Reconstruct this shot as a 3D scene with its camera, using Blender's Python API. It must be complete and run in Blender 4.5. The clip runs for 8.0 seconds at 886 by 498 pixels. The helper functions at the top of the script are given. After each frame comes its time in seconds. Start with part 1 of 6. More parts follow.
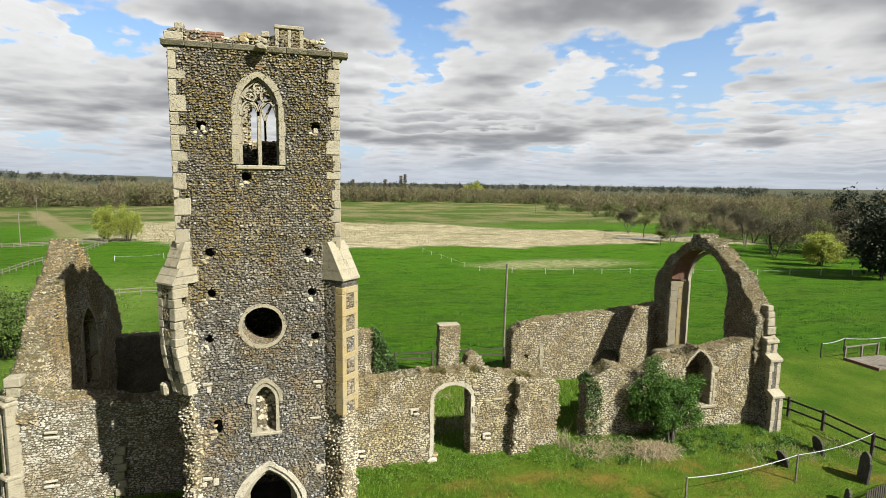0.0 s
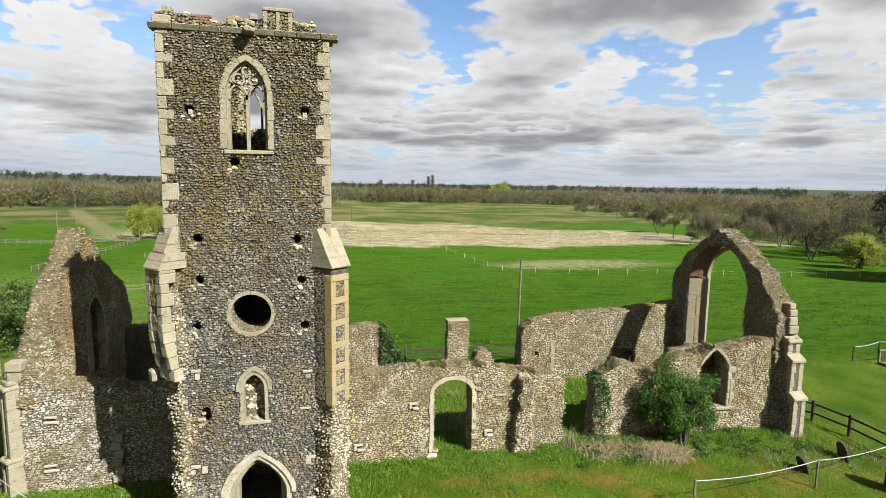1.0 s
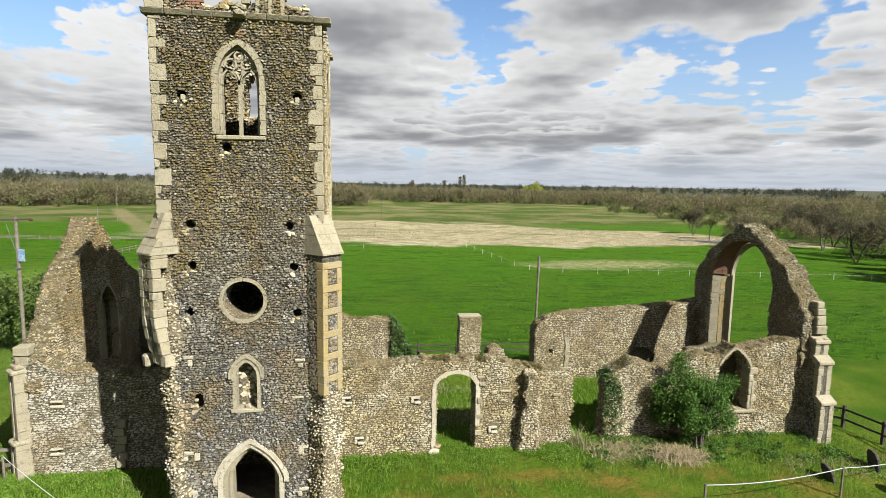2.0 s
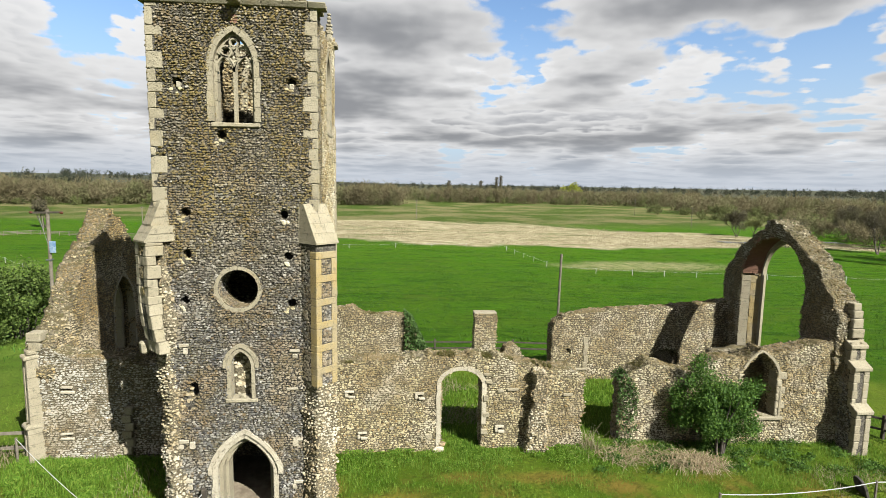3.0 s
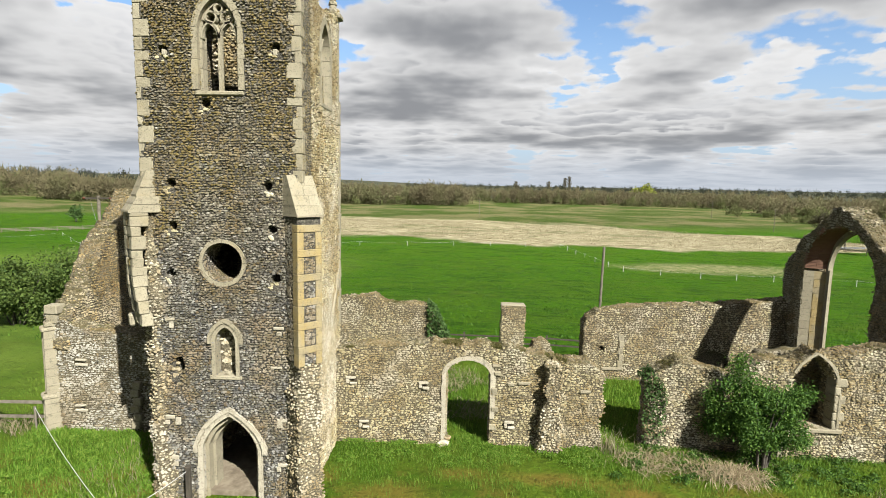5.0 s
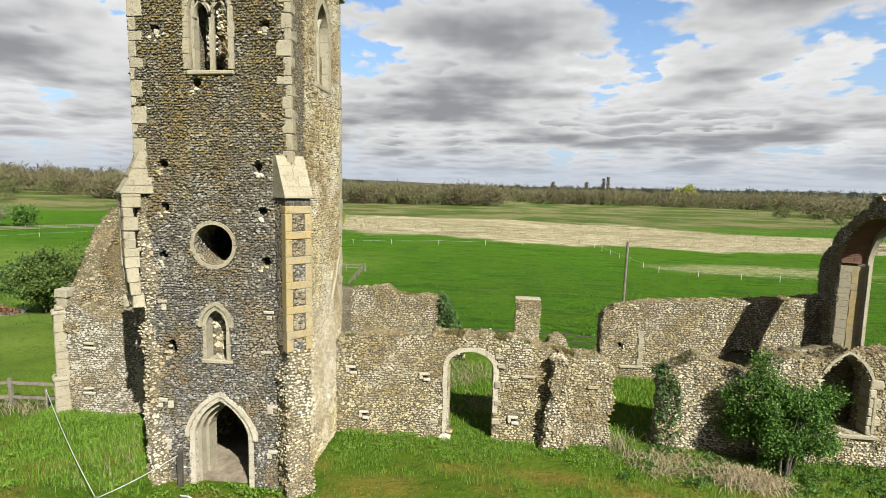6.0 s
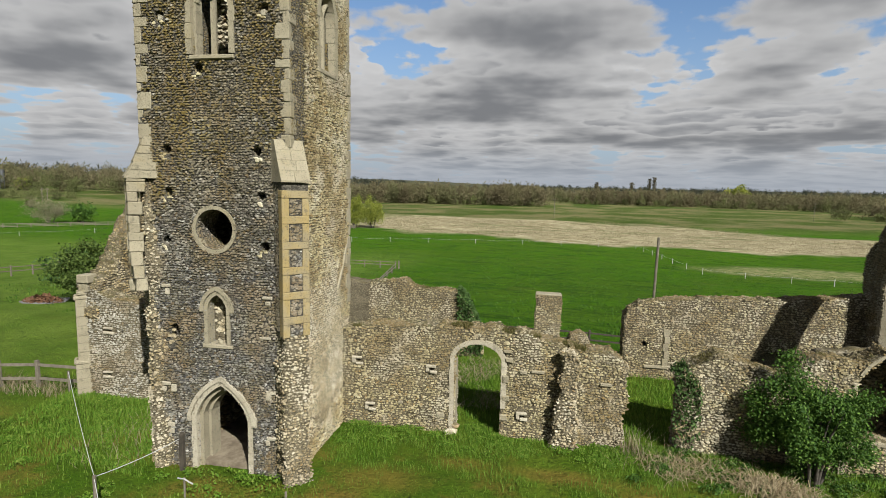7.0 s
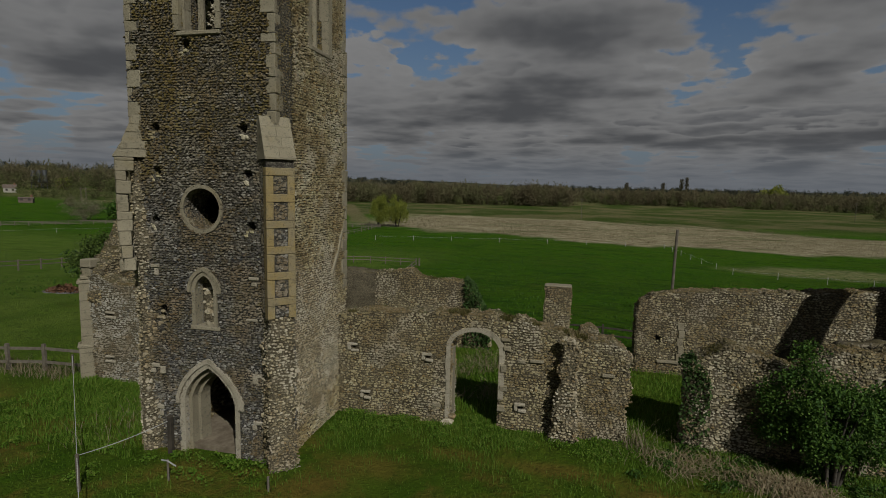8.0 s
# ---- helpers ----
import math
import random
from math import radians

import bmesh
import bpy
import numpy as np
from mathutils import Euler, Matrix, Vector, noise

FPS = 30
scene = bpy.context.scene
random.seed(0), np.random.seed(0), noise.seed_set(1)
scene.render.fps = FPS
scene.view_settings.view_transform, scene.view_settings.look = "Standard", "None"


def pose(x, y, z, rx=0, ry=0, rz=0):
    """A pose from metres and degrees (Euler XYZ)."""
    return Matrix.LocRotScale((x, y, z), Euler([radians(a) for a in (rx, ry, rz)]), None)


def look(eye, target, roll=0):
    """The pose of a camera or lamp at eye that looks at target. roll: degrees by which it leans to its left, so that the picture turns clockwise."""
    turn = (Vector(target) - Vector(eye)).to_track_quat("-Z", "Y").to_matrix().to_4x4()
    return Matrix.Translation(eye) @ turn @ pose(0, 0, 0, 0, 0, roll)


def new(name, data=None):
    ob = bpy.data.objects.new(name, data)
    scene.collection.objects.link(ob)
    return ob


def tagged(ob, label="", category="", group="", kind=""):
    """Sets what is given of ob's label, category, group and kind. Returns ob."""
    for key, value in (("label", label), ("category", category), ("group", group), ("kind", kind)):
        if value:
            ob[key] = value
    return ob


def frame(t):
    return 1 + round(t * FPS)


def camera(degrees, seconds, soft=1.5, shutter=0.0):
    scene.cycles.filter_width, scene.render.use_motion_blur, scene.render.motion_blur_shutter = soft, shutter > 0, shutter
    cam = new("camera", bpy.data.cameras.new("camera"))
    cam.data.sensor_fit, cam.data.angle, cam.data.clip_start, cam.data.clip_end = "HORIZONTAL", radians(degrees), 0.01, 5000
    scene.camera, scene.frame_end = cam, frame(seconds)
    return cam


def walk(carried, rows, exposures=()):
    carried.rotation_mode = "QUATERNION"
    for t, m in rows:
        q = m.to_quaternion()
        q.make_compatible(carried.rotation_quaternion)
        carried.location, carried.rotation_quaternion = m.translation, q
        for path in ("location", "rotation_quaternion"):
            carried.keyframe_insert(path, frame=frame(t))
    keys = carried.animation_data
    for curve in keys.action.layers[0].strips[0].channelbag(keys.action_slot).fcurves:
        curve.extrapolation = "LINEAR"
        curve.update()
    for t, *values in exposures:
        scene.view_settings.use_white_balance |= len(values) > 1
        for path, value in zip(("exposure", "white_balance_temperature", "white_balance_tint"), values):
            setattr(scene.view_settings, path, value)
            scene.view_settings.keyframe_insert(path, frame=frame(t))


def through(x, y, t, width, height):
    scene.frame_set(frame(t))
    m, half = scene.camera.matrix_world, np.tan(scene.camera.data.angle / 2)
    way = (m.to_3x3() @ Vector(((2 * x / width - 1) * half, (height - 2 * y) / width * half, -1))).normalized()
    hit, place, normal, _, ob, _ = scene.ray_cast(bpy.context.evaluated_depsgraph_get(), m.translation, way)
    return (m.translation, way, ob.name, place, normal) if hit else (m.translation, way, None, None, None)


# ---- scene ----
cam = camera(78.6, 8.0, soft=0.8)
METRES, EYE, TILT, LEAN, TURN = 11.0, 12.0, 0.0, 0.0, -15.4
ROWS = [
    (0.0, 0.0, 0.0, 0.0, 0.1, -6.89, -0.8),
    (0.5, 0.0497, 0.0224, -0.0192, 1.62, -6.86, -0.81),
    (1.0, 0.1028, 0.0446, -0.0414, 3.08, -6.83, -0.83),
    (1.5, 0.1529, 0.0664, -0.0617, 4.62, -6.82, -0.84),
    (3.0, 0.3111, 0.152, -0.1118, 10.4, -6.8, -0.97),
    (3.5, 0.3554, 0.186, -0.1293, 12.11, -6.78, -1.0),
    (4.0, 0.4031, 0.2225, -0.1499, 14.16, -6.79, -1.04),
    (4.5, 0.4472, 0.2599, -0.167, 15.88, -6.78, -1.08),
    (6.0, 0.5843, 0.3906, -0.2392, 21.46, -6.75, -1.13),
    (6.5, 0.6278, 0.4291, -0.2589, 23.68, -6.76, -1.16),
    (7.0, 0.6703, 0.4715, -0.2778, 25.89, -6.78, -1.21),
    (7.5, 0.7102, 0.5111, -0.3006, 27.78, -6.81, -1.23),
    (8.0, 0.7375, 0.5596, -0.3346, 28.85, -6.73, -1.21),
]
FADE = [(0.0, 1.82), (6.7, 1.82), (7.0, 1.27), (7.5, 0.57), (8.0, -0.38)]
walk(cam, [(t, pose(1.05, -17.25, EYE, TILT, LEAN, TURN) @ pose(METRES * x, METRES * y, METRES * z, 90 + pitch, roll, yaw)) for t, x, y, z, yaw, pitch, roll in ROWS], FADE)

# ---------------------------------------------------------------- light
SUN_TO = Vector((0.607 * 0.766, -0.795 * 0.766, 0.643))
sun = new("sun", bpy.data.lights.new("sun", "SUN"))
sun.data.energy, sun.data.angle, sun.data.color = 5.0, radians(0.55), (0.985, 0.975, 0.91)
sun.matrix_world = look((40, -60, 60), Vector((40, -60, 60)) - SUN_TO)

Z = Vector((0, 0, 1))


def tree_of(mat_or_world):
    mat_or_world.use_nodes = True
    t = mat_or_world.node_tree
    t.nodes.clear()
    return t


class Net:
    """Short-hand for building node trees."""

    def __init__(self, t):
        self.t = t

    def add(self, kind, ins=None, **props):
        n = self.t.nodes.new(kind)
        for k, v in props.items():
            setattr(n, k, v)
        for k, v in (ins or {}).items():
            self.put(n.inputs[k], v)
        return n

    def put(self, socket, v):
        if isinstance(v, bpy.types.NodeSocket):
            self.t.links.new(v, socket)
        else:
            socket.default_value = v

    def math(self, op, a, b=0.0, c=0.0, clamp=False):
        n = self.add("ShaderNodeMath", {0: a, 1: b, 2: c}, operation=op)
        n.use_clamp = clamp
        return n.outputs[0]

    def vec(self, op, a, b=(0, 0, 0), scale=None):
        n = self.add("ShaderNodeVectorMath", {0: a, 1: b}, operation=op)
        if scale is not None:
            self.put(n.inputs["Scale"], scale)
        return n.outputs[1] if op in ("LENGTH", "DOT_PRODUCT") else n.outputs[0]

    def noise(self, vec, scale, detail=4.0, rough=0.55, distort=0.0, colour=False):
        n = self.add("ShaderNodeTexNoise", {"Vector": vec, "Scale": scale, "Detail": detail, "Roughness": rough, "Distortion": distort})
        return n.outputs["Color" if colour else "Fac"]

    def step(self, v, lo, hi, to0=0.0, to1=1.0, smooth=True):
        n = self.add("ShaderNodeMapRange", {"Value": v, "From Min": lo, "From Max": hi, "To Min": to0, "To Max": to1})
        n.interpolation_type = "SMOOTHSTEP" if smooth else "LINEAR"
        return n.outputs[0]

    def mix(self, fac, a, b, blend="MIX"):
        n = self.add("ShaderNodeMix", data_type="RGBA", blend_type=blend)
        self.put(n.inputs[0], fac)
        for k, v in ((6, a), (7, b)):
            self.put(n.inputs[k], (*v, 1.0) if isinstance(v, tuple) and len(v) == 3 else v)
        return n.outputs[2]

    def ramp(self, fac, stops, mode="LINEAR"):
        n = self.add("ShaderNodeValToRGB", {"Fac": fac})
        r = n.color_ramp
        r.interpolation = mode
        while len(r.elements) < len(stops):
            r.elements.new(0.5)
        for e, (p, c) in zip(r.elements, stops):
            e.position, e.color = p, (*c, 1.0)
        return n.outputs[0]


CLOUD_SHIFT = (4.3, 1.1)


def make_sky():
    w = bpy.data.worlds.new("sky")
    scene.world = w
    n = Net(tree_of(w))
    d = n.add("ShaderNodeTexCoord").outputs["Generated"]
    sky = n.add("ShaderNodeTexSky", sky_type="NISHITA", sun_disc=False)
    sky.sun_elevation, sky.sun_rotation = radians(40), math.atan2(SUN_TO.x, SUN_TO.y)
    sky.air_density, sky.dust_density, sky.ozone_density = 1.0, 0.6, 1.5
    blue = n.vec("MULTIPLY", sky.outputs[0], (0.165, 0.185, 0.205))
    xyz = n.add("ShaderNodeSeparateXYZ", {0: d})
    up = n.math("MAXIMUM", xyz.outputs[2], 0.0)

    # flat-based heaps drifting in one layer: the sight line meets the grey base first, then the sunlit flanks above it
    flat = n.math("ADD", up, 0.10)
    plan = n.vec("DIVIDE", d, n.add("ShaderNodeCombineXYZ", {0: flat, 1: flat, 2: 1.0}).outputs[0])
    plan = n.vec("MULTIPLY", plan, (1.0, 1.0, 0.0))
    # rounded billows on the flanks, smaller towards the horizon
    tall = n.vec("MULTIPLY", d, (1.0, 1.0, 1.7))
    billow = n.add("ShaderNodeTexVoronoi", {"Vector": n.vec("ADD", tall, n.vec("SCALE", n.noise(tall, 16.0, 4.0, 0.6, colour=True), scale=0.05)), "Scale": 11.0, "Detail": 2.0, "Roughness": 0.6}, feature="F1").outputs["Distance"]
    puff = n.math("ADD", n.math("MULTIPLY", n.math("SUBTRACT", 0.42, billow), 0.16), n.math("MULTIPLY", n.math("SUBTRACT", n.noise(tall, 9.0, 7.0, 0.6), 0.5), 0.26))
    both = n.mix(n.step(up, 0.03, 0.30, 0.75, 0.0), blue, (0.55, 0.69, 0.88))
    levels = 8
    for k in range(levels - 1, -1, -1):
        q = n.vec("SCALE", plan, scale=1.0 + 0.10 * k)
        q = n.vec("ADD", q, (CLOUD_SHIFT[0], CLOUD_SHIFT[1], 0.05 * k))
        top = k / (levels - 1)
        heap_ = n.math("ADD", n.noise(q, 0.85, 4.0, 0.5), n.math("MULTIPLY", puff, 0.45 + 0.65 * top))
        rim = 0.425 + 0.007 * k
        cover = n.step(heap_, rim, rim + 0.05)
        lit = 0.90 + 0.15 * top
        core = 0.36 + 0.42 * top
        tone = n.step(n.math("SUBTRACT", heap_, n.math("MULTIPLY", puff, 0.25)), rim + 0.01, rim + 0.23 + 0.12 * top)
        cloud = n.mix(tone, (lit, lit, lit), (core * 0.97, core * 1.0, core * 1.06))
        both = n.mix(cover, both, cloud)
    both = n.mix(n.step(up, 0.0, 0.09, 0.8, 0.0), both, (0.62, 0.69, 0.79))
    both = n.vec("SCALE", both, scale=0.246)
    back = n.add("ShaderNodeBackground", {"Color": both, "Strength": 1.0})
    n.t.links.new(back.outputs[0], n.add("ShaderNodeOutputWorld").inputs[0])


make_sky()


# ---------------------------------------------------------------- materials
# lowers every base colour evenly, so shadows render deeper at the raised exposure
ALBEDO_SCALE = (0.61, 0.61, 0.60)


def material(name, build):
    m = bpy.data.materials.new(name)
    n = Net(tree_of(m))
    out = n.add("ShaderNodeOutputMaterial")
    colour, rough, bump, extra = build(n)
    colour = n.mix(1.0, colour, ALBEDO_SCALE, "MULTIPLY")
    p = n.add("ShaderNodeBsdfPrincipled", {"Base Color": colour if isinstance(colour, bpy.types.NodeSocket) else (*colour, 1.0), "Roughness": rough})
    p.inputs["Specular IOR Level"].default_value = extra.get("spec", 0.35)
    if "metal" in extra:
        p.inputs["Metallic"].default_value = extra["metal"]
    if bump is not None:
        b = n.add("ShaderNodeBump", {"Height": bump, "Strength": extra.get("strength", 0.5), "Distance": extra.get("distance", 0.02)})
        n.t.links.new(b.outputs[0], p.inputs["Normal"])
    shader = p.outputs[0]
    if "through" in extra:
        tr = n.add("ShaderNodeBsdfTranslucent", {"Color": colour if isinstance(colour, bpy.types.NodeSocket) else (*colour, 1.0)})
        shader = n.add("ShaderNodeMixShader", {0: extra["through"], 1: shader, 2: tr.outputs[0]}).outputs[0]
    n.t.links.new(shader, out.inputs[0])
    return m


def where(n):
    return n.add("ShaderNodeNewGeometry").outputs["Position"]


def island(n):
    return n.add("ShaderNodeNewGeometry").outputs["Random Per Island"]


def per_object(n):
    return n.add("ShaderNodeObjectInfo").outputs["Random"]


def moss_on_top(n, p, c, most=0.85):
    """Turf and lichen where a surface lies flat to the sky."""
    up = n.add("ShaderNodeSeparateXYZ", {0: n.add("ShaderNodeNewGeometry").outputs["Normal"]}).outputs[2]
    grow = n.math("MULTIPLY", n.step(up, 0.30, 0.72), n.step(n.noise(p, 1.7, 5.0, 0.65), 0.42, 0.56))
    moss = n.mix(n.noise(p, 9.0, 4.0), (0.050, 0.050, 0.015), (0.132, 0.096, 0.043))
    return n.mix(n.math("MULTIPLY", grow, most), c, moss)


def flint_of(stops, lichen, rough=0.6, bleach=0.6):
    def build(n):
        p, r = where(n), island(n)
        base = n.ramp(r, stops, "CONSTANT")
        base = n.mix(n.math("MULTIPLY", n.step(n.noise(p, 30.0, 3.0), 0.5, 0.75), 0.3), base, (0.178, 0.162, 0.132))
        base = n.mix(n.math("MULTIPLY", n.step(n.noise(p, 17.0, 5.0, 0.7), 0.50, 0.66), 0.62), base, n.mix(0.7, base, (0.030, 0.026, 0.020)))
        broad = n.noise(p, 0.5, 5.0, 0.65)
        base = n.mix(n.math("MULTIPLY", n.step(broad, 0.46, 0.56), 0.85), base, n.mix(0.66, base, (0.205, 0.135, 0.050)))
        base = n.mix(n.math("MULTIPLY", n.step(n.noise(n.vec("ADD", p, (7.3, 1.9, 4.1)), 0.7, 4.0, 0.65), 0.48, 0.62), bleach), base, n.mix(0.66, base, (0.60, 0.565, 0.48)))
        speck = n.math("FRACT", n.math("MULTIPLY", r, 37.0))
        patch = n.math("ADD", n.noise(p, 0.55, 3.0, 0.6), n.math("MULTIPLY", n.noise(p, 3.0, 3.0), 0.35))
        tall = n.step(n.add("ShaderNodeSeparateXYZ", {0: p}).outputs[2], 6.0, 11.0, 0.0, lichen[3] if len(lichen) > 3 else 0.0)
        on = n.math("MULTIPLY", n.step(n.math("ADD", patch, tall), lichen[0], lichen[0] + 0.16), n.step(speck, 0.25, 0.6))
        base = n.mix(n.math("MULTIPLY", on, lichen[1]), base, lichen[2])
        if len(lichen) > 3:
            film = n.math("MULTIPLY", n.step(n.add("ShaderNodeSeparateXYZ", {0: p}).outputs[2], 6.0, 10.5), n.step(n.noise(p, 0.9, 4.0, 0.65), 0.28, 0.56))
            base = n.mix(n.math("MULTIPLY", film, 0.8), base, n.mix(0.55, base, (0.185, 0.128, 0.034)))
        return moss_on_top(n, p, base), rough, n.noise(p, 60.0, 3.0), {"strength": 0.35, "distance": 0.01, "spec": 0.35}
    return build


DARK = [(0.0, (0.034, 0.034, 0.037)), (0.12, (0.080, 0.078, 0.077)), (0.30, (0.150, 0.143, 0.133)), (0.52, (0.232, 0.216, 0.188)), (0.74, (0.145, 0.105, 0.062)), (0.80, (0.300, 0.284, 0.250)), (0.95, (0.42, 0.405, 0.37))]
BUFF = [(0.0, (0.100, 0.081, 0.054)), (0.07, (0.225, 0.186, 0.122)), (0.22, (0.320, 0.270, 0.178)), (0.44, (0.390, 0.338, 0.232)), (0.70, (0.280, 0.198, 0.100)), (0.77, (0.435, 0.385, 0.280)), (0.95, (0.50, 0.462, 0.370))]
PALE = [(0.0, (0.31, 0.25, 0.155)), (0.2, (0.44, 0.372, 0.242)), (0.5, (0.50, 0.43, 0.295)), (0.75, (0.54, 0.482, 0.362)), (0.95, (0.36, 0.262, 0.145))]
GREY = [(0.0, (0.090, 0.082, 0.070)), (0.10, (0.235, 0.212, 0.172)), (0.28, (0.350, 0.325, 0.270)), (0.60, (0.430, 0.405, 0.345)), (0.80, (0.260, 0.195, 0.110)), (0.87, (0.50, 0.48, 0.42))]
BUFF = [(q, (1.15 * c[0], 1.13 * c[1], 0.95 * c[2])) for q, c in BUFF]
# buff at about half strength: shade of the walls facing away, put into colour
BUFF_SHADED = [(q, tuple(0.52 * k for k in c)) for q, c in BUFF]
M_flint = material("flint_dark", flint_of(DARK, (0.80, 0.85, (0.185, 0.140, 0.036), 0.24), 0.6, 0.25))
M_buff = material("flint_buff", flint_of(BUFF, (0.80, 0.55, (0.145, 0.102, 0.033))))
M_buff_shaded = material("flint_buff_shaded", flint_of(BUFF_SHADED, (0.74, 0.6, (0.15, 0.10, 0.030))))
M_rust = material("flint_rusty", flint_of([(q, (0.86 * c[0], 0.76 * c[1], 0.60 * c[2])) for q, c in BUFF], (0.70, 0.6, (0.19, 0.125, 0.035)), 0.75, 0.5))
M_mossy = material("mossy_stone", flint_of([(0.0, (0.045, 0.040, 0.018)), (0.15, (0.110, 0.090, 0.038)), (0.32, (0.230, 0.188, 0.110)), (0.55, (0.310, 0.265, 0.170)), (0.72, (0.085, 0.088, 0.024)), (0.85, (0.36, 0.315, 0.220))], (0.80, 0.5, (0.150, 0.112, 0.040)), 0.95, 0.1))
M_grey = material("flint_grey", flint_of(GREY, (0.85, 0.5, (0.150, 0.112, 0.040)), 0.75))
M_pale = material("rubble_pale", flint_of([(q, tuple(1.08 * k for k in c)) for q, c in PALE], (0.88, 0.5, (0.172, 0.125, 0.046)), 0.85))


def mortar_of(a, b):
    def build(n):
        p = where(n)
        c = n.mix(n.step(n.noise(p, 1.3, 5.0), 0.35, 0.65), a, b)
        # pebbles and chips pressed into the joints
        cell = n.add("ShaderNodeTexVoronoi", {"Vector": p, "Scale": 24.0}, feature="F1")
        chip = n.add("ShaderNodeSeparateXYZ", {0: cell.outputs["Color"]}).outputs[0]
        c = n.mix(0.75, c, n.mix(chip, n.mix(0.6, c, (0.020, 0.017, 0.013)), n.mix(0.45, c, (0.40, 0.36, 0.28))))
        gap = n.step(cell.outputs["Distance"], 0.34, 0.62)
        c = n.mix(n.math("MULTIPLY", gap, 0.5), c, n.mix(0.8, c, (0.020, 0.017, 0.013)))
        lump = n.math("SUBTRACT", n.math("MULTIPLY", n.noise(p, 40.0, 4.0, 0.65), 0.4), n.math("MULTIPLY", cell.outputs["Distance"], 1.2))
        return moss_on_top(n, p, c), 0.95, lump, {"strength": 0.9, "distance": 0.03, "spec": 0.2}
    return build


M_mortar = material("mortar_grey", mortar_of((0.050, 0.046, 0.039), (0.098, 0.089, 0.073)))
M_mortar_buff = material("mortar_buff", mortar_of((0.120, 0.094, 0.048), (0.225, 0.186, 0.110)))


def limestone_of(a, b, ochre, most):
    def build(n):
        p = where(n)
        c = n.mix(n.noise(p, 2.2, 5.0, 0.6), a, b)
        c = n.mix(n.math("MULTIPLY", per_object(n), 0.4), c, (0.235, 0.200, 0.135))
        c = n.mix(n.math("MULTIPLY", n.step(n.noise(p, 1.1, 5.0, 0.6), 0.55 - 0.4 * most, 0.72 - 0.4 * most), 0.35 + most), c, ochre)
        c = n.mix(n.math("MULTIPLY", n.step(n.noise(p, 5.0, 7.0, 0.75), 0.53, 0.66), 0.5), c, (0.100, 0.088, 0.062))
        pit = n.step(n.noise(p, 26.0, 4.0, 0.7), 0.54, 0.66)
        c = n.mix(n.math("MULTIPLY", pit, 0.55), c, (0.060, 0.052, 0.038))
        return c, 0.92, n.math("SUBTRACT", n.noise(p, 18.0, 6.0, 0.75), n.math("MULTIPLY", pit, 0.35)), {"strength": 0.8, "distance": 0.025, "spec": 0.2}
    return build


M_stone = material("limestone", limestone_of((0.240, 0.210, 0.145), (0.400, 0.358, 0.262), (0.250, 0.196, 0.092), 0.06))
M_block = material("pale_chalk_block", limestone_of((0.400, 0.355, 0.270), (0.55, 0.505, 0.405), (0.30, 0.245, 0.150), 0.05))
M_yellow = material("lichened_limestone", limestone_of((0.250, 0.200, 0.112), (0.390, 0.322, 0.192), (0.340, 0.245, 0.088), 0.30))


def brick_look(n):
    c = n.mix(n.noise(where(n), 6.0, 4.0), (0.165, 0.075, 0.046), (0.235, 0.135, 0.088))
    return n.mix(n.math("MULTIPLY", per_object(n), 0.4), c, (0.145, 0.066, 0.046)), 0.9, n.noise(where(n), 40.0, 4.0), {"strength": 0.4}


M_brick = material("red_brick", brick_look)


def plain(a, b, scale=4.0, rough=0.8, strength=0.3, **extra):
    def build(n):
        p = where(n)
        c = n.mix(n.step(n.noise(p, scale, 5.0, 0.6), 0.3, 0.7), a, b)
        return c, rough, n.noise(p, scale * 6, 4.0), {"strength": strength, "distance": 0.01, **extra}
    return build


M_trodden = material("trodden_earth", plain((0.120, 0.092, 0.062), (0.230, 0.190, 0.135), 3.0, 0.95, 0.8))
# near-black: the shade inside holes and far windows is put into the colour
M_dark = material("dark_hollow", plain((0.033, 0.028, 0.023), (0.059, 0.050, 0.040)))


SCORCHED = [(10.4, 2.0, 1.9, 0.45), (5.2, 0.9, 1.3, 0.8), (7.2, 2.2, 1.0, 0.4), (4.0, -0.6, 0.8, 0.7), (13.2, 1.4, 1.2, 0.4), (8.2, -0.8, 1.5, 0.6)]


def ground_look(n):
    p = where(n)
    xyz = n.add("ShaderNodeSeparateXYZ", {0: p})
    x, y = xyz.outputs[0], xyz.outputs[1]
    wide, mid, fine = n.noise(p, 0.035, 4.0), n.noise(p, 0.35, 5.0, 0.6), n.noise(p, 6.0, 5.0, 0.7)
    lawn = n.mix(n.step(mid, 0.3, 0.7), (0.043, 0.092, 0.006), (0.105, 0.142, 0.018))
    worn = n.math("MULTIPLY", n.step(n.noise(p, 0.4, 5.0, 0.65), 0.47, 0.62), n.step(y, 4.0, 1.0))
    lawn = n.mix(n.math("MULTIPLY", worn, 0.7), lawn, (0.165, 0.112, 0.030))
    # scorched spots in the turf
    for sx, sy, rx, ry in SCORCHED:
        e = n.vec("LENGTH", n.vec("MULTIPLY", n.vec("SUBTRACT", p, (sx, sy, 0.0)), (1 / rx, 1 / ry, 0.0)))
        e = n.math("ADD", e, n.math("MULTIPLY", n.math("SUBTRACT", n.noise(p, 1.6, 6.0, 0.7), 0.5), 1.6))
        lawn = n.mix(n.math("MULTIPLY", n.step(e, 1.4, 0.2), 0.6), lawn, (0.190, 0.125, 0.034))
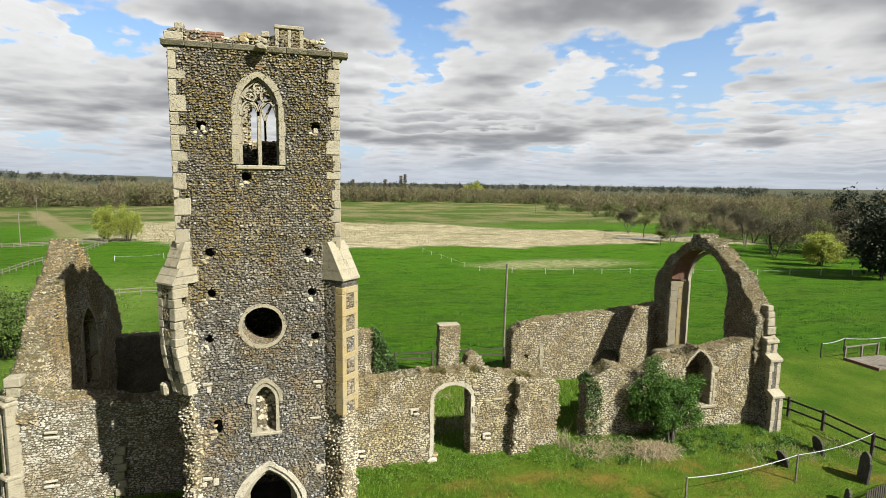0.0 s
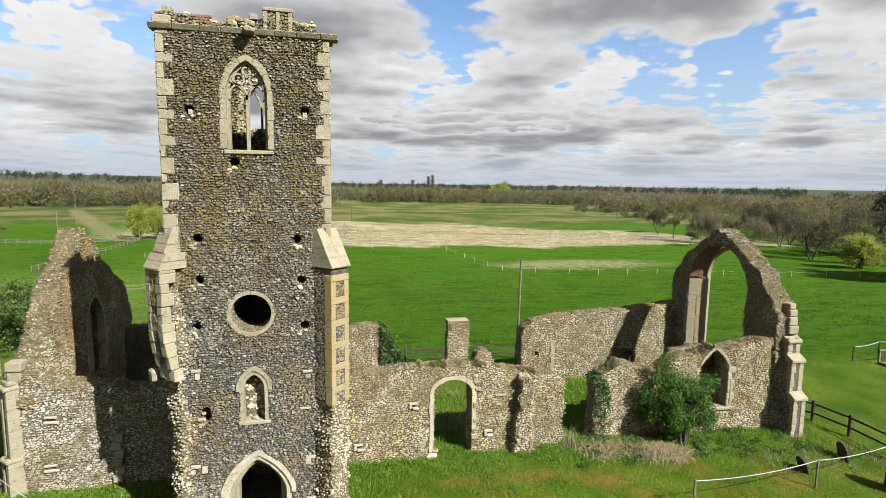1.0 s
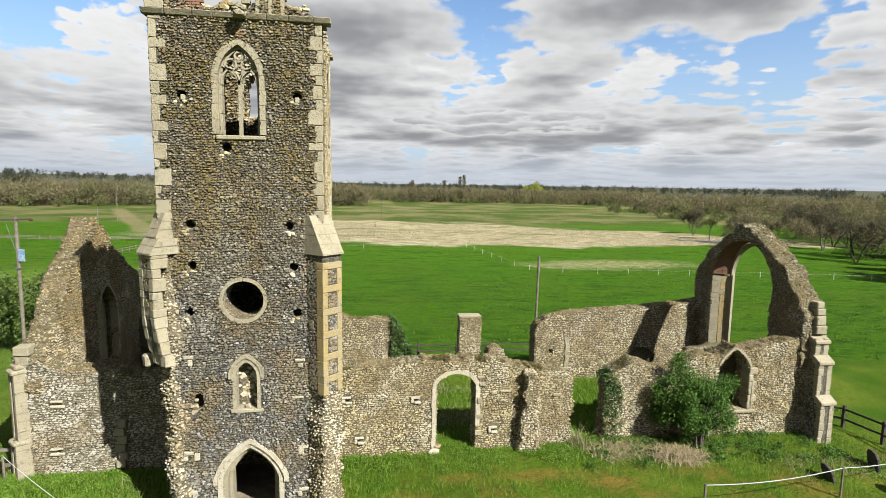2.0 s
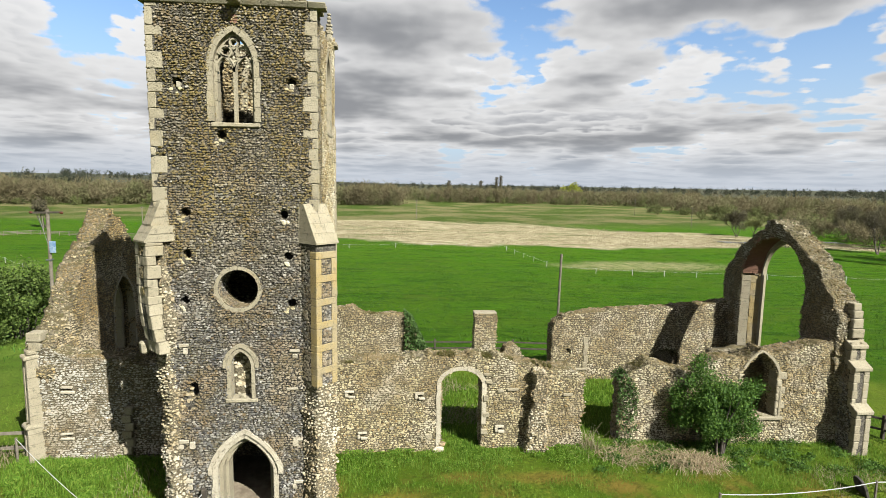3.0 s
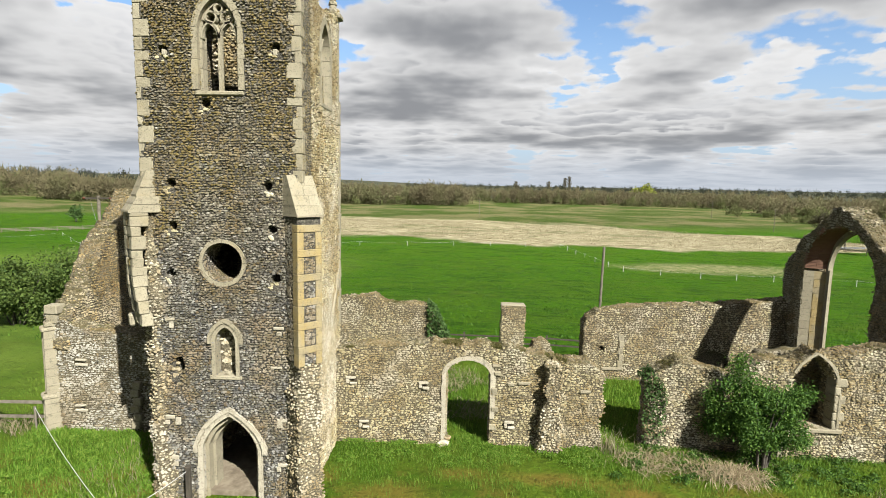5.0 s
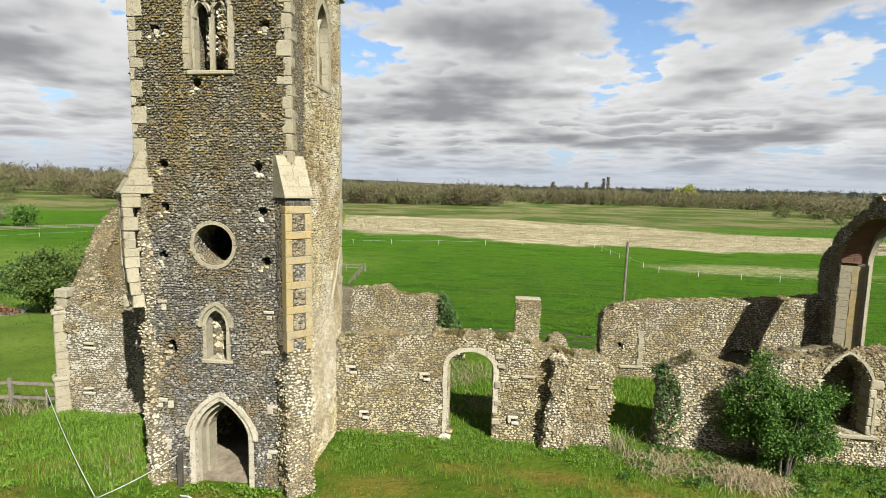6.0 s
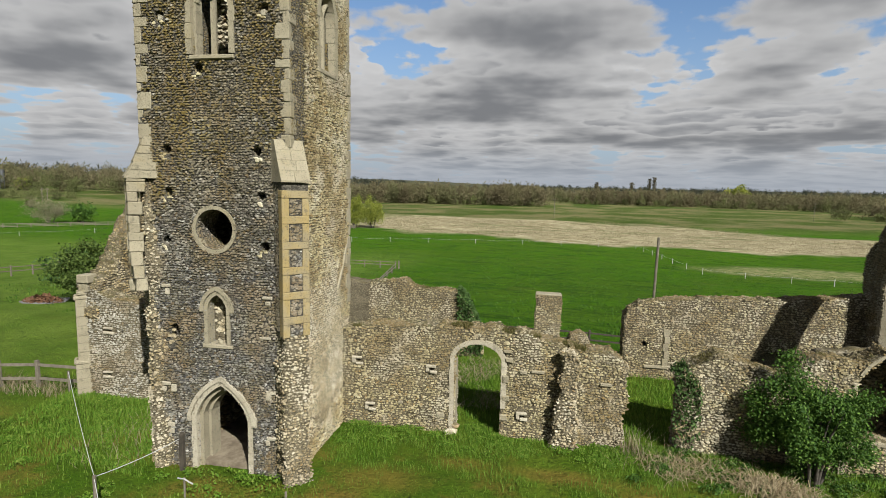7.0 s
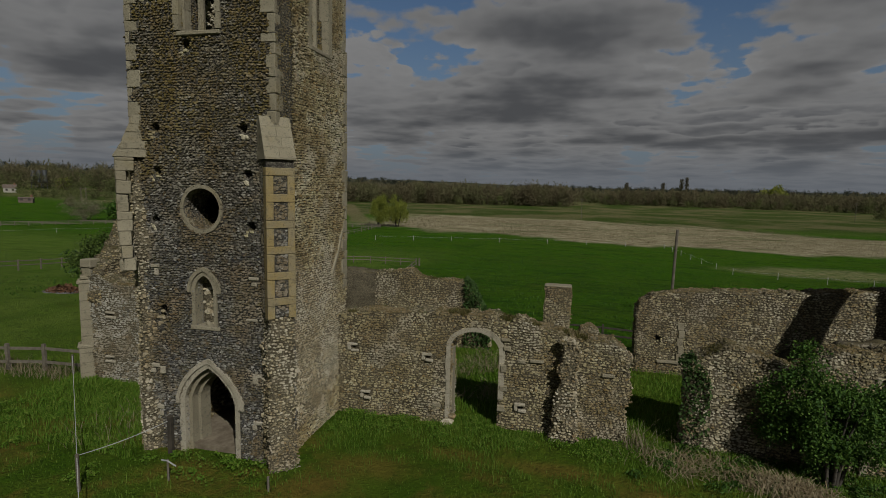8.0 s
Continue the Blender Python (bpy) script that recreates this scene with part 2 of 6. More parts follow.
    field = n.mix(n.math("ADD", n.math("MULTIPLY", mid, 0.5), n.math("MULTIPLY", wide, 0.5)), (0.030, 0.098, 0.003), (0.060, 0.140, 0.005))
    strip = n.noise(n.vec("MULTIPLY", p, (0.05, 0.17, 0.1)), 1.0, 6.0, 0.65)
    field = n.mix(n.math("MULTIPLY", n.step(strip, 0.42, 0.62), 0.55), field, (0.062, 0.112, 0.010))
    dark = n.noise(n.vec("MULTIPLY", p, (0.16, 0.42, 0.1)), 1.0, 7.0, 0.72)
    field = n.mix(n.math("MULTIPLY", n.step(dark, 0.47, 0.62), 0.72), field, (0.014, 0.048, 0.003))
    fine_dark = n.noise(n.vec("MULTIPLY", p, (0.9, 1.3, 0.4)), 1.0, 7.0, 0.78)
    field = n.mix(n.math("MULTIPLY", n.step(fine_dark, 0.50, 0.60), 0.6), field, (0.016, 0.055, 0.003))
    lush = n.noise(n.vec("MULTIPLY", p, (0.7, 1.1, 0.4)), 1.3, 7.0, 0.78)
    field = n.mix(n.math("MULTIPLY", n.step(lush, 0.50, 0.62), 0.55), field, (0.074, 0.146, 0.009))
    c = n.mix(n.step(y, 13.0, 17.0), n.mix(1.0, lawn, (1.34, 1.40, 1.1), "MULTIPLY"), n.mix(1.0, field, (1.30, 1.28, 0.9), "MULTIPLY"))
    # shorter, paler turf of the west paddock
    west = n.math("MULTIPLY", n.step(x, -7.0, -20.0), n.step(y, 105.0, 70.0))
    c = n.mix(n.math("MULTIPLY", west, n.step(mid, 0.25, 0.65, 0.35, 0.8)), c, (0.165, 0.245, 0.040))
    wob = n.math("MULTIPLY", n.math("SUBTRACT", n.noise(p, 0.02, 5.0, 0.6), 0.5), 60.0)
    yy = n.math("ADD", y, wob)
    # the dry reed belt across the meadow, and the paler grazing behind it
    edge0 = n.math("ADD", 132.0, n.math("MULTIPLY", n.math("MAXIMUM", n.math("MULTIPLY", x, -1.0), 0.0), 0.35))
    edge1 = n.math("SUBTRACT", 225.0, n.math("MULTIPLY", n.math("MAXIMUM", n.math("SUBTRACT", x, 60.0), 0.0), 0.9))
    near = n.math("SUBTRACT", yy, edge0)
    reed = n.math("MULTIPLY", n.step(near, -3.0, 4.0), n.step(n.math("SUBTRACT", edge1, n.math("ADD", y, n.math("MULTIPLY", wob, 1.6))), -4.0, 8.0))
    reed = n.math("MULTIPLY", reed, n.step(x, -75.0, -45.0))
    tuft = n.noise(n.vec("MULTIPLY", p, (0.22, 0.7, 0.3)), 1.0, 7.0, 0.78)
    straw = n.mix(n.step(tuft, 0.38, 0.62), (0.235, 0.185, 0.100), (0.56, 0.500, 0.330))
    straw = n.mix(n.math("MULTIPLY", n.step(n.noise(n.vec("MULTIPLY", p, (0.03, 0.12, 0.1)), 1.0, 6.0, 0.7), 0.53, 0.66), 0.7), straw, (0.090, 0.115, 0.025))
    behind = n.mix(n.step(n.noise(p, 0.03, 6.0, 0.65), 0.42, 0.60), (0.063, 0.096, 0.017), (0.178, 0.162, 0.073))
    c = n.mix(n.step(y, 190.0, 240.0), c, behind)
    c = n.mix(reed, c, straw)
    # woods that close the view far off
    away = n.vec("LENGTH", n.vec("MULTIPLY", p, (1.0, 1.0, 0.0)))
    wooded = n.mix(n.step(n.noise(p, 0.012, 6.0, 0.7), 0.4, 0.6), (0.050, 0.058, 0.040), (0.095, 0.085, 0.060))
    c = n.mix(n.step(away, 640.0, 700.0), c, wooded)
    # a thinner pale patch in the green in front of it
    dx, dy = n.math("DIVIDE", n.math("SUBTRACT", x, 60.0), 24.0), n.math("DIVIDE", n.math("SUBTRACT", y, 97.0), 10.0)
    spot = n.math("ADD", n.math("MULTIPLY", dx, dx), n.math("MULTIPLY", dy, dy))
    patch = n.math("MULTIPLY", n.step(n.math("ADD", spot, n.math("MULTIPLY", n.noise(p, 0.12, 5.0, 0.7), 1.6)), 1.9, 0.9), n.step(n.noise(n.vec("MULTIPLY", p, (0.5, 1.1, 0.3)), 1.0, 6.0, 0.75), 0.40, 0.58, 0.25, 0.95))
    c = n.mix(patch, c, (0.34, 0.315, 0.160))
    # the worn track running away on the west side
    track = n.math("ABSOLUTE", n.math("SUBTRACT", n.math("ADD", x, n.math("MULTIPLY", y, 0.46)), n.math("ADD", 14.0, n.math("MULTIPLY", wob, 0.12))))
    on = n.math("MULTIPLY", n.step(track, 5.5, 2.5), n.math("MULTIPLY", n.step(y, 160.0, 175.0), n.step(y, 330.0, 300.0)))
    c = n.mix(n.math("MULTIPLY", on, 0.75), c, (0.238, 0.198, 0.106))
    tuft = n.math("ADD", n.math("MULTIPLY", n.noise(p, 1.4, 5.0, 0.7), 0.6), n.math("MULTIPLY", fine, 0.5))
    c = n.mix(n.math("MULTIPLY", n.step(tuft, 0.5, 0.72), 0.5), c, (0.015, 0.040, 0.003))
    c = n.mix(n.math("MULTIPLY", n.step(n.noise(p, 0.11, 5.0, 0.7), 0.56, 0.70), 0.4), c, (0.092, 0.122, 0.016))
    relief = n.math("ADD", n.math("MULTIPLY", n.noise(p, 0.9, 7.0, 0.78), 2.2), n.noise(p, 12.0, 4.0, 0.7))
    return c, 0.95, relief, {"strength": 1.0, "distance": 0.22, "spec": 0.05}


M_ground = material("meadow_ground", ground_look)


def leaf_of(a, b, c, through=0.25):
    def build(n):
        r = island(n)
        base = n.ramp(r, [(0.0, a), (0.5, b), (1.0, c)])
        return base, 0.7, None, {"through": through, "spec": 0.2}
    return build


def crown_of(a, b, c):
    """Far crowns: tone changes from tree to tree, and a little from leaf to leaf."""
    def build(n):
        p, r = where(n), island(n)
        t = n.add("ShaderNodeTexVoronoi", {"Vector": n.vec("MULTIPLY", p, (1.0, 1.0, 0.25)), "Scale": 0.11})
        base = n.ramp(n.add("ShaderNodeSeparateXYZ", {0: t.outputs["Color"]}).outputs[0], [(0.0, a), (0.5, b), (1.0, c)])
        return n.mix(n.math("MULTIPLY", r, 0.25), base, n.mix(0.5, base, (0.05, 0.05, 0.03))), 0.8, None, {"through": 0.5, "spec": 0.1}
    return build


M_crown_brown = material("bare_brown_crowns", crown_of((0.180, 0.152, 0.088), (0.235, 0.202, 0.115), (0.205, 0.208, 0.098)))
M_crown_olive = material("olive_crowns", crown_of((0.130, 0.140, 0.060), (0.175, 0.195, 0.075), (0.215, 0.240, 0.090)))
M_crown_dark = material("dark_far_crowns", crown_of((0.050, 0.062, 0.045), (0.068, 0.078, 0.056), (0.095, 0.096, 0.066)))
M_wood_far = material("bare_wood_crowns", leaf_of((0.080, 0.068, 0.042), (0.118, 0.100, 0.062), (0.112, 0.112, 0.052), 0.35))
M_pine = material("dark_pine_needles", leaf_of((0.017, 0.026, 0.013), (0.028, 0.038, 0.018), (0.043, 0.051, 0.025), 0.1))
M_willow = material("willow_leaves", leaf_of((0.230, 0.270, 0.036), (0.310, 0.350, 0.056), (0.400, 0.430, 0.090), 0.5))
M_spring = material("spring_leaves", leaf_of((0.092, 0.109, 0.030), (0.132, 0.142, 0.043), (0.158, 0.178, 0.053), 0.4))
M_bush = material("bush_leaves", leaf_of((0.026, 0.070, 0.008), (0.058, 0.132, 0.016), (0.126, 0.228, 0.032), 0.25))
M_thorn = material("hawthorn_leaves", leaf_of((0.045, 0.080, 0.014), (0.085, 0.135, 0.024), (0.140, 0.195, 0.042), 0.35))
M_ivy = material("ivy_leaves", leaf_of((0.028, 0.062, 0.012), (0.048, 0.098, 0.020), (0.088, 0.150, 0.040), 0.25))
M_grass = material("grass_blades", leaf_of((0.078, 0.178, 0.012), (0.138, 0.260, 0.022), (0.230, 0.320, 0.050), 0.4))
# darker than the other grass: small tuft shadows put into the blade colour
M_tuft_shade = material("shade_toned_grass", leaf_of((0.024, 0.082, 0.004), (0.046, 0.120, 0.007), (0.085, 0.165, 0.012), 0.2))
M_dry = material("dry_stalks", leaf_of((0.218, 0.172, 0.092), (0.304, 0.251, 0.152), (0.383, 0.337, 0.224), 0.35))
M_straw = material("tan_dead_stems", leaf_of((0.180, 0.130, 0.070), (0.300, 0.235, 0.135), (0.440, 0.370, 0.240), 0.2))
M_topgrass = material("wall_top_grass", leaf_of((0.073, 0.079, 0.015), (0.112, 0.099, 0.026), (0.191, 0.155, 0.059), 0.35))
M_blossom = material("blossom_twigs", leaf_of((0.130, 0.115, 0.060), (0.230, 0.208, 0.125), (0.360, 0.335, 0.235), 0.3))
M_timber = material("weathered_timber", plain((0.106, 0.089, 0.066), (0.178, 0.155, 0.119), 5.0, 0.9, 0.5))
M_darkwood = material("dark_timber", plain((0.030, 0.024, 0.017), (0.059, 0.048, 0.034), 5.0, 0.9, 0.5))
M_white = material("white_plastic", plain((0.409, 0.409, 0.396), (0.495, 0.495, 0.482), 3.0, 0.5, 0.1))
M_grave = material("lichened_headstone", plain((0.030, 0.026, 0.022), (0.073, 0.066, 0.053), 7.0, 0.95, 0.6))
M_iron = material("galvanised_metal", plain((0.106, 0.112, 0.119), (0.172, 0.178, 0.185), 8.0, 0.5, 0.1, metal=0.6))
M_insulator = material("brown_ceramic", plain((0.066, 0.023, 0.013), (0.106, 0.040, 0.023), 8.0, 0.25, 0.1))
M_blue = material("blue_notice", plain((0.066, 0.145, 0.277), (0.264, 0.330, 0.396), 9.0, 0.5, 0.1))
M_bark = material("bark", plain((0.040, 0.033, 0.026), (0.086, 0.073, 0.056), 6.0, 0.95, 0.6))


# ---------------------------------------------------------------- mesh helpers
def vnoise(p, seed=0):
    """Smooth value noise in -1..1 at the rows of p."""
    p = np.asarray(p, float)
    i = np.floor(p).astype(np.int64)
    f = p - i
    f = f * f * (3 - 2 * f)
    total = np.zeros(len(p))
    for dx in (0, 1):
        for dy in (0, 1):
            for dz in (0, 1):
                a, b, c = i[:, 0] + dx, i[:, 1] + dy, i[:, 2] + dz
                h = (a * 374761393 + b * 668265263 + c * 2147483647 + seed * 1274126177) & 0xFFFFFFFF
                h = ((h ^ (h >> 13)) * 1274126177) & 0xFFFFFFFF
                h = (h ^ (h >> 16)) & 0xFFFF
                w = (f[:, 0] if dx else 1 - f[:, 0]) * (f[:, 1] if dy else 1 - f[:, 1]) * (f[:, 2] if dz else 1 - f[:, 2])
                total += w * (h / 32767.5 - 1)
    return total


def n2(u, v, scale, seed=0):
    u, v = np.broadcast_arrays(np.asarray(u, float), np.asarray(v, float))
    return vnoise(np.stack([u.ravel() * scale, v.ravel() * scale, np.full(u.size, seed * 7.3)], 1), seed).reshape(u.shape)


def mesh_np(name, verts, faces, mat, smooth=False):
    """A mesh from an (n, 3) array and a list of (m, k) index arrays."""
    me = bpy.data.meshes.new(name)
    verts = np.asarray(verts, np.float32)
    loops = np.concatenate([np.asarray(f, np.int32).ravel() for f in faces])
    sizes = np.concatenate([np.full(len(f), f.shape[1], np.int32) for f in faces])
    me.vertices.add(len(verts))
    me.vertices.foreach_set("co", verts.ravel())
    me.loops.add(len(loops))
    me.loops.foreach_set("vertex_index", loops)
    me.polygons.add(len(sizes))
    me.polygons.foreach_set("loop_start", np.concatenate([[0], np.cumsum(sizes)[:-1]]).astype(np.int32))
    me.polygons.foreach_set("loop_total", sizes)
    me.polygons.foreach_set("use_smooth", np.full(len(sizes), smooth))
    me.update(calc_edges=True)
    if mat:
        me.materials.append(mat)
    return me


def child(name, me, parent, label="", kind=""):
    ob = new(name, me)
    ob.parent = parent
    return tagged(ob, label, kind=kind)


def part(name, bm, mat, parent, label=""):
    """Links a bmesh as one mesh object under a thing or a part."""
    me = bpy.data.meshes.new(name)
    bm.to_mesh(me)
    bm.free()
    me.materials.append(mat)
    return child(name, me, parent, label)


def thing(name, label, category, group="", kind="", at=(0, 0, 0)):
    ob = new(name)
    ob.location = at
    bpy.context.view_layer.update()
    return tagged(ob, label, category, group, kind)


rng = np.random.default_rng(7)


def flint_mesh(name, c, nrm, tan, size, high, mat, sides=5):
    """Low knapped stones set in a face: c centres, nrm normals, tan tangents (rows), size half-length, high how far proud."""
    k = len(c)
    bit = np.cross(nrm, tan)
    ang = np.linspace(0, 2 * np.pi, sides, endpoint=False)[None] + rng.uniform(-0.35, 0.35, (k, sides))
    spin = rng.normal(0, 0.24, (k, 1))
    flat = rng.uniform(0.5, 0.82, (k, 1))
    rings = []
    for r0, r1, z0, z1 in ((1.0, 1.2, -0.4, -0.3), (0.70, 1.05, 0.5, 1.25)):
        r = rng.uniform(r0, r1, (k, sides)) * size[:, None]
        a, b = r * np.cos(ang), r * np.sin(ang) * flat
        a, b = a * np.cos(spin) - b * np.sin(spin), a * np.sin(spin) + b * np.cos(spin)
        z = rng.uniform(z0, z1, (k, sides)) * high[:, None]
        rings.append(c[:, None] + a[..., None] * tan[:, None] + b[..., None] * bit[:, None] + z[..., None] * nrm[:, None])
    verts = np.concatenate(rings, 1).reshape(-1, 3)
    base = (np.arange(k) * 2 * sides)[:, None]
    ids = np.arange(sides)
    nxt = (ids + 1) % sides
    quads = np.stack([base + ids, base + nxt, base + sides + nxt, base + sides + ids], -1).reshape(-1, 4)
    caps = base + sides + ids
    return mesh_np(name, verts, [quads, caps], mat)


class Wall:
    """A wall standing on a line: u along it, v up, w into it. inside(u, v) is negative in the masonry."""

    def __init__(self, origin, along, into, u0, u1, v0, v1, thick, inside, cell=0.1, rough=0.03, seed=1):
        self.o, self.U, self.W = np.array(origin, float), np.array(along, float), np.array(into, float)
        self.inside, self.cell, self.thick = inside, cell, thick
        nu, nv = int(np.ceil((u1 - u0) / cell)), int(np.ceil((v1 - v0) / cell))
        uu, vv = u0 + np.arange(nu + 1) * cell, v0 + np.arange(nv + 1) * cell
        gu, gv = np.meshgrid(uu, vv, indexing="ij")
        cu, cv = np.meshgrid(uu[:-1] + cell / 2, vv[:-1] + cell / 2, indexing="ij")
        solid = inside(cu, cv) < 0
        pad = np.pad(solid, 1)
        around = pad[:-1, :-1].astype(int) + pad[1:, :-1] + pad[:-1, 1:] + pad[1:, 1:]
        edge = (around > 0) & (around < 4)
        s = inside(gu, gv)
        e = 1e-3
        du, dv = (inside(gu + e, gv) - s) / e, (inside(gu, gv + e) - s) / e
        g2 = np.maximum(du * du + dv * dv, 0.25)
        move = np.clip(s, -0.6 * cell, 0.6 * cell)
        gu = np.where(edge, gu - move * du / g2, gu)
        gv = np.where(edge, gv - move * dv / g2, gv)
        layers = max(1, int(round(thick / 0.13)))
        verts, used = [], around > 0
        ids = np.full((layers + 1, nu + 1, nv + 1), -1)
        count = 0
        for k in range(layers + 1):
            m = used if k in (0, layers) else edge
            ids[k][m] = count + np.arange(m.sum())
            count += m.sum()
            w = thick * k / layers
            p = self.o + gu[m][:, None] * self.U + gv[m][:, None] * np.array([0, 0, 1.0]) + w * self.W
            d = np.stack([vnoise(p * 3.1, seed + a) + 0.6 * vnoise(p * 8.7, seed + 5 + a) for a in range(3)], 1)
            verts.append(p + d * rough)
        self.verts = np.concatenate(verts)
        quad = lambda k, i, j: np.stack([ids[k][i, j], ids[k][i + 1, j], ids[k][i + 1, j + 1], ids[k][i, j + 1]], -1)
        i, j = np.nonzero(solid)
        self.front, self.back = quad(0, i, j), quad(layers, i, j)[:, ::-1]
        sides = []
        for (di, dj), (a, b) in {(-1, 0): ((0, 1), (0, 0)), (1, 0): ((1, 0), (1, 1)), (0, -1): ((0, 0), (1, 0)), (0, 1): ((1, 1), (0, 1))}.items():
            nb = pad[1 + di : nu + 1 + di, 1 + dj : nv + 1 + dj]
            i, j = np.nonzero(solid & ~nb)
            for k in range(layers):
                sides.append(np.stack([ids[k][i + a[0], j + a[1]], ids[k + 1][i + a[0], j + a[1]], ids[k + 1][i + b[0], j + b[1]], ids[k][i + b[0], j + b[1]]], -1))
        self.sides = np.concatenate(sides)

    def core(self, name, mat):
        return mesh_np(name, self.verts, [self.front, self.back, self.sides], mat, True)

    def flints(self, name, mat, faces="fs", size=(0.050, 0.068), high=0.060, clear=None, keep=0.985, sides=5, tops=None):
        q = np.concatenate([{"f": self.front, "b": self.back, "s": self.sides}[k] for k in faces])
        a, b, c, d = (self.verts[q[:, k]] for k in range(4))
        mid = (a + b + c + d) / 4
        nrm = np.cross(c - a, d - b)
        area = np.linalg.norm(nrm, axis=1)
        nrm /= np.maximum(area, 1e-9)[:, None]
        flat = np.cross([0, 0, 1.0], nrm)
        big = np.linalg.norm(flat, axis=1) > 0.3
        tan = np.where(big[:, None], flat, self.U - (nrm @ self.U)[:, None] * nrm)
        tan /= np.maximum(np.linalg.norm(tan, axis=1), 1e-6)[:, None]
        bit = np.cross(nrm, tan)
        ok = (area > 0.2 * self.cell**2) & (rng.random(len(q)) < keep)
        if tops is not None:
            ok &= (nrm[:, 2] > 0.3) == tops
        if clear is not None:
            rel = mid - self.o
            ok &= ~clear(rel @ self.U, rel[:, 2])
        k = ok.sum()
        j = rng.uniform(-0.5, 0.5, (k, 2)) * [self.cell, 0.5 * self.cell]
        course = np.floor(mid[ok][:, 2] / self.cell).astype(int)
        j[:, 0] += self.cell * (0.5 * (course % 2) + 0.23 * (course % 3))
        j[:, 1] += self.cell * 0.45 * vnoise(mid[ok] * 2.3, 77)
        pos = mid[ok] + tan[ok] * j[:, :1] + bit[ok] * j[:, 1:]
        scale = self.cell / 0.1
        return flint_mesh(name, pos, nrm[ok], tan[ok], rng.uniform(*size, k) * rng.choice([0.72, 0.9, 1.0, 1.12, 1.38], k) * scale, high * scale * rng.uniform(0.6, 1.4, k), mat, sides)


def head_arc(half, h, bulge):
    """Centre (from the left springing) and radius of the left arc of a pointed head."""
    if bulge is None:
        r = (half * half + h * h) / (2 * half)
        return r, 0.0, r
    ln = math.hypot(half, h)
    sag = bulge * ln
    r = (ln * ln / 4 + sag * sag) / (2 * sag)
    k = (r - sag) / ln
    return half / 2 + h * k, h / 2 - half * k, r


def pointed(cu, half, sill, spring, apex, bulge=None):
    """The inside of a pointed opening, negative within. bulge: how far each arc bows, for flatter heads."""
    ou, ov, r = head_arc(half, apex - spring, bulge)

    def f(u, v):
        box = np.maximum(np.abs(u - cu) - half, sill - v)
        arcs = np.maximum(np.hypot(u - (cu - half + ou), v - spring - ov) - r, np.hypot(u - (cu + half - ou), v - spring - ov) - r)
        return np.where(v > spring, np.maximum(arcs, sill - v), box)
    return f


def pointed_path(cu, half, sill, spring, apex, bulge=None, step=0.06):
    """The outline of that opening, from the left foot over the apex to the right foot."""
    ou, ov, r = head_arc(half, apex - spring, bulge)
    k = max(1, int((spring - sill) / step))
    up = [(cu - half, sill + (spring - sill) * i / k) for i in range(k)]
    a0, a1 = math.atan2(-ov, -ou), math.atan2(apex - spring - ov, half - ou)
    a0 = a0 if a0 > 0 else a0 + 2 * math.pi
    na = max(4, int(r * abs(a0 - a1) / step))
    arc = [(cu - half + ou + r * math.cos(a0 + (a1 - a0) * i / na), spring + ov + r * math.sin(a0 + (a1 - a0) * i / na)) for i in range(na + 1)]
    left = up + arc
    return left + [(2 * cu - u, v) for u, v in reversed(left[:-1])]


def rounded(cu, half, sill, spring, apex):
    """The inside of an opening with a flattened round head, negative within."""
    def f(u, v):
        box = np.maximum(np.abs(u - cu) - half, sill - v)
        head = (np.hypot((u - cu) / half, (v - spring) / (apex - spring)) - 1) * (apex - spring)
        return np.where(v > spring, head, box)
    return f


def rounded_path(cu, half, sill, spring, apex, step=0.06):
    k = int((spring - sill) / step)
    left = [(cu - half, sill + (spring - sill) * i / k) for i in range(k)]
    arc = [(cu - half * math.cos(math.pi * i / 36), spring + (apex - spring) * math.sin(math.pi * i / 36)) for i in range(37)]
    return left + arc + [(2 * cu - u, v) for u, v in reversed(left)]


def blob(cu, cv, a, b):
    return lambda u, v: (np.hypot((u - cu) / a, (v - cv) / b) - 1) * min(a, b)


def less(base, *holes):
    def f(u, v):
        d = base(u, v)
        for h in holes:
            d = np.maximum(d, -h(u, v))
        return d
    return f


def profile(u0, u1, tops, ragged=0.12, seed=3, ends=0.1, left=None, right=None):
    """Masonry under a broken top line through (u, height) pairs, with rough ends; left and right: (height, u) pairs of a raking end."""
    tu, tv = zip(*tops)

    def f(u, v):
        top = np.interp(u, tu, tv) + ragged * (n2(u, 0 * u, 2.1, seed) + 0.6 * n2(u, 0 * u, 6.0, seed + 1))
        lo = np.interp(v, *zip(*left)) if left else u0
        hi = np.interp(v, *zip(*right)) if right else u1
        wob = ends * (n2(0 * v, v, 1.7, seed + 2) + 0.6 * n2(0 * v, v, 5.0, seed + 3))
        return np.maximum(v - top, np.maximum(lo + wob - u, u - hi - wob))
    return f


def blocks(name, parent, place, path, deep, w0, w1, length, mat, gap=0.006, skip=(), closed=False, jitter=0.012):
    """Dressed stones along a path in a wall's face: from the path outwards by deep, from w0 to w1 into the wall. Each is an object."""
    p = np.array(path, float)
    t = np.gradient(p, axis=0)
    if closed:
        t = np.roll(p, -1, 0) - np.roll(p, 1, 0)
    t /= np.linalg.norm(t, axis=1)[:, None]
    out = p + deep * np.stack([-t[:, 1], t[:, 0]], 1)
    run = np.concatenate([[0], np.cumsum(np.linalg.norm(np.diff(p, axis=0), axis=1))])
    count = max(2, int(round(run[-1] / length)))
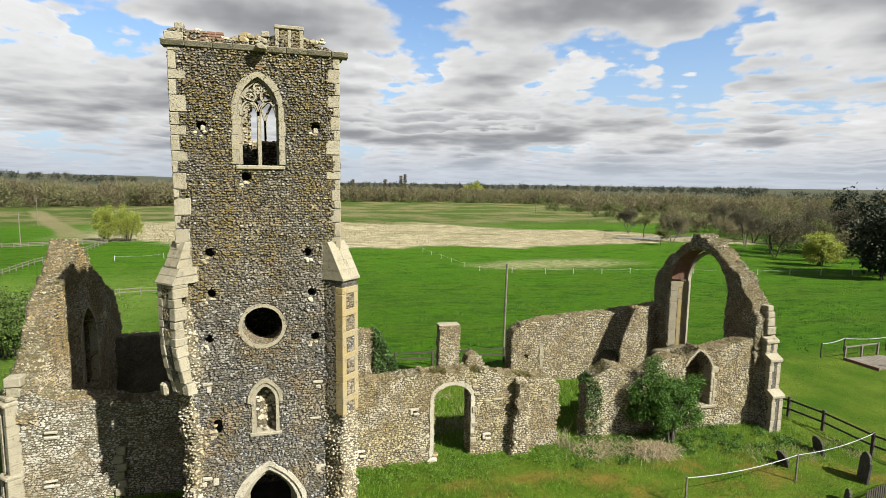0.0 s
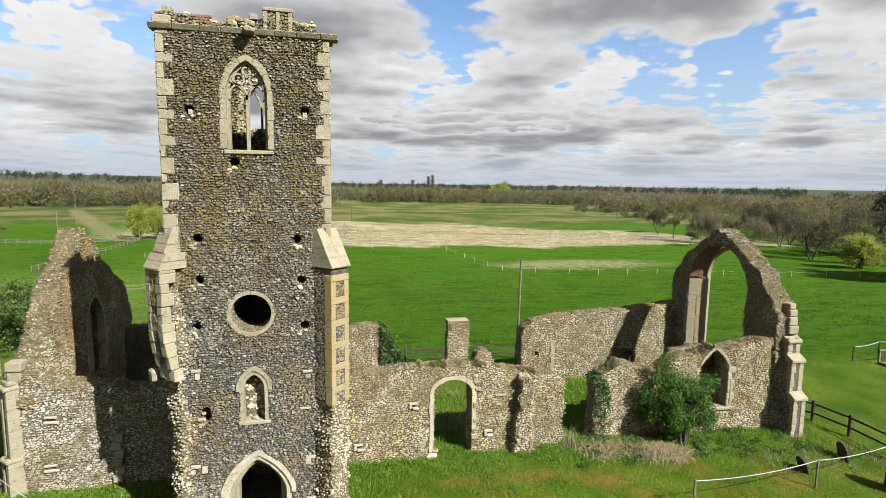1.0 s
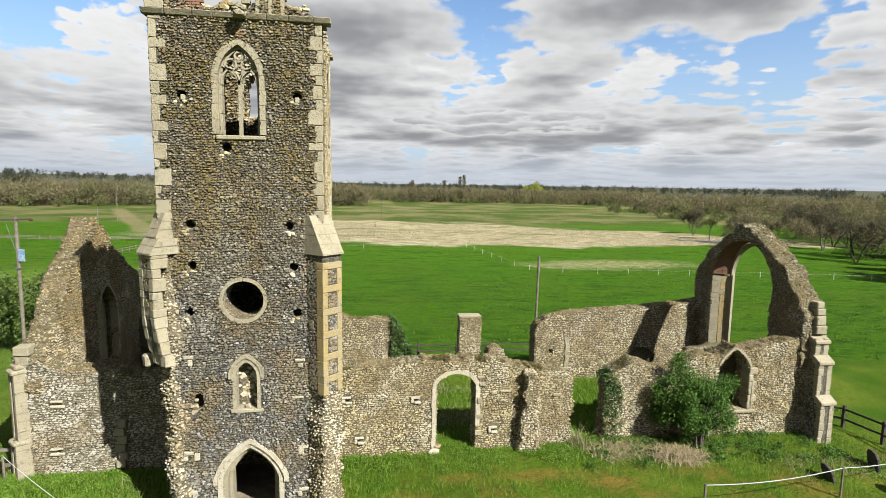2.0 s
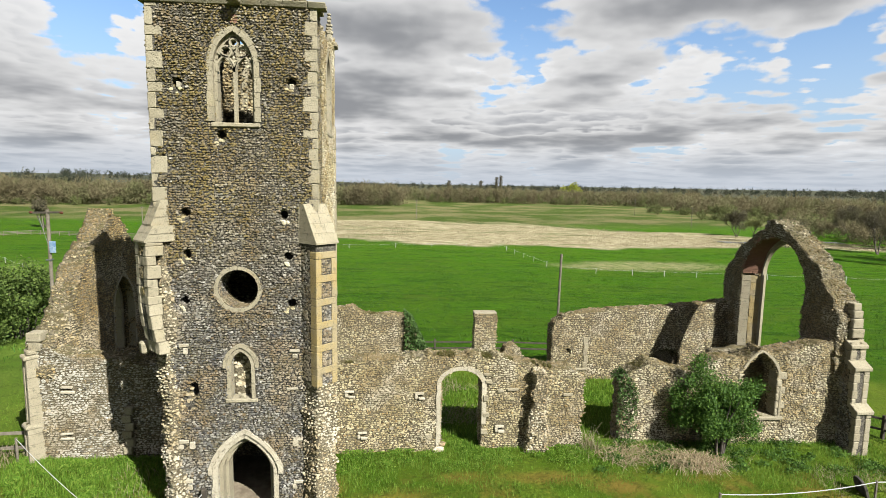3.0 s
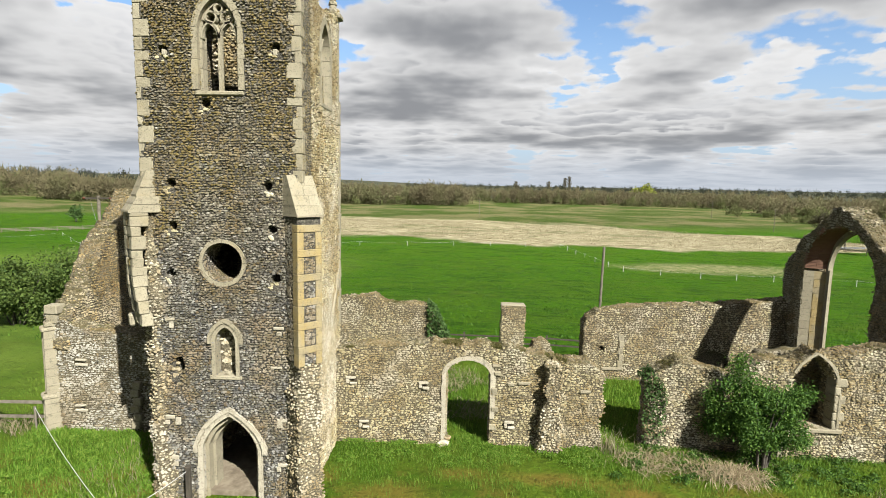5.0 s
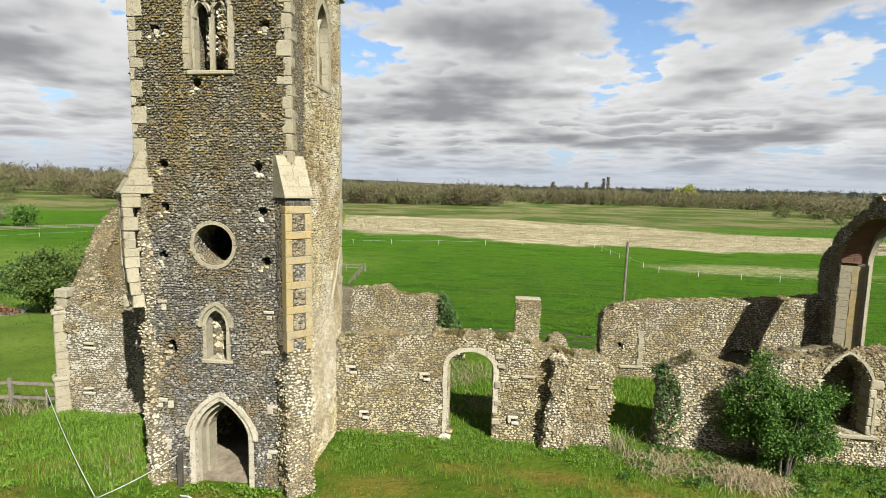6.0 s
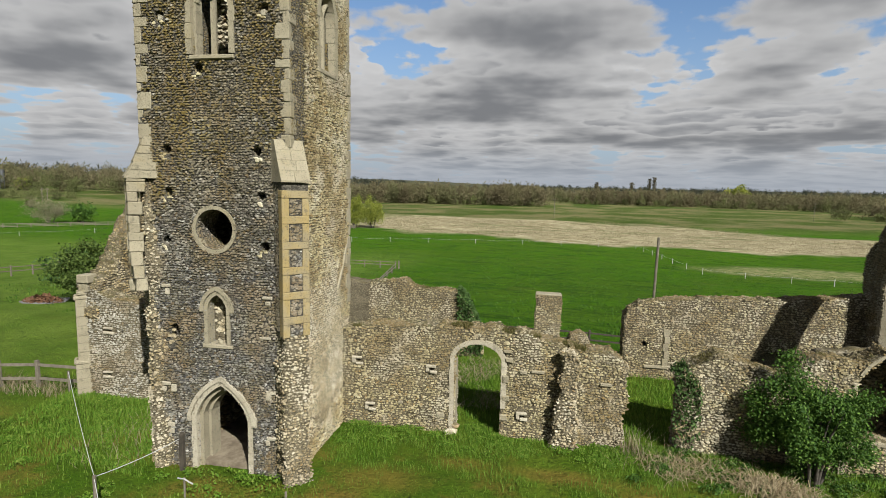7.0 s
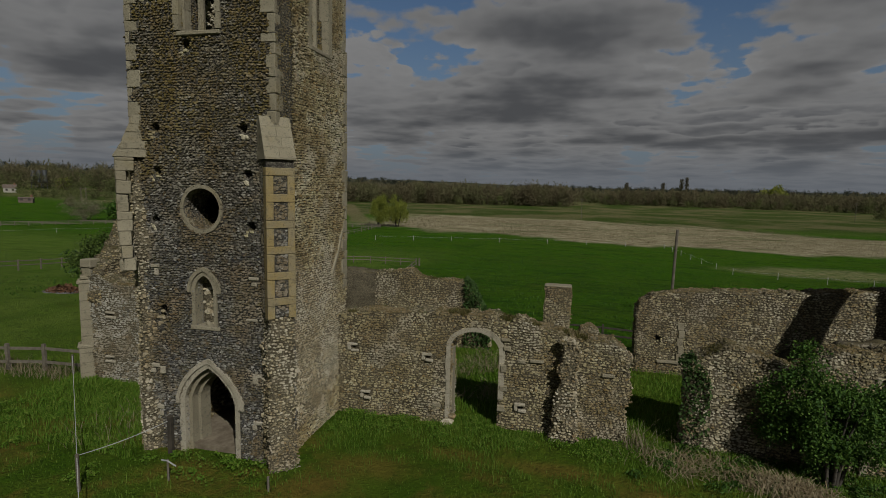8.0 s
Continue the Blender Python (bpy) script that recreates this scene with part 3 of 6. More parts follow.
    cuts = [int(np.argmin(abs(run - run[-1] * k / count))) for k in range(count + 1)]
    local = random.Random(len(path) * 31 + int(run[-1] * 100))
    for n, (a, b) in enumerate(zip(cuts, cuts[1:])):
        if n in skip or b <= a:
            continue
        ins, outs = p[a : b + 1].copy(), out[a : b + 1].copy()
        along = (ins[-1] - ins[0]) / max(np.linalg.norm(ins[-1] - ins[0]), 1e-6) * gap
        ins[0] += along; outs[0] += along; ins[-1] -= along; outs[-1] -= along
        ext = local.uniform(-jitter, jitter) * 2
        outs += (outs - ins) * ext / max(deep, 0.01)
        ws = w0 + local.uniform(-jitter, jitter)
        m = len(ins)
        ring = np.concatenate([ins, outs[::-1]])
        verts = np.concatenate([[place(u, v, ws) for u, v in ring], [place(u, v, w1) for u, v in ring]])
        k = len(ring)
        bm = bmesh.new()
        vs = [bm.verts.new(q) for q in verts]
        for s in range(m - 1):
            bm.faces.new((vs[s], vs[s + 1], vs[k - 2 - s], vs[k - 1 - s]))
            bm.faces.new((vs[k + k - 1 - s], vs[k + k - 2 - s], vs[k + s + 1], vs[k + s]))
        for s in range(k):
            bm.faces.new((vs[s], vs[k + s], vs[k + (s + 1) % k], vs[(s + 1) % k]))
        bmesh.ops.recalc_face_normals(bm, faces=bm.faces)
        part(name, bm, mat, parent)


def box_bm(lo, hi, m=None, bevel=0.0, jitter=0.0):
    bm = bmesh.new()
    bmesh.ops.create_cube(bm, size=1.0)
    for v in bm.verts:
        v.co = Vector([(a + b) / 2 + c * (b - a) for a, b, c in zip(lo, hi, v.co)])
        if jitter:
            v.co += Vector([random.uniform(-jitter, jitter) for _ in range(3)])
    if bevel:
        bmesh.ops.bevel(bm, geom=bm.edges[:], offset=bevel, segments=1, affect="EDGES")
    if m is not None:
        bm.transform(m)
    return bm


# ---------------------------------------------------------------- ground
def height(x, y):
    x, y = np.asarray(x, float), np.asarray(y, float)
    s = np.clip((y - 15) / 80, 0, 1)
    z = -5.3 * s * (1.6 - 0.6 * s) / 1.0
    z = np.maximum(z, -5.3)
    z -= 0.035 * np.clip(x - 12, 0, 30)
    far = np.hypot(x, y)
    z += np.clip(far - 620, 0, 2500) * 0.006
    z += np.clip(-x - 190, 0, 600) * 0.035
    return z


def make_ground():
    def axis(lo, hi, fine_lo, fine_hi, step):
        a = list(np.arange(fine_lo, fine_hi + 1e-6, step))
        s, p = step, fine_hi
        while p < hi:
            s *= 1.12
            p += s
            a.append(p)
        s, p = step, fine_lo
        while p > lo:
            s *= 1.12
            p -= s
            a.insert(0, p)
        return np.array(a)
    xs, ys = axis(-3400, 3400, -14, 30, 0.6), axis(-600, 3800, -12, 30, 0.6)
    gx, gy = np.meshgrid(xs, ys, indexing="ij")
    near = np.exp(-np.hypot(gx - 5, gy) / 60)
    gz = height(gx, gy) + 0.05 * n2(gx, gy, 0.8, 4) * near + 0.10 * n2(gx, gy, 0.23, 5) * near
    idx = np.arange(gx.size).reshape(gx.shape)
    q = np.stack([idx[:-1, :-1], idx[1:, :-1], idx[1:, 1:], idx[:-1, 1:]], -1).reshape(-1, 4)
    ob = new("ground", mesh_np("ground", np.stack([gx, gy, gz], -1).reshape(-1, 3), [q], M_ground, True))
    tagged(ob, "rough green meadow grass with worn brown patches and straw", "grass", kind="structure")


make_ground()

# ---------------------------------------------------------------- the tower
FX, FY, EX, WX, NY = 0.0, 0.25, 2.45, -2.35, 4.95
tower = thing("church_tower", "square flint church tower with pale stone corners, roofless", "tower")
belfry = (0.06, 0.60, 12.45, 14.1, 15.1)
round_hole = blob(0.02, 7.48, 0.60, 0.60)
niche = (0.05, 0.33, 3.98, 5.05, 5.55)
door = (0.1, 0.88, -0.6, 1.66, 2.70, 0.105)
HOLES = [(-1.47, 9.82), (1.44, 9.78), (-1.46, 8.56), (1.55, 8.49), (-1.56, 7.14), (1.61, 7.03), (-1.54, 13.6), (1.74, 13.68), (-0.35, 12.12)]
south_in = less(profile(WX, EX, [(-2.35, 16.3), (-2.0, 16.35), (-1.7, 16.25), (-1.0, 16.1), (-0.6, 16.05), (0.2, 16.0), (0.55, 16.25), (1.4, 16.3), (1.7, 16.15), (2.1, 16.1), (2.45, 15.95)], 0.07, 11, 0.012,
                        left=[(-1, -1.95), (1, -1.95), (3, -2.15), (5.6, -2.2), (5.9, -2.35), (20, -2.35)]),
                pointed(*belfry), round_hole, pointed(*door), pointed(*niche), *[blob(u + 0.02 * math.sin(9 * u + v), v, 0.19 + 0.03 * math.sin(5 * v), 0.15) for u, v in HOLES], blob(-1.4, 4.3, 0.17, 0.3))
w_south = Wall((0, FY, 0), (1, 0, 0), (0, 1, 0), -2.5, 2.6, -0.4, 16.7, 0.95, south_in, 0.074, 0.016, 21)
w_east = Wall((EX, 0, 0), (0, 1, 0), (-1, 0, 0), FY + 0.97, NY, -0.4, 16.4, 0.95,
              less(profile(FY + 0.97, NY, [(0, 15.6), (2, 15.55), (3, 15.35), (4.3, 15.7), (5, 16.2)], 0.1, 31, 0.0), pointed(3.0, 0.62, 12.5, 14.1, 15.1),
                   *[blob(u, v, 0.12, 0.12) for u, v in ((1.25, 10.05), (4.45, 9.85), (1.45, 14.6), (4.5, 13.6), (1.3, 7.6), (4.4, 7.8))]), 0.076, 0.016, 22)
w_west = Wall((WX, 0, 0), (0, -1, 0), (1, 0, 0), -NY, -FY - 0.97, -0.4, 16.4, 0.95,
              less(profile(-NY, -FY - 0.97, [(-5, 15.9), (-3, 15.7), (-1, 15.8)], 0.1, 41, 0.0), pointed(-3.0, 0.62, 12.5, 14.1, 15.1)), 0.16, 0.015, 23)
w_north = Wall((0, NY, 0), (-1, 0, 0), (0, -1, 0), -EX + 0.96, -WX - 0.96, -0.4, 16.2, 0.9,
               less(profile(-EX + 0.96, -WX - 0.96, [(-3, 15.6), (0, 15.5), (3, 15.7)], 0.1, 51, 0.0), pointed(-0.06, 0.62, 13.4, 14.3, 15.2)), 0.1, 0.015, 24)
COVER = {"s": [], "e": []}
part("belfry_floor", box_bm((WX + 0.9, FY + 0.9, 11.7), (EX - 0.9, NY - 0.85, 11.95)), M_mortar_buff, tower)


# ---------------------------------------------------------------- tower details
on_south = lambda u, v, w: (u, FY + w, v)
on_east = lambda u, v, w: (EX - w, u, v)
on_north_inside = lambda u, v, w: (u, NY - 0.9 + w, v)


def sweep(path, wide, w0, w1, place, closed=False):
    """A bar of rectangular section along a path in a wall's face."""
    p = np.array(path, float)
    t = np.roll(p, -1, 0) - np.roll(p, 1, 0) if closed else np.gradient(p, axis=0)
    t /= np.maximum(np.linalg.norm(t, axis=1), 1e-9)[:, None]
    nrm = np.stack([-t[:, 1], t[:, 0]], 1) * wide / 2
    mid = nrm * 0.55
    bm = bmesh.new()
    rings = []
    for q, n_, m_ in zip(p, nrm, mid):
        corners = [(*(q - m_), w0), (*(q + m_), w0), (*(q + n_), (w0 + w1) / 2), (*(q + m_), w1), (*(q - m_), w1), (*(q - n_), (w0 + w1) / 2)]
        rings.append([bm.verts.new(place(*c)) for c in corners])
    pairs = list(zip(rings, rings[1:])) + ([(rings[-1], rings[0])] if closed else [])
    for a, b in pairs:
        for k in range(6):
            bm.faces.new((a[k], a[(k + 1) % 6], b[(k + 1) % 6], b[k]))
    if not closed:
        bm.faces.new(rings[0])
        bm.faces.new(rings[-1])
    bmesh.ops.recalc_face_normals(bm, faces=bm.faces)
    return bm


def circle(cu, cv, r, n=28, a0=0.0, a1=2 * math.pi):
    full = abs(a1 - a0 - 2 * math.pi) < 1e-6
    k = n if full else n + 1
    return [(cu + r * math.cos(a0 + (a1 - a0) * i / n), cv + r * math.sin(a0 + (a1 - a0) * i / n)) for i in range(k)]


def quoins(parent, corner, sx, sy, z0, z1, seed, long=(0.28, 0.46), short=(0.15, 0.25), proud=0.012):
    """Corner stones, long and short by turns; sx, sy: the way into the wall along x and y."""
    local = random.Random(seed)
    z, n = z0, 0
    while z < z1:
        h = min(local.uniform(0.24, 0.52), z1 - z)
        a, b = local.uniform(*(long if n % 2 else short)), local.uniform(*(short if n % 2 else long))
        x0, y0 = corner[0] - sx * (proud + local.uniform(0, 0.012)), corner[1] - sy * (proud + local.uniform(0, 0.012))
        xs, ys = sorted((x0, x0 + sx * a)), sorted((y0, y0 + sy * b))
        if corner[1] == FY:
            COVER["s"].append((xs[0], xs[1], z, z + h))
        if corner[0] == EX:
            COVER["e"].append((ys[0], ys[1], z, z + h))
        part("quoin", box_bm((xs[0], ys[0], z + 0.004), (xs[1], ys[1], z + h - 0.004), None, 0.016, 0.016), M_stone, parent)
        z, n = z + h, n + 1


quoins(tower, (EX, FY), -1, 1, 9.6, 15.8, 1)
quoins(tower, (WX, FY), 1, 1, 9.6, 15.8, 2)
quoins(tower, (EX, NY), -1, -1, 4.5, 12.9, 3, proud=0.05)
quoins(tower, (EX, NY), -1, -1, 12.9, 15.7, 4, proud=0.01)

# string course with its broken parapet
x = -2.52
for k, ln in enumerate((0.62, 0.75, 0.55, 0.8, 0.7, 0.62, 0.7, 0.52)):
    bm = box_bm((x + 0.004, FY - 0.16, 15.80), (x + ln - 0.004, FY + 0.35, 15.95), None, 0.0, 0.006)
    for v in bm.verts:
        if v.co.z < 15.85 and v.co.y < FY:
            v.co.y += 0.09
    bmesh.ops.bevel(bm, geom=bm.edges[:], offset=0.015, segments=1, affect="EDGES")
    part("string_course", bm, M_stone, tower)
    x += ln
part("string_course", box_bm((EX - 0.3, 4.55, 15.78), (EX + 0.15, 5.1, 15.95), None, 0.03), M_stone, tower)
part("string_course", box_bm((EX - 0.1, FY + 0.3, 15.79), (EX + 0.14, FY + 0.75, 15.94), None, 0.02), M_stone, tower)
for lo, hi in (((-2.42, 0.18, 15.96), (-1.92, 0.7, 16.19)), ((-2.14, 0.24, 16.2), (-1.93, 0.62, 16.46)), ((0.18, 0.3, 16.25), (0.42, 0.6, 16.42))):
    part("parapet_stone", box_bm(lo, hi, None, 0.02, 0.012), M_stone, tower)
merlon = part("merlon", box_bm((0.62, 0.27, 15.95), (1.38, 0.7, 16.58)), M_mortar, tower)
for a, b in ((0.58, 0.70), (0.94, 1.05), (1.29, 1.41)):
    part("merlon_stone", box_bm((a, 0.22, 15.96), (b, 0.34, 16.5), None, 0.01, 0.004), M_stone, merlon)
part("coping", box_bm((0.56, 0.2, 16.5), (1.43, 0.74, 16.62), None, 0.025, 0.008), M_stone, merlon)
for a in (0.82, 1.17):
    k = 40
    c = np.stack([rng.uniform(a - 0.1, a + 0.1, k), np.full(k, 0.265), rng.uniform(16.0, 16.48, k)], 1)
    child("flint_panel", flint_mesh("flint_panel", c, np.tile([0, -1.0, 0], (k, 1)), np.tile([1.0, 0, 0], (k, 1)), rng.uniform(0.03, 0.05, k), np.full(k, 0.02), M_flint), merlon, "", "stuff")


def heap(name, parent, spots, mat, seed=1):
    """A few rough stones mortared together, as one mesh."""
    local = random.Random(seed)
    bm = bmesh.new()
    for (x, y, z), r in spots:
        g = bmesh.ops.create_icosphere(bm, subdivisions=1, radius=r)
        sq = Vector((local.uniform(0.8, 1.3), local.uniform(0.8, 1.2), local.uniform(0.6, 0.95)))
        for v in g["verts"]:
            v.co = Vector((x, y, z)) + Vector([c * s * local.uniform(0.82, 1.15) for c, s in zip(v.co, sq)])
    return part(name, bm, mat, parent)


# worn carved water spout under the middle of the parapet
heap("carved_spout", tower, [((0.2, 0.06, 15.9), 0.2), ((0.2, -0.1, 15.86), 0.17), ((0.09, -0.1, 16.0), 0.09), ((0.31, -0.1, 16.0), 0.09), ((0.2, 0.12, 16.1), 0.17)], M_stone, 4)
local = random.Random(8)
heap("parapet_rubble", tower, [((local.uniform(-1.9, 2.1), local.uniform(0.35, 0.9), 16.05 + local.uniform(-0.05, 0.28)), local.uniform(0.07, 0.15)) for _ in range(110)], M_buff, 5)
heap("pinnacle_stump", tower, [((2.3, 4.75, 16.05 + 0.13 * k), 0.17 - 0.012 * k) for k in range(8)], M_stone, 6)
for k in range(16):
    part("brick", box_bm((-1.85 + 0.23 * (k % 4) + 0.1 * (k // 4 % 2), 0.25, 15.98 + 0.075 * (k // 4)), (-1.64 + 0.23 * (k % 4) + 0.1 * (k // 4 % 2), 0.36, 16.045 + 0.075 * (k // 4)), None, 0.004, 0.004), M_brick, tower)
for k in range(8):
    part("brick", box_bm((0.0 + 0.11 * (k % 2), 0.222, 15.3 + 0.065 * (k // 2)), (0.1 + 0.11 * (k % 2), 0.3, 15.355 + 0.065 * (k // 2)), None, 0.004, 0.004), M_brick, tower)

# belfry window
bw = new("belfry_window")
bw.parent = tower
tagged(bw, "two-light pointed window with broken stone tracery")
blocks("jamb_stone", bw, on_south, pointed_path(0.06, 0.58, 12.5, 14.1, 15.08), 0.18, -0.035, 0.3, 0.42, M_stone)
blocks("inner_moulding", bw, on_south, pointed_path(0.06, 0.5, 12.5, 14.1, 14.98), 0.1, 0.12, 0.4, 0.6, M_stone)
part("sill", box_bm((-0.62, FY - 0.07, 12.34), (0.8, FY + 0.5, 12.47), None, 0.03, 0.01), M_stone, bw)
part("mullion", sweep([(0.06, 12.45), (0.06, 13.0), (0.06, 13.6), (0.06, 14.05)], 0.125, 0.09, 0.32, on_south), M_stone, bw)
for side in (-1, 1):
    cu = 0.06 + side * 0.26
    part("tracery_arch", sweep(pointed_path(cu, 0.25, 13.95, 14.0, 14.42), 0.088, 0.09, 0.30, on_south), M_stone, bw)
    part("tracery_bar", sweep([(0.06, 14.0), (0.06 + side * 0.08, 14.2), (0.06 + side * 0.25, 14.38), (0.06 + side * 0.48, 14.5)], 0.088, 0.09, 0.30, on_south), M_stone, bw)
    part("tracery_ring", sweep(circle(0.06 + side * 0.23, 14.53, 0.16), 0.088, 0.09, 0.30, on_south, True), M_stone, bw)
    for a in range(4):
        q = a * math.pi / 2 + 0.8
        part("cusp", sweep(circle(0.06 + side * 0.23 + 0.085 * math.cos(q), 14.53 + 0.085 * math.sin(q), 0.06, 8, q - 1.6, q + 1.6), 0.05, 0.12, 0.26, on_south), M_stone, bw)
part("tracery_ring", sweep(circle(0.06, 14.78, 0.115), 0.088, 0.09, 0.30, on_south, True), M_stone, bw)
part("tracery_bar", sweep([(-0.1, 14.68), (0.0, 14.66), (0.06, 14.6), (0.12, 14.66), (0.22, 14.68)], 0.088, 0.09, 0.30, on_south), M_stone, bw)

# round window
ring = circle(0.02, 7.48, 0.6, 64)
rw = new("round_window")
rw.parent = tower
tagged(rw, "round opening with a pale stone rim")
blocks("rim_stone", rw, on_south, list(reversed(ring + ring[:1])), 0.12, -0.04, 0.25, 0.47, M_stone)

# niche
nc = new("niche")
nc.parent = tower
tagged(nc, "small pointed statue niche, empty, with a pale hood")
blocks("jamb_stone", nc, on_south, pointed_path(0.05, 0.31, 4.0, 5.05, 5.52), 0.12, -0.05, 0.3, 0.45, M_stone)
blocks("hood_mould", nc, on_south, pointed_path(0.05, 0.43, 5.0, 5.06, 5.66), 0.11, -0.1, 0.06, 0.32, M_stone)
part("sill", box_bm((-0.44, FY - 0.08, 3.88), (0.54, FY + 0.4, 4.0), None, 0.02, 0.008), M_stone, nc)
part("back", box_bm((-0.35, FY + 0.33, 3.9), (0.45, FY + 0.8, 5.7)), M_mortar_buff, nc)
k = 70
c = np.stack([rng.uniform(-0.25, 0.35, k), np.full(k, FY + 0.325), rng.uniform(4.0, 5.5, k)], 1)
child("rubble_back", flint_mesh("rubble_back", c, np.tile([0, -1.0, 0], (k, 1)), np.tile([1.0, 0, 0], (k, 1)), rng.uniform(0.05, 0.09, k), np.full(k, 0.03), M_pale), nc, "", "stuff")
heap("broken_foot", nc, [((0.05, FY + 0.12, 4.02), 0.13)], M_stone, 7)

# west-door arch of the tower porch
dw = new("doorway")
dw.parent = tower
tagged(dw, "moulded pointed stone doorway standing open")
blocks("hood_mould", dw, on_south, pointed_path(0.1, 1.03, 1.5, 1.68, 2.86, 0.105), 0.12, -0.09, 0.12, 0.42, M_block)
blocks("jamb_stone", dw, on_south, pointed_path(0.1, 0.87, -0.15, 1.66, 2.70, 0.105), 0.17, -0.03, 0.3, 0.4, M_block)
blocks("inner_order", dw, on_south, pointed_path(0.1, 0.75, -0.1, 1.64, 2.54, 0.105), 0.14, 0.16, 0.5, 0.45, M_stone)
blocks("inner_order", dw, on_south, pointed_path(0.1, 0.66, -0.1, 1.62, 2.40, 0.105), 0.16, 0.45, 0.9, 0.6, M_stone)
part("porch_floor", box_bm((WX + 0.9, FY + 0.2, -0.3), (EX - 0.9, NY - 0.85, 0.14)), M_trodden, tower)

# stones round the scaffold holes, and single white blocks in the flintwork
for n_, (u, v) in enumerate(HOLES):
    local = random.Random(n_ + 40)
    for k in range(5):
        heap("packing_stone", tower, [((u + local.uniform(-0.2, 0.12), FY + 0.03, v - 0.15 - local.uniform(0, 0.16)), local.uniform(0.05, 0.09))], M_buff, 10 * n_ + k)
    # dark plug behind the hole, its shade painted on rather than cast
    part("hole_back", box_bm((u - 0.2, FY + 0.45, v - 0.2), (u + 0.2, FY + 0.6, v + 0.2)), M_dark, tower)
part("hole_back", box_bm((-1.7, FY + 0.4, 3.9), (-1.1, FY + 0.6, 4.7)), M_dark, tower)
local = random.Random(77)
for k in range(24):
    heap("packing_stone", tower, [((-1.56 + local.uniform(-0.2, 0.14), FY + 0.05, local.uniform(3.6, 4.35)), local.uniform(0.05, 0.1))], M_pale, 50 + k)
for u, v, a, b in ((-1.65, 5.72, 0.28, 0.1), (-1.6, 5.55, 0.13, 0.2), (1.69, 5.52, 0.3, 0.1), (1.7, 5.36, 0.16, 0.12), (-1.75, 2.62, 0.28, 0.12), (-1.5, 2.5, 0.16, 0.24), (-1.85, 2.45, 0.14, 0.14), (1.75, 2.62, 0.3, 0.1), (1.68, 2.48, 0.16, 0.18),
                   (1.98, 2.5, 0.12, 0.2), (-1.7, 1.3, 0.34, 0.12), (-1.62, 1.1, 0.14, 0.16), (-1.85, 1.08, 0.12, 0.18), (1.75, 1.18, 0.32, 0.12), (1.95, 1.0, 0.14, 0.24), (1.62, 1.02, 0.12, 0.16), (1.6, 4.3, 0.35, 0.07), (-1.5, 13.52, 0.12, 0.16), (1.72, 13.56, 0.14, 0.16)):
    COVER["s"].append((u - a / 2, u + a / 2, v - b / 2, v + b / 2))
    part("white_block", box_bm((u - a / 2, FY - 0.06, v - b / 2), (u + a / 2, FY + 0.1, v + b / 2), None, 0.015, 0.012), M_block, tower)

# east belfry window, its foot walled up
ew = new("belfry_window")
ew.parent = tower
tagged(ew, "two-light pointed window, partly walled up with flint")
blocks("jamb_stone", ew, on_east, pointed_path(2.95, 0.6, 12.5, 14.1, 15.1), 0.26, -0.03, 0.3, 0.5, M_stone)
part("sill", box_bm((EX - 0.4, 2.2, 12.36), (EX + 0.07, 3.75, 12.5), None, 0.02, 0.01), M_stone, ew)
part("mullion", sweep([(2.95, 12.5), (2.95, 13.2), (2.95, 14.2)], 0.16, 0.1, 0.3, on_east), M_stone, ew)
for side in (-1, 1):
    part("tracery_bar", sweep([(2.95, 14.15), (2.95 + side * 0.1, 14.4), (2.95 + side * 0.3, 14.65), (2.95 + side * 0.42, 14.7)], 0.09, 0.12, 0.3, on_east), M_stone, ew)
infill = part("infill", box_bm((EX - 0.5, 2.3, 12.4), (EX - 0.22, 3.6, 13.55)), M_mortar, ew)
k = 150
c = np.stack([np.full(k, EX - 0.22), rng.uniform(2.35, 3.55, k), rng.uniform(12.5, 13.5, k)], 1)
child("flint_panel", flint_mesh("flint_panel", c, np.tile([1.0, 0, 0], (k, 1)), np.tile([0, 1.0, 0], (k, 1)), rng.uniform(0.035, 0.055, k), np.full(k, 0.03), M_flint), infill, "", "stuff")
nw = new("belfry_window")
nw.parent = tower
tagged(nw, "pointed opening with a thin forked mullion, seen through the tower")
for side in (-1, 1):
    part("tracery_bar", sweep([(0.06, 13.5), (0.06, 14.2), (0.06 + side * 0.08, 14.5), (0.06 + side * 0.26, 14.85), (0.06 + side * 0.4, 15.0)], 0.09, 0.3, 0.45, on_north_inside), M_stone, nw)
blocks("jamb_stone", nw, lambda u, v, w: (u, NY - 0.9 - w, v), pointed_path(0.06, 0.6, 13.4, 14.3, 15.2), 0.2, -0.2, 0.02, 0.5, M_stone)
# slanting mark of a lost roof on the east face
part("roof_scar", sweep([(4.75, 6.9), (4.3, 6.0), (3.75, 5.15)], 0.16, -0.07, 0.1, on_east), M_stone, tower)


def frame_axes(corner, a):
    """Out, along and the place function of a buttress set diagonally on a corner: s along, d outwards, z up."""
    along = np.array([-a[1], a[0]])
    return lambda s, d, z: (corner[0] + along[0] * s + a[0] * d, corner[1] + along[1] * s + a[1] * d, z)


def block_at(name, at, s0, s1, d0, d1, z0, z1, mat, parent, bevel=0.012, jitter=0.006, lean=0.0):
    bm = box_bm((s0, d0, z0), (s1, d1, z1), None, bevel, jitter)
    for v in bm.verts:
        v.co = Vector(at(v.co.x + lean * (z1 - v.co.z), v.co.y, v.co.z))
    bmesh.ops.recalc_face_normals(bm, faces=bm.faces)
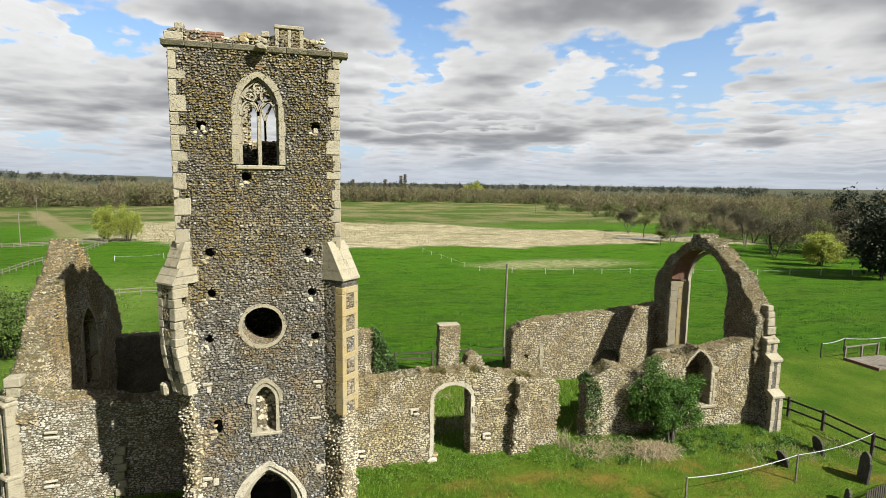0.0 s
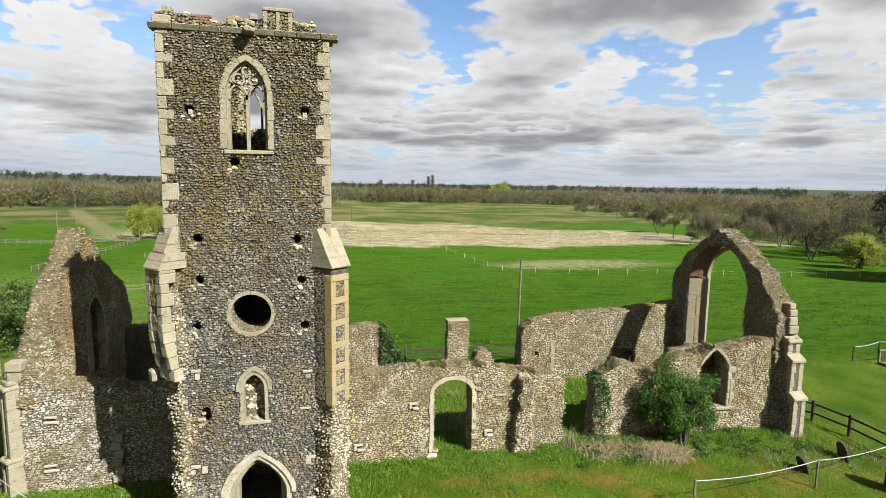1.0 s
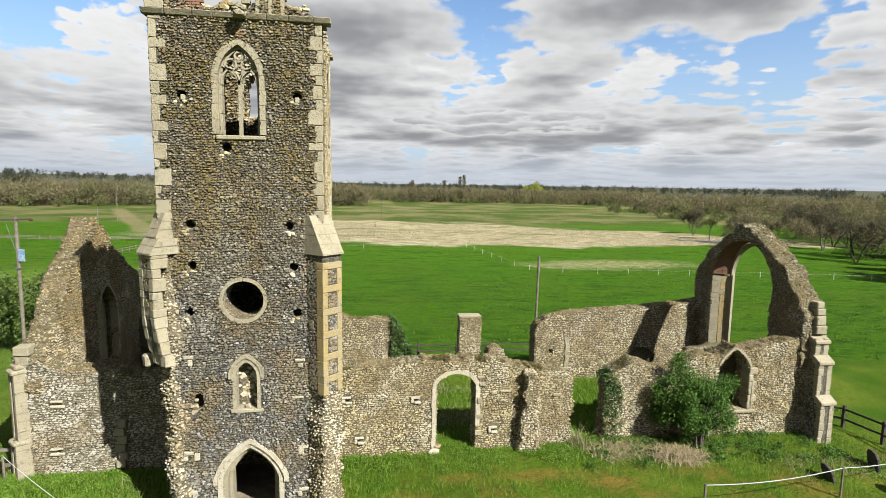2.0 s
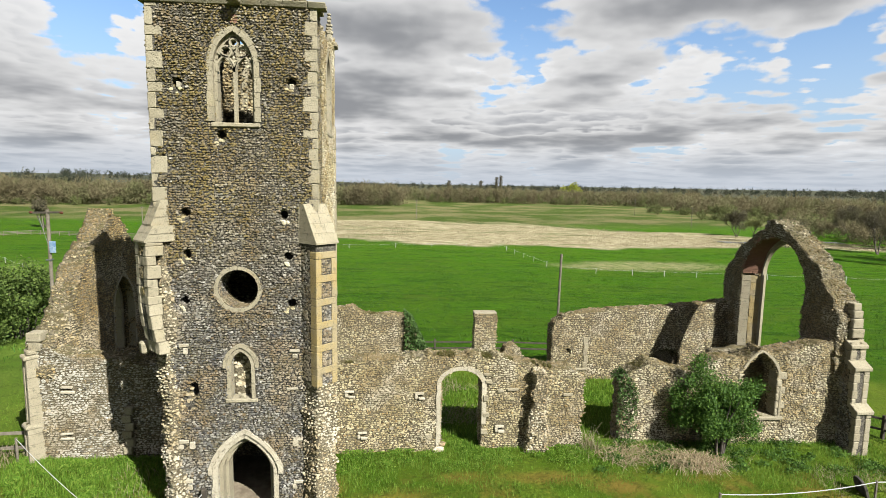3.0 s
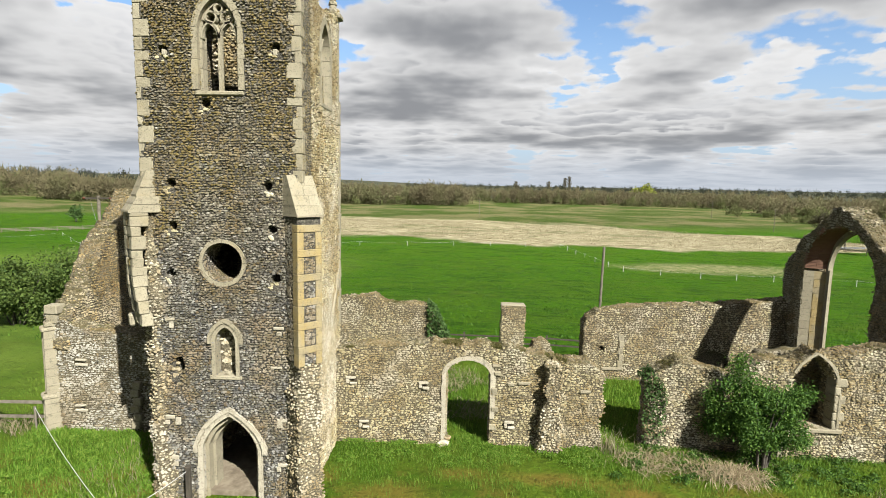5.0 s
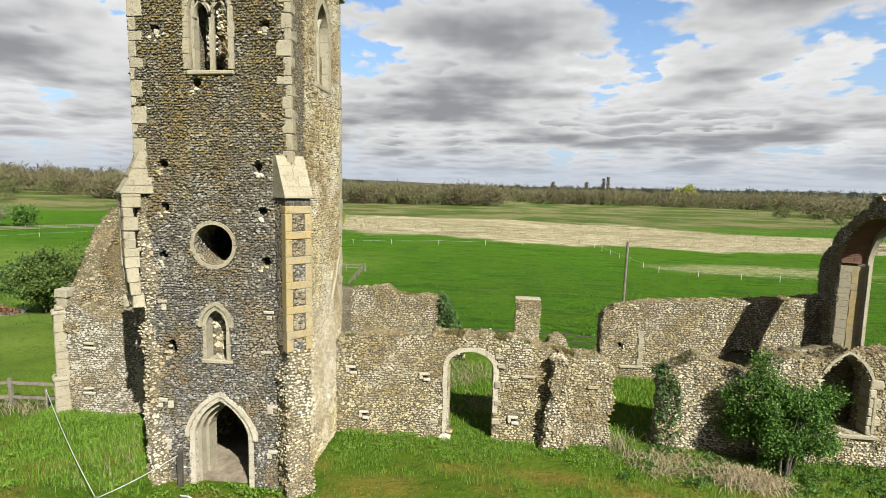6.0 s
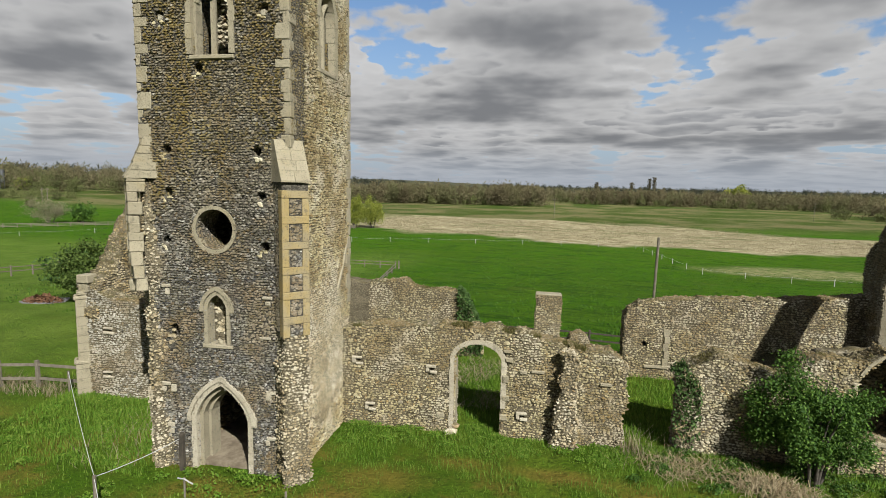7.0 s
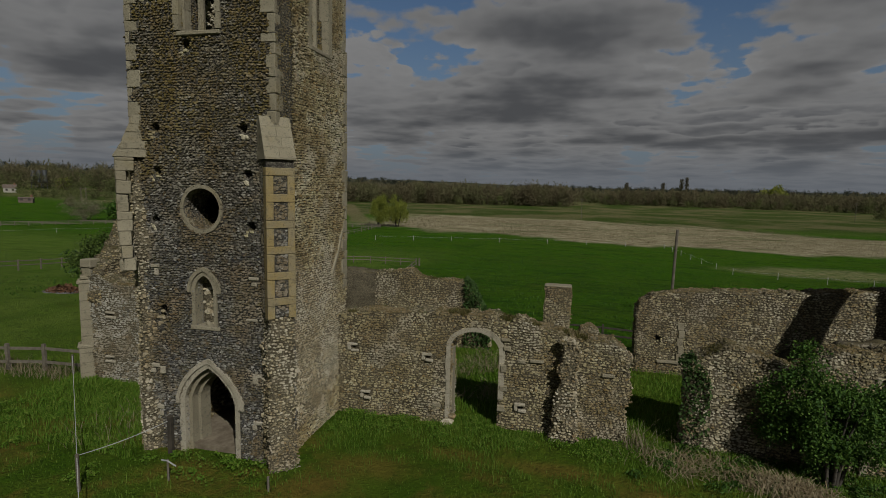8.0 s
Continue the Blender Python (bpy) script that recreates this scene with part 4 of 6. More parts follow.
    return part(name, bm, mat, parent)


def flint_panel(at, s0, s1, d, z0, z1, parent, out, mat=None):
    k = int((s1 - s0) * (z1 - z0) / 0.0042)
    c = np.array([at(rng.uniform(s0 + 0.03, s1 - 0.03), d, rng.uniform(z0 + 0.03, z1 - 0.03)) for _ in range(k)])
    n_ = np.tile([out[0], out[1], 0.0], (k, 1))
    t_ = np.tile([-out[1], out[0], 0.0], (k, 1))
    child("flint_panel", flint_mesh("flint_panel", c, n_, t_, rng.uniform(0.03, 0.05, k), np.full(k, 0.02), mat or M_flint), parent, "", "stuff")


def weathering(at, parent, z_at, reach, rows=4, rise=0.29, back=0.155, half=0.42):
    """Sloping courses of slabs that lead a buttress back into the wall."""
    for row in range(rows):
        z0, z1 = z_at + rise * row, z_at + rise * (row + 1) + 0.03
        d0, d1 = reach - back * row, reach - back * (row + 1)
        for a, b in ((-half, -0.02 + 0.1 * (row % 2)), (-0.01 + 0.1 * (row % 2), half)):
            bm = bmesh.new()
            vs = [bm.verts.new(at(s, d, zz)) for s in (a, b) for d, zz in ((d0, z0), (d0, z0 + 0.05), (d1, z1), (-0.5, z1), (-0.5, z0))]
            bm.faces.new(vs[:5])
            bm.faces.new(vs[9:4:-1])
            for i in range(5):
                bm.faces.new((vs[i], vs[5 + i], vs[5 + (i + 1) % 5], vs[(i + 1) % 5]))
            bmesh.ops.recalc_face_normals(bm, faces=bm.faces)
            part("weathering_slab", bm, M_stone, parent)


R2 = math.sqrt(0.5)
# south-east diagonal buttress: dressed above, rubble below
sb = new("buttress")
sb.parent = tower
tagged(sb, "diagonal buttress with square flint panels in yellow stone")
at = frame_axes((EX, FY), (R2, -R2))
block_at("core", at, -0.375, 0.375, -0.5, 0.37, 4.55, 8.9, M_mortar, sb, 0.0, 0.0)
flint_panel(lambda s_, d_, z_: at(-0.376, s_, z_), -0.35, 0.12, 0.0, 4.6, 8.85, sb, (-R2, -R2))
z = 4.5
for k in range(7):
    h0, h1 = (0.5, 0.22) if k else (0.38, 0.22)
    if z + h0 > 8.85:
        break
    block_at("ashlar_block", at, -0.395, -0.19, 0.1, 0.40, z, z + h0 - 0.006, M_yellow, sb)
    block_at("ashlar_block", at, 0.19, 0.395, 0.1, 0.40, z, z + h0 - 0.006, M_yellow, sb)
    flint_panel(at, -0.19, 0.19, 0.375, z, z + h0, sb, (R2, -R2))
    top = min(z + h0 + h1, 8.9)
    block_at("ashlar_block", at, -0.395, 0.395, 0.1, 0.405, z + h0, top - 0.006, M_yellow, sb)
    z = top
weathering(at, sb, 8.92, 0.46)
o = np.array(at(0, 0.34, 0))
w_sb = Wall(o, (R2, R2, 0), (-R2, R2, 0), -0.5, 0.5, -0.5, 4.6, 0.7, profile(-0.36, 0.37, [(-1, 4.5), (1, 4.48)], 0.04, 201, 0.05), 0.09, 0.05, 202)
core = child("rubble_core", w_sb.core("rubble_core", M_mortar_buff), sb, "bare pale rubble core")
child("rubble_face", w_sb.flints("rubble_face", M_pale, "fs", (0.034, 0.058), 0.04), core, "", "stuff")

# south-west diagonal buttress, its lower half fallen away
wb = new("buttress")
wb.parent = tower
tagged(wb, "broken diagonal buttress hanging off the tower corner")
at = frame_axes((WX, FY), (-R2, -R2))
z, local = 5.65, random.Random(5)
while z < 8.94:
    h = min(local.uniform(0.24, 0.42), 8.95 - z)
    if h < 0.08:
        break
    low = max(0.0, 6.95 - z - h)
    tilt = 0.0 if z > 6.9 else 0.26
    off = 0.26 * low
    inner = local.uniform(0.0, 0.16) if z < 8.5 else -0.05
    d1 = 0.43 - 0.12 * low
    block_at("ashlar_block", at, 0.14 + off, 0.40 + off + local.uniform(-0.02, 0.02), inner - 0.12 * low, d1, z, z + h - 0.008, M_stone, wb, 0.02, 0.018, tilt)
    block_at("ashlar_block", at, -0.40 + off, -0.17 + off, 0.08 - 0.12 * low, d1, z, z + h - 0.008, M_stone, wb, 0.02, 0.018, tilt)
    block_at("backing", at, -0.18 + off, 0.15 + off, 0.1 - 0.12 * low, d1 - 0.02, z, z + h, M_mortar if local.random() < 0.6 else M_stone, wb, 0.0, 0.0, tilt)
    if z > 6.8 and local.random() < 0.7:
        flint_panel(at, -0.16 + off, 0.13 + off, d1 - 0.018, z, z + h, wb, (-R2, -R2))
    z += h
weathering(at, wb, 8.95, 0.47, 2, 0.22, 0.13, 0.41)
weathering(at, wb, 9.42, 0.22, 3, 0.24, 0.1, 0.30)
block_at("loose_stone", at, -0.55, -0.3, 0.15, 0.4, 5.45, 5.85, M_stone, wb, 0.06, 0.03)
o = np.array(at(0, -0.02, 0))
w_wb = Wall(o, (R2, -R2, 0), (R2, R2, 0), -0.6, 0.6, -0.5, 9.0, 0.5,
            profile(-0.3, 0.3, [(-1, 8.9), (1, 8.9)], 0.04, 211, 0.07, left=[(-1, -0.05), (2, -0.02), (4, -0.12), (6, -0.25), (9, -0.35)], right=[(-1, 0.55), (2, 0.4), (5, 0.3), (9, 0.3)]), 0.09, 0.06, 212)
core = child("rubble_core", w_wb.core("rubble_core", M_mortar_buff), wb, "bare pale rubble core")
child("rubble_face", w_wb.flints("rubble_face", M_pale, "fs", (0.034, 0.060), 0.045), core, "", "stuff")

# the flintwork, left out under dressed stones
S_CLEAR = [*[blob(u - 0.04, v - 0.2, 0.17, 0.15) for u, v in HOLES], blob(-1.55, 4.05, 0.17, 0.4), pointed(0.06, 0.74, 12.3, 14.1, 15.27), blob(0.02, 7.48, 0.71, 0.71), pointed(0.05, 0.42, 3.9, 5.05, 5.66), pointed(0.1, 1.03, -1, 1.68, 2.89, 0.105)]
E_CLEAR = [pointed(2.95, 0.85, 12.36, 14.1, 15.35)]


def covered(boxes, fields):
    def f(u, v):
        hit = np.zeros(np.shape(u), bool)
        for a, b, c, d in boxes:
            hit |= (u > a - 0.01) & (u < b + 0.01) & (v > c) & (v < d)
        for g in fields:
            hit |= g(u, v) < 0
        return hit
    return f


s_cover, e_cover = covered(COVER["s"], S_CLEAR), covered(COVER["e"], E_CLEAR)
core = child("south_wall", w_south.core("south_wall", M_mortar), tower)
child("flint_facing", w_south.flints("flint_facing", M_flint, "f", (0.044, 0.062), 0.062, s_cover, 0.985), core, "dark knapped flints in grey mortar", "stuff")
child("flint_facing", w_south.flints("flint_facing", M_flint, "s", (0.040, 0.062), 0.03), core, "", "stuff")
core = child("east_wall", w_east.core("east_wall", M_mortar_buff), tower)
low = lambda u, v: v + 1.1 * n2(u, v, 0.5, 8) + 0.5 * n2(u, v, 1.6, 9) + 0.5 * u > 6.6
foot = lambda u, v: v + 0.35 * n2(u, v, 0.9, 18) < 0.25 + 0.28 * (u - 0.3)
child("flint_facing", w_east.flints("flint_facing", M_buff, "fs", (0.050, 0.068), 0.054, lambda u, v: ~low(u, v) & ~foot(u, v) | e_cover(u, v), 0.985), core, "brown and grey flints in buff mortar", "stuff")
child("rubble_patch", w_east.flints("rubble_patch", M_pale, "fs", (0.040, 0.065), 0.028, lambda u, v: low(u, v) | foot(u, v) | e_cover(u, v)), core, "pale patched rubble", "stuff")
for w, nm in ((w_west, "west_wall"), (w_north, "north_wall")):
    core = child(nm, w.core(nm, M_mortar_buff), tower)
    child("flint_facing", w.flints("flint_facing", M_buff, "fbs" if w is w_west else "bs", sides=4), core, "", "stuff")

# ---------------------------------------------------------------- nave and chancel walls
def ruin(name, label, wall, core_mat=M_mortar_buff, flint_mat=M_buff, faces="fs", **kw):
    ob = new(name, wall.core(name, core_mat))
    tagged(ob, label, "wall", kind="structure")
    kw.setdefault("high", 0.034)
    kw.setdefault("size", (0.042, 0.062))
    child("flint_facing", wall.flints("flint_facing", flint_mat, faces, tops=False, **kw), ob, "cream and brown flints in buff mortar", "stuff")
    child("mossy_top", wall.flints("mossy_top", M_mossy, "s", tops=True, **kw), ob, "stones grown over with brown moss and turf", "stuff")
    return ob


nave_door = (7.5, 0.85, -0.6, 2.75, 3.4)
wall_south = ruin("wall_south", "ruined flint nave wall with a round-headed doorway", Wall((0, 4.3, 0), (1, 0, 0), (0, 1, 0), 2.3, 12.9, -0.7, 4.4, 0.9,
    less(profile(2.4, 12.55, [(2.4, 3.75), (4.8, 3.85), (6.1, 4.0), (8.1, 3.95), (9.5, 3.75), (10.9, 3.5), (12.0, 3.4), (12.5, 2.9)], 0.13, 61, 0.09), rounded(*nave_door),
         blob(3.05, 2.47, 0.09, 0.07), blob(5.83, 2.36, 0.09, 0.07), blob(3.55, 0.75, 0.1, 0.08), blob(9.1, 0.9, 0.1, 0.08)), 0.086, 0.03, 62), clear=covered([(u - 0.22, u + 0.22, v - 0.19, v + 0.17) for u, v in ((3.05, 2.47), (5.83, 2.36), (3.55, 0.75), (9.1, 0.9))], []))
wall_south_west = ruin("wall_south_west", "low flint nave wall beside the tower", Wall((0, 4.4, 0), (1, 0, 0), (0, 1, 0), -9.2, -2.2, -0.7, 5.4, 0.9,
    less(profile(-8.9, -2.3, [(-9, 4.75), (-8.3, 4.5), (-7.6, 4.2), (-6, 3.95), (-5, 3.75), (-2, 3.6)], 0.08, 71, 0.05), blob(-7.55, 2.8, 0.1, 0.06), blob(-7.65, 0.95, 0.1, 0.06)), 0.088, 0.03, 72), flint_mat=M_grey, clear=covered([(u - 0.27, u + 0.26, v - 0.18, v + 0.15) for u, v in ((-7.55, 2.8), (-7.65, 0.95))], []))
WEST_TOPS = [(4.4, 4.6), (5.5, 5.35), (6.4, 6.6), (7.3, 7.75), (8.0, 8.0), (8.45, 8.75), (9.1, 9.2), (9.8, 9.1), (10.3, 8.6), (10.9, 7.85), (12.95, 6.65), (13.9, 6.0), (14.4, 4.9)]
wall_west = ruin("wall_west", "ruined west gable with a tall pointed window", flint_mat=M_rust, wall=Wall((-8.0, 0, 0), (0, 1, 0), (-1, 0, 0), 4.3, 14.6, -0.7, 9.9, 0.95,
    less(profile(4.45, 14.4, WEST_TOPS, 0.22, 81, 0.12), pointed(9.9, 0.95, 2.5, 4.7, 6.3), blob(5.2, 5.2, 0.14, 0.12)), 0.1, 0.05, 82), sides=4)
wall_north = ruin("wall_north", "broken flint north wall of the nave", Wall((0, 13.3, 0), (1, 0, 0), (0, 1, 0), -8.2, 7.0, -0.9, 4.3, 0.85,
    profile(-8.1, 6.6, [(-8, 3.9), (0, 3.7), (1.5, 3.75), (2.4, 3.95), (2.9, 3.55), (5.3, 3.35), (5.7, 2.6), (6.6, 1.2)], 0.09, 91, 0.08), 0.105, 0.03, 92), clear=lambda u, v: u < 0.5, sides=4)
wall_pier = ruin("wall_pier", "lone upright flint pier left from a wall", Wall((0, 13.5, 0), (1, 0, 0), (0, 1, 0), 9.1, 10.9, -1.0, 3.8, 0.75,
    profile(9.38, 10.62, [(9, 3.45), (11, 3.42)], 0.02, 95, 0.05), 0.09, 0.03, 96))
wall_stub = ruin("wall_stub", "low rounded stump of flint wall", Wall((0, 13.4, 0), (1, 0, 0), (0, 1, 0), 10.8, 12.5, -1.0, 2.0, 0.75,
    profile(11.0, 12.2, [(10.9, 0.9), (11.2, 1.5), (11.6, 1.65), (12.0, 1.4), (12.3, 0.7)], 0.05, 97, 0.06), 0.09, 0.03, 98))
chancel_north = ruin("wall_chancel_north", "flint chancel wall with a blocked opening", Wall((0, 12.4, 0), (1, 0, 0), (0, 1, 0), 13.3, 24.2, -1.2, 4.9, 0.9,
    less(profile(13.6, 24.1, [(13.5, 2.7), (13.8, 3.15), (14.3, 3.5), (15.5, 3.75), (17, 3.9), (20.2, 4.0), (22, 4.15), (24.1, 4.4)], 0.06, 101, 0.08), blob(14.6, 1.55, 0.16, 0.13), blob(20.3, 0.95, 0.85, 0.65)), 0.106, 0.035, 102), sides=4)
CY = 9.1
gable_in = less(profile(-13.0, -4.75, [(-13.7, 4.1), (-13.05, 6.0), (-11.6, 7.65), (-10.2, 8.7), (-9.2, 9.3), (-8.27, 8.8), (-7.13, 7.95), (-6.23, 7.45), (-5.3, 6.15), (-4.9, 5.5)], 0.17, 111, 0.10), pointed(-CY, 2.3, 1.2, 6.1, 8.4))
# the gable's shaded inner side is darkened through its flint colour
wall_east = ruin("wall_east", "ruined east gable with an empty pointed window", Wall((23.9, 0, 0), (0, -1, 0), (1, 0, 0), -13.3, -4.5, -1.2, 9.8, 1.1, gable_in, 0.1, 0.05, 112), flint_mat=M_buff_shaded, sides=4)
chancel_south = ruin("wall_chancel_south", "broken flint chancel wall with a pointed opening", Wall((0, 4.8, 0), (1, 0, 0), (0, 1, 0), 14.0, 25.2, -1.4, 4.8, 0.9,
    less(profile(14.4, 25.0, [(14.3, 2.4), (14.7, 3.0), (15.6, 3.45), (16.6, 3.1), (17.6, 2.9), (18.2, 3.3), (18.9, 3.6), (19.4, 3.62), (19.75, 3.5), (20.1, 3.6), (20.55, 4.0), (21.1, 3.75), (21.6, 3.85), (22.5, 4.05), (24.5, 4.3), (25.0, 4.25)], 0.07, 121, 0.1),
         pointed(20.6, 0.80, 0.95, 2.85, 3.78, 0.10)), 0.091, 0.04, 122))


# ---------------------------------------------------------------- dressed stones of the ruined walls
def stone(parent, lo, hi, name="dressed_stone", bevel=0.02, jitter=0.012, mat=None):
    return part(name, box_bm(lo, hi, None, bevel, jitter), mat or M_stone, parent)


on_nave = lambda u, v, w: (u, 4.3 + w, v)
blocks("arch_stone", wall_south, on_nave, rounded_path(7.5, 0.84, 0.25, 2.75, 3.38), 0.17, -0.05, 0.35, 0.42, M_block, skip=(15, 16, 17, 18, 19))
blocks("inner_jamb", wall_south, on_nave, [(6.72, 0.3 + 0.1 * k) for k in range(25)], 0.1, 0.12, 0.5, 0.7, M_stone)
heap("fallen_foot", wall_south, [((6.62, 4.25, 0.1), 0.22), ((6.75, 4.3, 0.3), 0.16), ((6.5, 4.2, 0.05), 0.15)], M_pale, 9)
for u, v in ((3.05, 2.47), (5.83, 2.36), (3.55, 0.75), (9.1, 0.9)):
    stone(wall_south, (u - 0.2, 4.2, v + 0.05), (u + 0.17, 4.5, v + 0.14), "hole_lintel", mat=M_block)
    stone(wall_south, (u - 0.2, 4.21, v - 0.12), (u - 0.08, 4.5, v + 0.04), "hole_stone", mat=M_block)
    stone(wall_south, (u - 0.06, 4.21, v - 0.17), (u + 0.2, 4.5, v - 0.08), "hole_stone", mat=M_block)
for u, v, a, b in ((9.6, 2.55, 0.45, 0.1), (9.1, 2.5, 0.25, 0.12), (8.55, 3.2, 0.3, 0.1), (8.6, 2.9, 0.25, 0.16), (8.5, 2.2, 0.2, 0.25), (8.52, 1.5, 0.25, 0.2), (8.45, 0.8, 0.25, 0.22), (11.9, 2.3, 0.4, 0.1), (4.7, 1.0, 0.16, 0.1), (6.2, 0.65, 0.3, 0.14)):
    stone(wall_south, (u - a / 2, 4.21, v - b / 2), (u + a / 2, 4.5, v + b / 2))
w_stub = Wall((0, 3.88, 0), (1, 0, 0), (0, 1, 0), 9.7, 11.6, -0.5, 3.7, 0.6,
              profile(10.2, 11.0, [(9, 3.3), (10.6, 3.45), (12, 3.2)], 0.06, 301, 0.1, left=[(-1, 10.1), (1, 10.25), (2, 10.45), (3.5, 10.35)], right=[(-1, 11.05), (2, 10.95), (3.5, 10.85)]), 0.1, 0.07, 302)
stub = child("buttress_stub", w_stub.core("buttress_stub", M_mortar_buff), wall_south, "torn-off buttress of pale rubble")
child("rubble_face", w_stub.flints("rubble_face", M_pale, "fs", (0.036, 0.058), 0.04), stub, "", "stuff")

# south-west corner of the nave
sc = new("corner_buttress")
sc.parent = wall_south_west
tagged(sc, "diagonal corner buttress of pale stepped stone")
at = frame_axes((-8.9, 4.42), (-R2, -R2))
z, local = -0.5, random.Random(15)
while z < 4.0:
    h = local.uniform(0.28, 0.42)
    d = 0.24 if z < 1.3 else 0.14
    block_at("ashlar_block", at, -0.27, -0.10, -0.5, d, z, z + h - 0.008, M_stone, sc)
    block_at("ashlar_block", at, 0.10, 0.29, -0.5, d, z, z + h - 0.008, M_stone, sc)
    block_at("ashlar_block", at, -0.095, 0.095, -0.5, d - 0.03, z, z + h - 0.008, M_stone if local.random() < 0.5 else M_mortar, sc)
    z += h
block_at("weathering_slab", at, -0.30, 0.32, -0.2, 0.29, 1.32, 1.5, M_stone, sc, 0.05, 0.02)
block_at("weathering_slab", at, -0.30, 0.32, -0.3, 0.20, 4.0, 4.18, M_stone, sc, 0.05, 0.02)
block_at("weathering_slab", at, -0.27, 0.29, -0.45, 0.08, 4.18, 4.36, M_stone, sc, 0.05, 0.02)
stone(wall_south_west, (-8.82, 4.32, 4.3), (-8.4, 4.72, 4.68), "corner_stone", 0.025)
stone(wall_south_west, (-8.86, 4.28, 4.68), (-8.34, 4.78, 5.02), "corner_stone", 0.03)
for u, v in ((-7.55, 2.8), (-7.65, 0.95)):
    stone(wall_south_west, (u - 0.25, 4.31, v - 0.16), (u + 0.25, 4.6, v - 0.06), "hole_stone", mat=M_block)
    stone(wall_south_west, (u - 0.22, 4.31, v + 0.05), (u + 0.2, 4.6, v + 0.13), "hole_lintel", mat=M_block)
for k in range(6):
    stone(wall_south_west, (-5.6 + 0.1 * (k % 2), 4.22, 0.2 + 0.32 * k), (-5.25 + 0.08 * (k % 2), 4.6, 0.5 + 0.32 * k), "jamb_stone", 0.03)

on_west = lambda u, v, w: (-8.0 - w, u, v)
blocks("window_stone", wall_west, on_west, pointed_path(9.9, 0.94, 2.5, 4.7, 6.28), 0.13, -0.03, 0.3, 0.45, M_stone)
blocks("window_stone", wall_west, on_west, pointed_path(9.9, 0.72, 2.5, 4.6, 5.95), 0.3, 0.5, 0.93, 0.5, M_stone)

# east window: stone frame in the thickness of the wall, brick under the arch
on_east_gable = lambda u, v, w: (23.9 + w, -u, v)
blocks("window_stone", wall_east, on_east_gable, pointed_path(-CY, 1.78, 1.2, 6.2, 8.1), 0.18, 0.84, 1.05, 0.6, M_stone)
blocks("window_shaft", wall_east, on_east_gable, [(-CY - 1.70, 2.0 + 0.1 * k) for k in range(43)], 0.08, 0.86, 0.98, 1.4, M_stone)
on_splay = lambda u, v, w: (23.9 + w, CY - (u + CY) * (1 - 0.17 * max(w, 0.0) / 0.85), v)
blocks("jamb_stone", wall_east, on_splay, [(-CY - 2.28, 0.4 + 0.1 * k) for k in range(58)], 0.30, 0.01, 0.40, 0.31, M_stone)
blocks("jamb_stone", wall_east, on_splay, [(-CY - 2.28, 0.4 + 0.1 * k) for k in range(58)], 0.30, 0.42, 0.86, 0.39, M_yellow, jitter=0.02)
brick_path = [q for q in pointed_path(-CY, 2.27, 6.0, 6.1, 8.36, None, 0.02) if q[1] > 6.2]
half = len(brick_path) // 2
blocks("brick", wall_east, on_splay, brick_path[: half + 1], 0.2, 0.01, 0.42, 0.075, M_brick)
blocks("brick", wall_east, on_splay, brick_path[: half + 1], 0.2, 0.43, 0.86, 0.075, M_brick)
for lo, hi in (((24.45, 4.55, 5.35), (24.90, 5.0, 5.68)), ((24.48, 4.62, 5.7), (24.85, 4.98, 5.98)), ((24.40, 4.45, 4.5), (24.95, 4.95, 4.9)), ((24.42, 4.5, 4.92), (24.90, 4.95, 5.33))):
    stone(wall_east, lo, hi, "corner_stone", 0.03)

# south-east buttress of the chancel
cb = new("corner_buttress")
cb.parent = chancel_south
tagged(cb, "stepped corner buttress, flint with pale stone edges")
z, local = -0.9, random.Random(25)
while z < 4.2:
    h = local.uniform(0.3, 0.42)
    y0 = 3.75 if z < 1.5 else (4.05 if z < 3.3 else 4.35)
    stone(cb, (24.30, y0, z), (24.30 + local.uniform(0.2, 0.3), y0 + local.uniform(0.22, 0.34), z + h - 0.01), "quoin")
    stone(cb, (24.75, y0, z), (25.02, y0 + local.uniform(0.22, 0.34), z + h - 0.01), "quoin")
    stone(cb, (24.30, 4.6, z), (24.30 + local.uniform(0.1, 0.2), 4.79, z + h - 0.01), "quoin")
    z += h
for z0, z1, y0 in ((-0.9, 1.5, 3.78), (1.5, 3.3, 4.08), (3.3, 4.2, 4.38)):
    part("flint_core", box_bm((24.32, y0, z0), (24.98, 4.85, z1), None, 0.01), M_mortar, cb)
    k = int((4.85 - y0) * (z1 - z0) * 130)
    c = np.stack([np.full(k, 24.32), rng.uniform(y0 + 0.25, 4.75, k), rng.uniform(z0, z1, k)], 1)
    child("flint_panel", flint_mesh("flint_panel", c, np.tile([-1.0, 0, 0], (k, 1)), np.tile([0, -1.0, 0], (k, 1)), rng.uniform(0.04, 0.06, k), np.full(k, 0.03), M_flint), cb, "", "stuff")
for z0, y0, y1 in ((1.5, 3.68, 4.12), (3.3, 3.98, 4.42), (4.2, 4.28, 4.8)):
    bm = box_bm((24.26, y0, z0 - 0.12), (25.06, y1, z0 + 0.28))
    for v in bm.verts:
        if v.co.z > z0 and v.co.y < (y0 + y1) / 2:
            v.co.z = z0 + 0.02
    bmesh.ops.bevel(bm, geom=bm.edges[:], offset=0.02, segments=1, affect="EDGES")
    part("weathering_slab", bm, M_stone, cb)

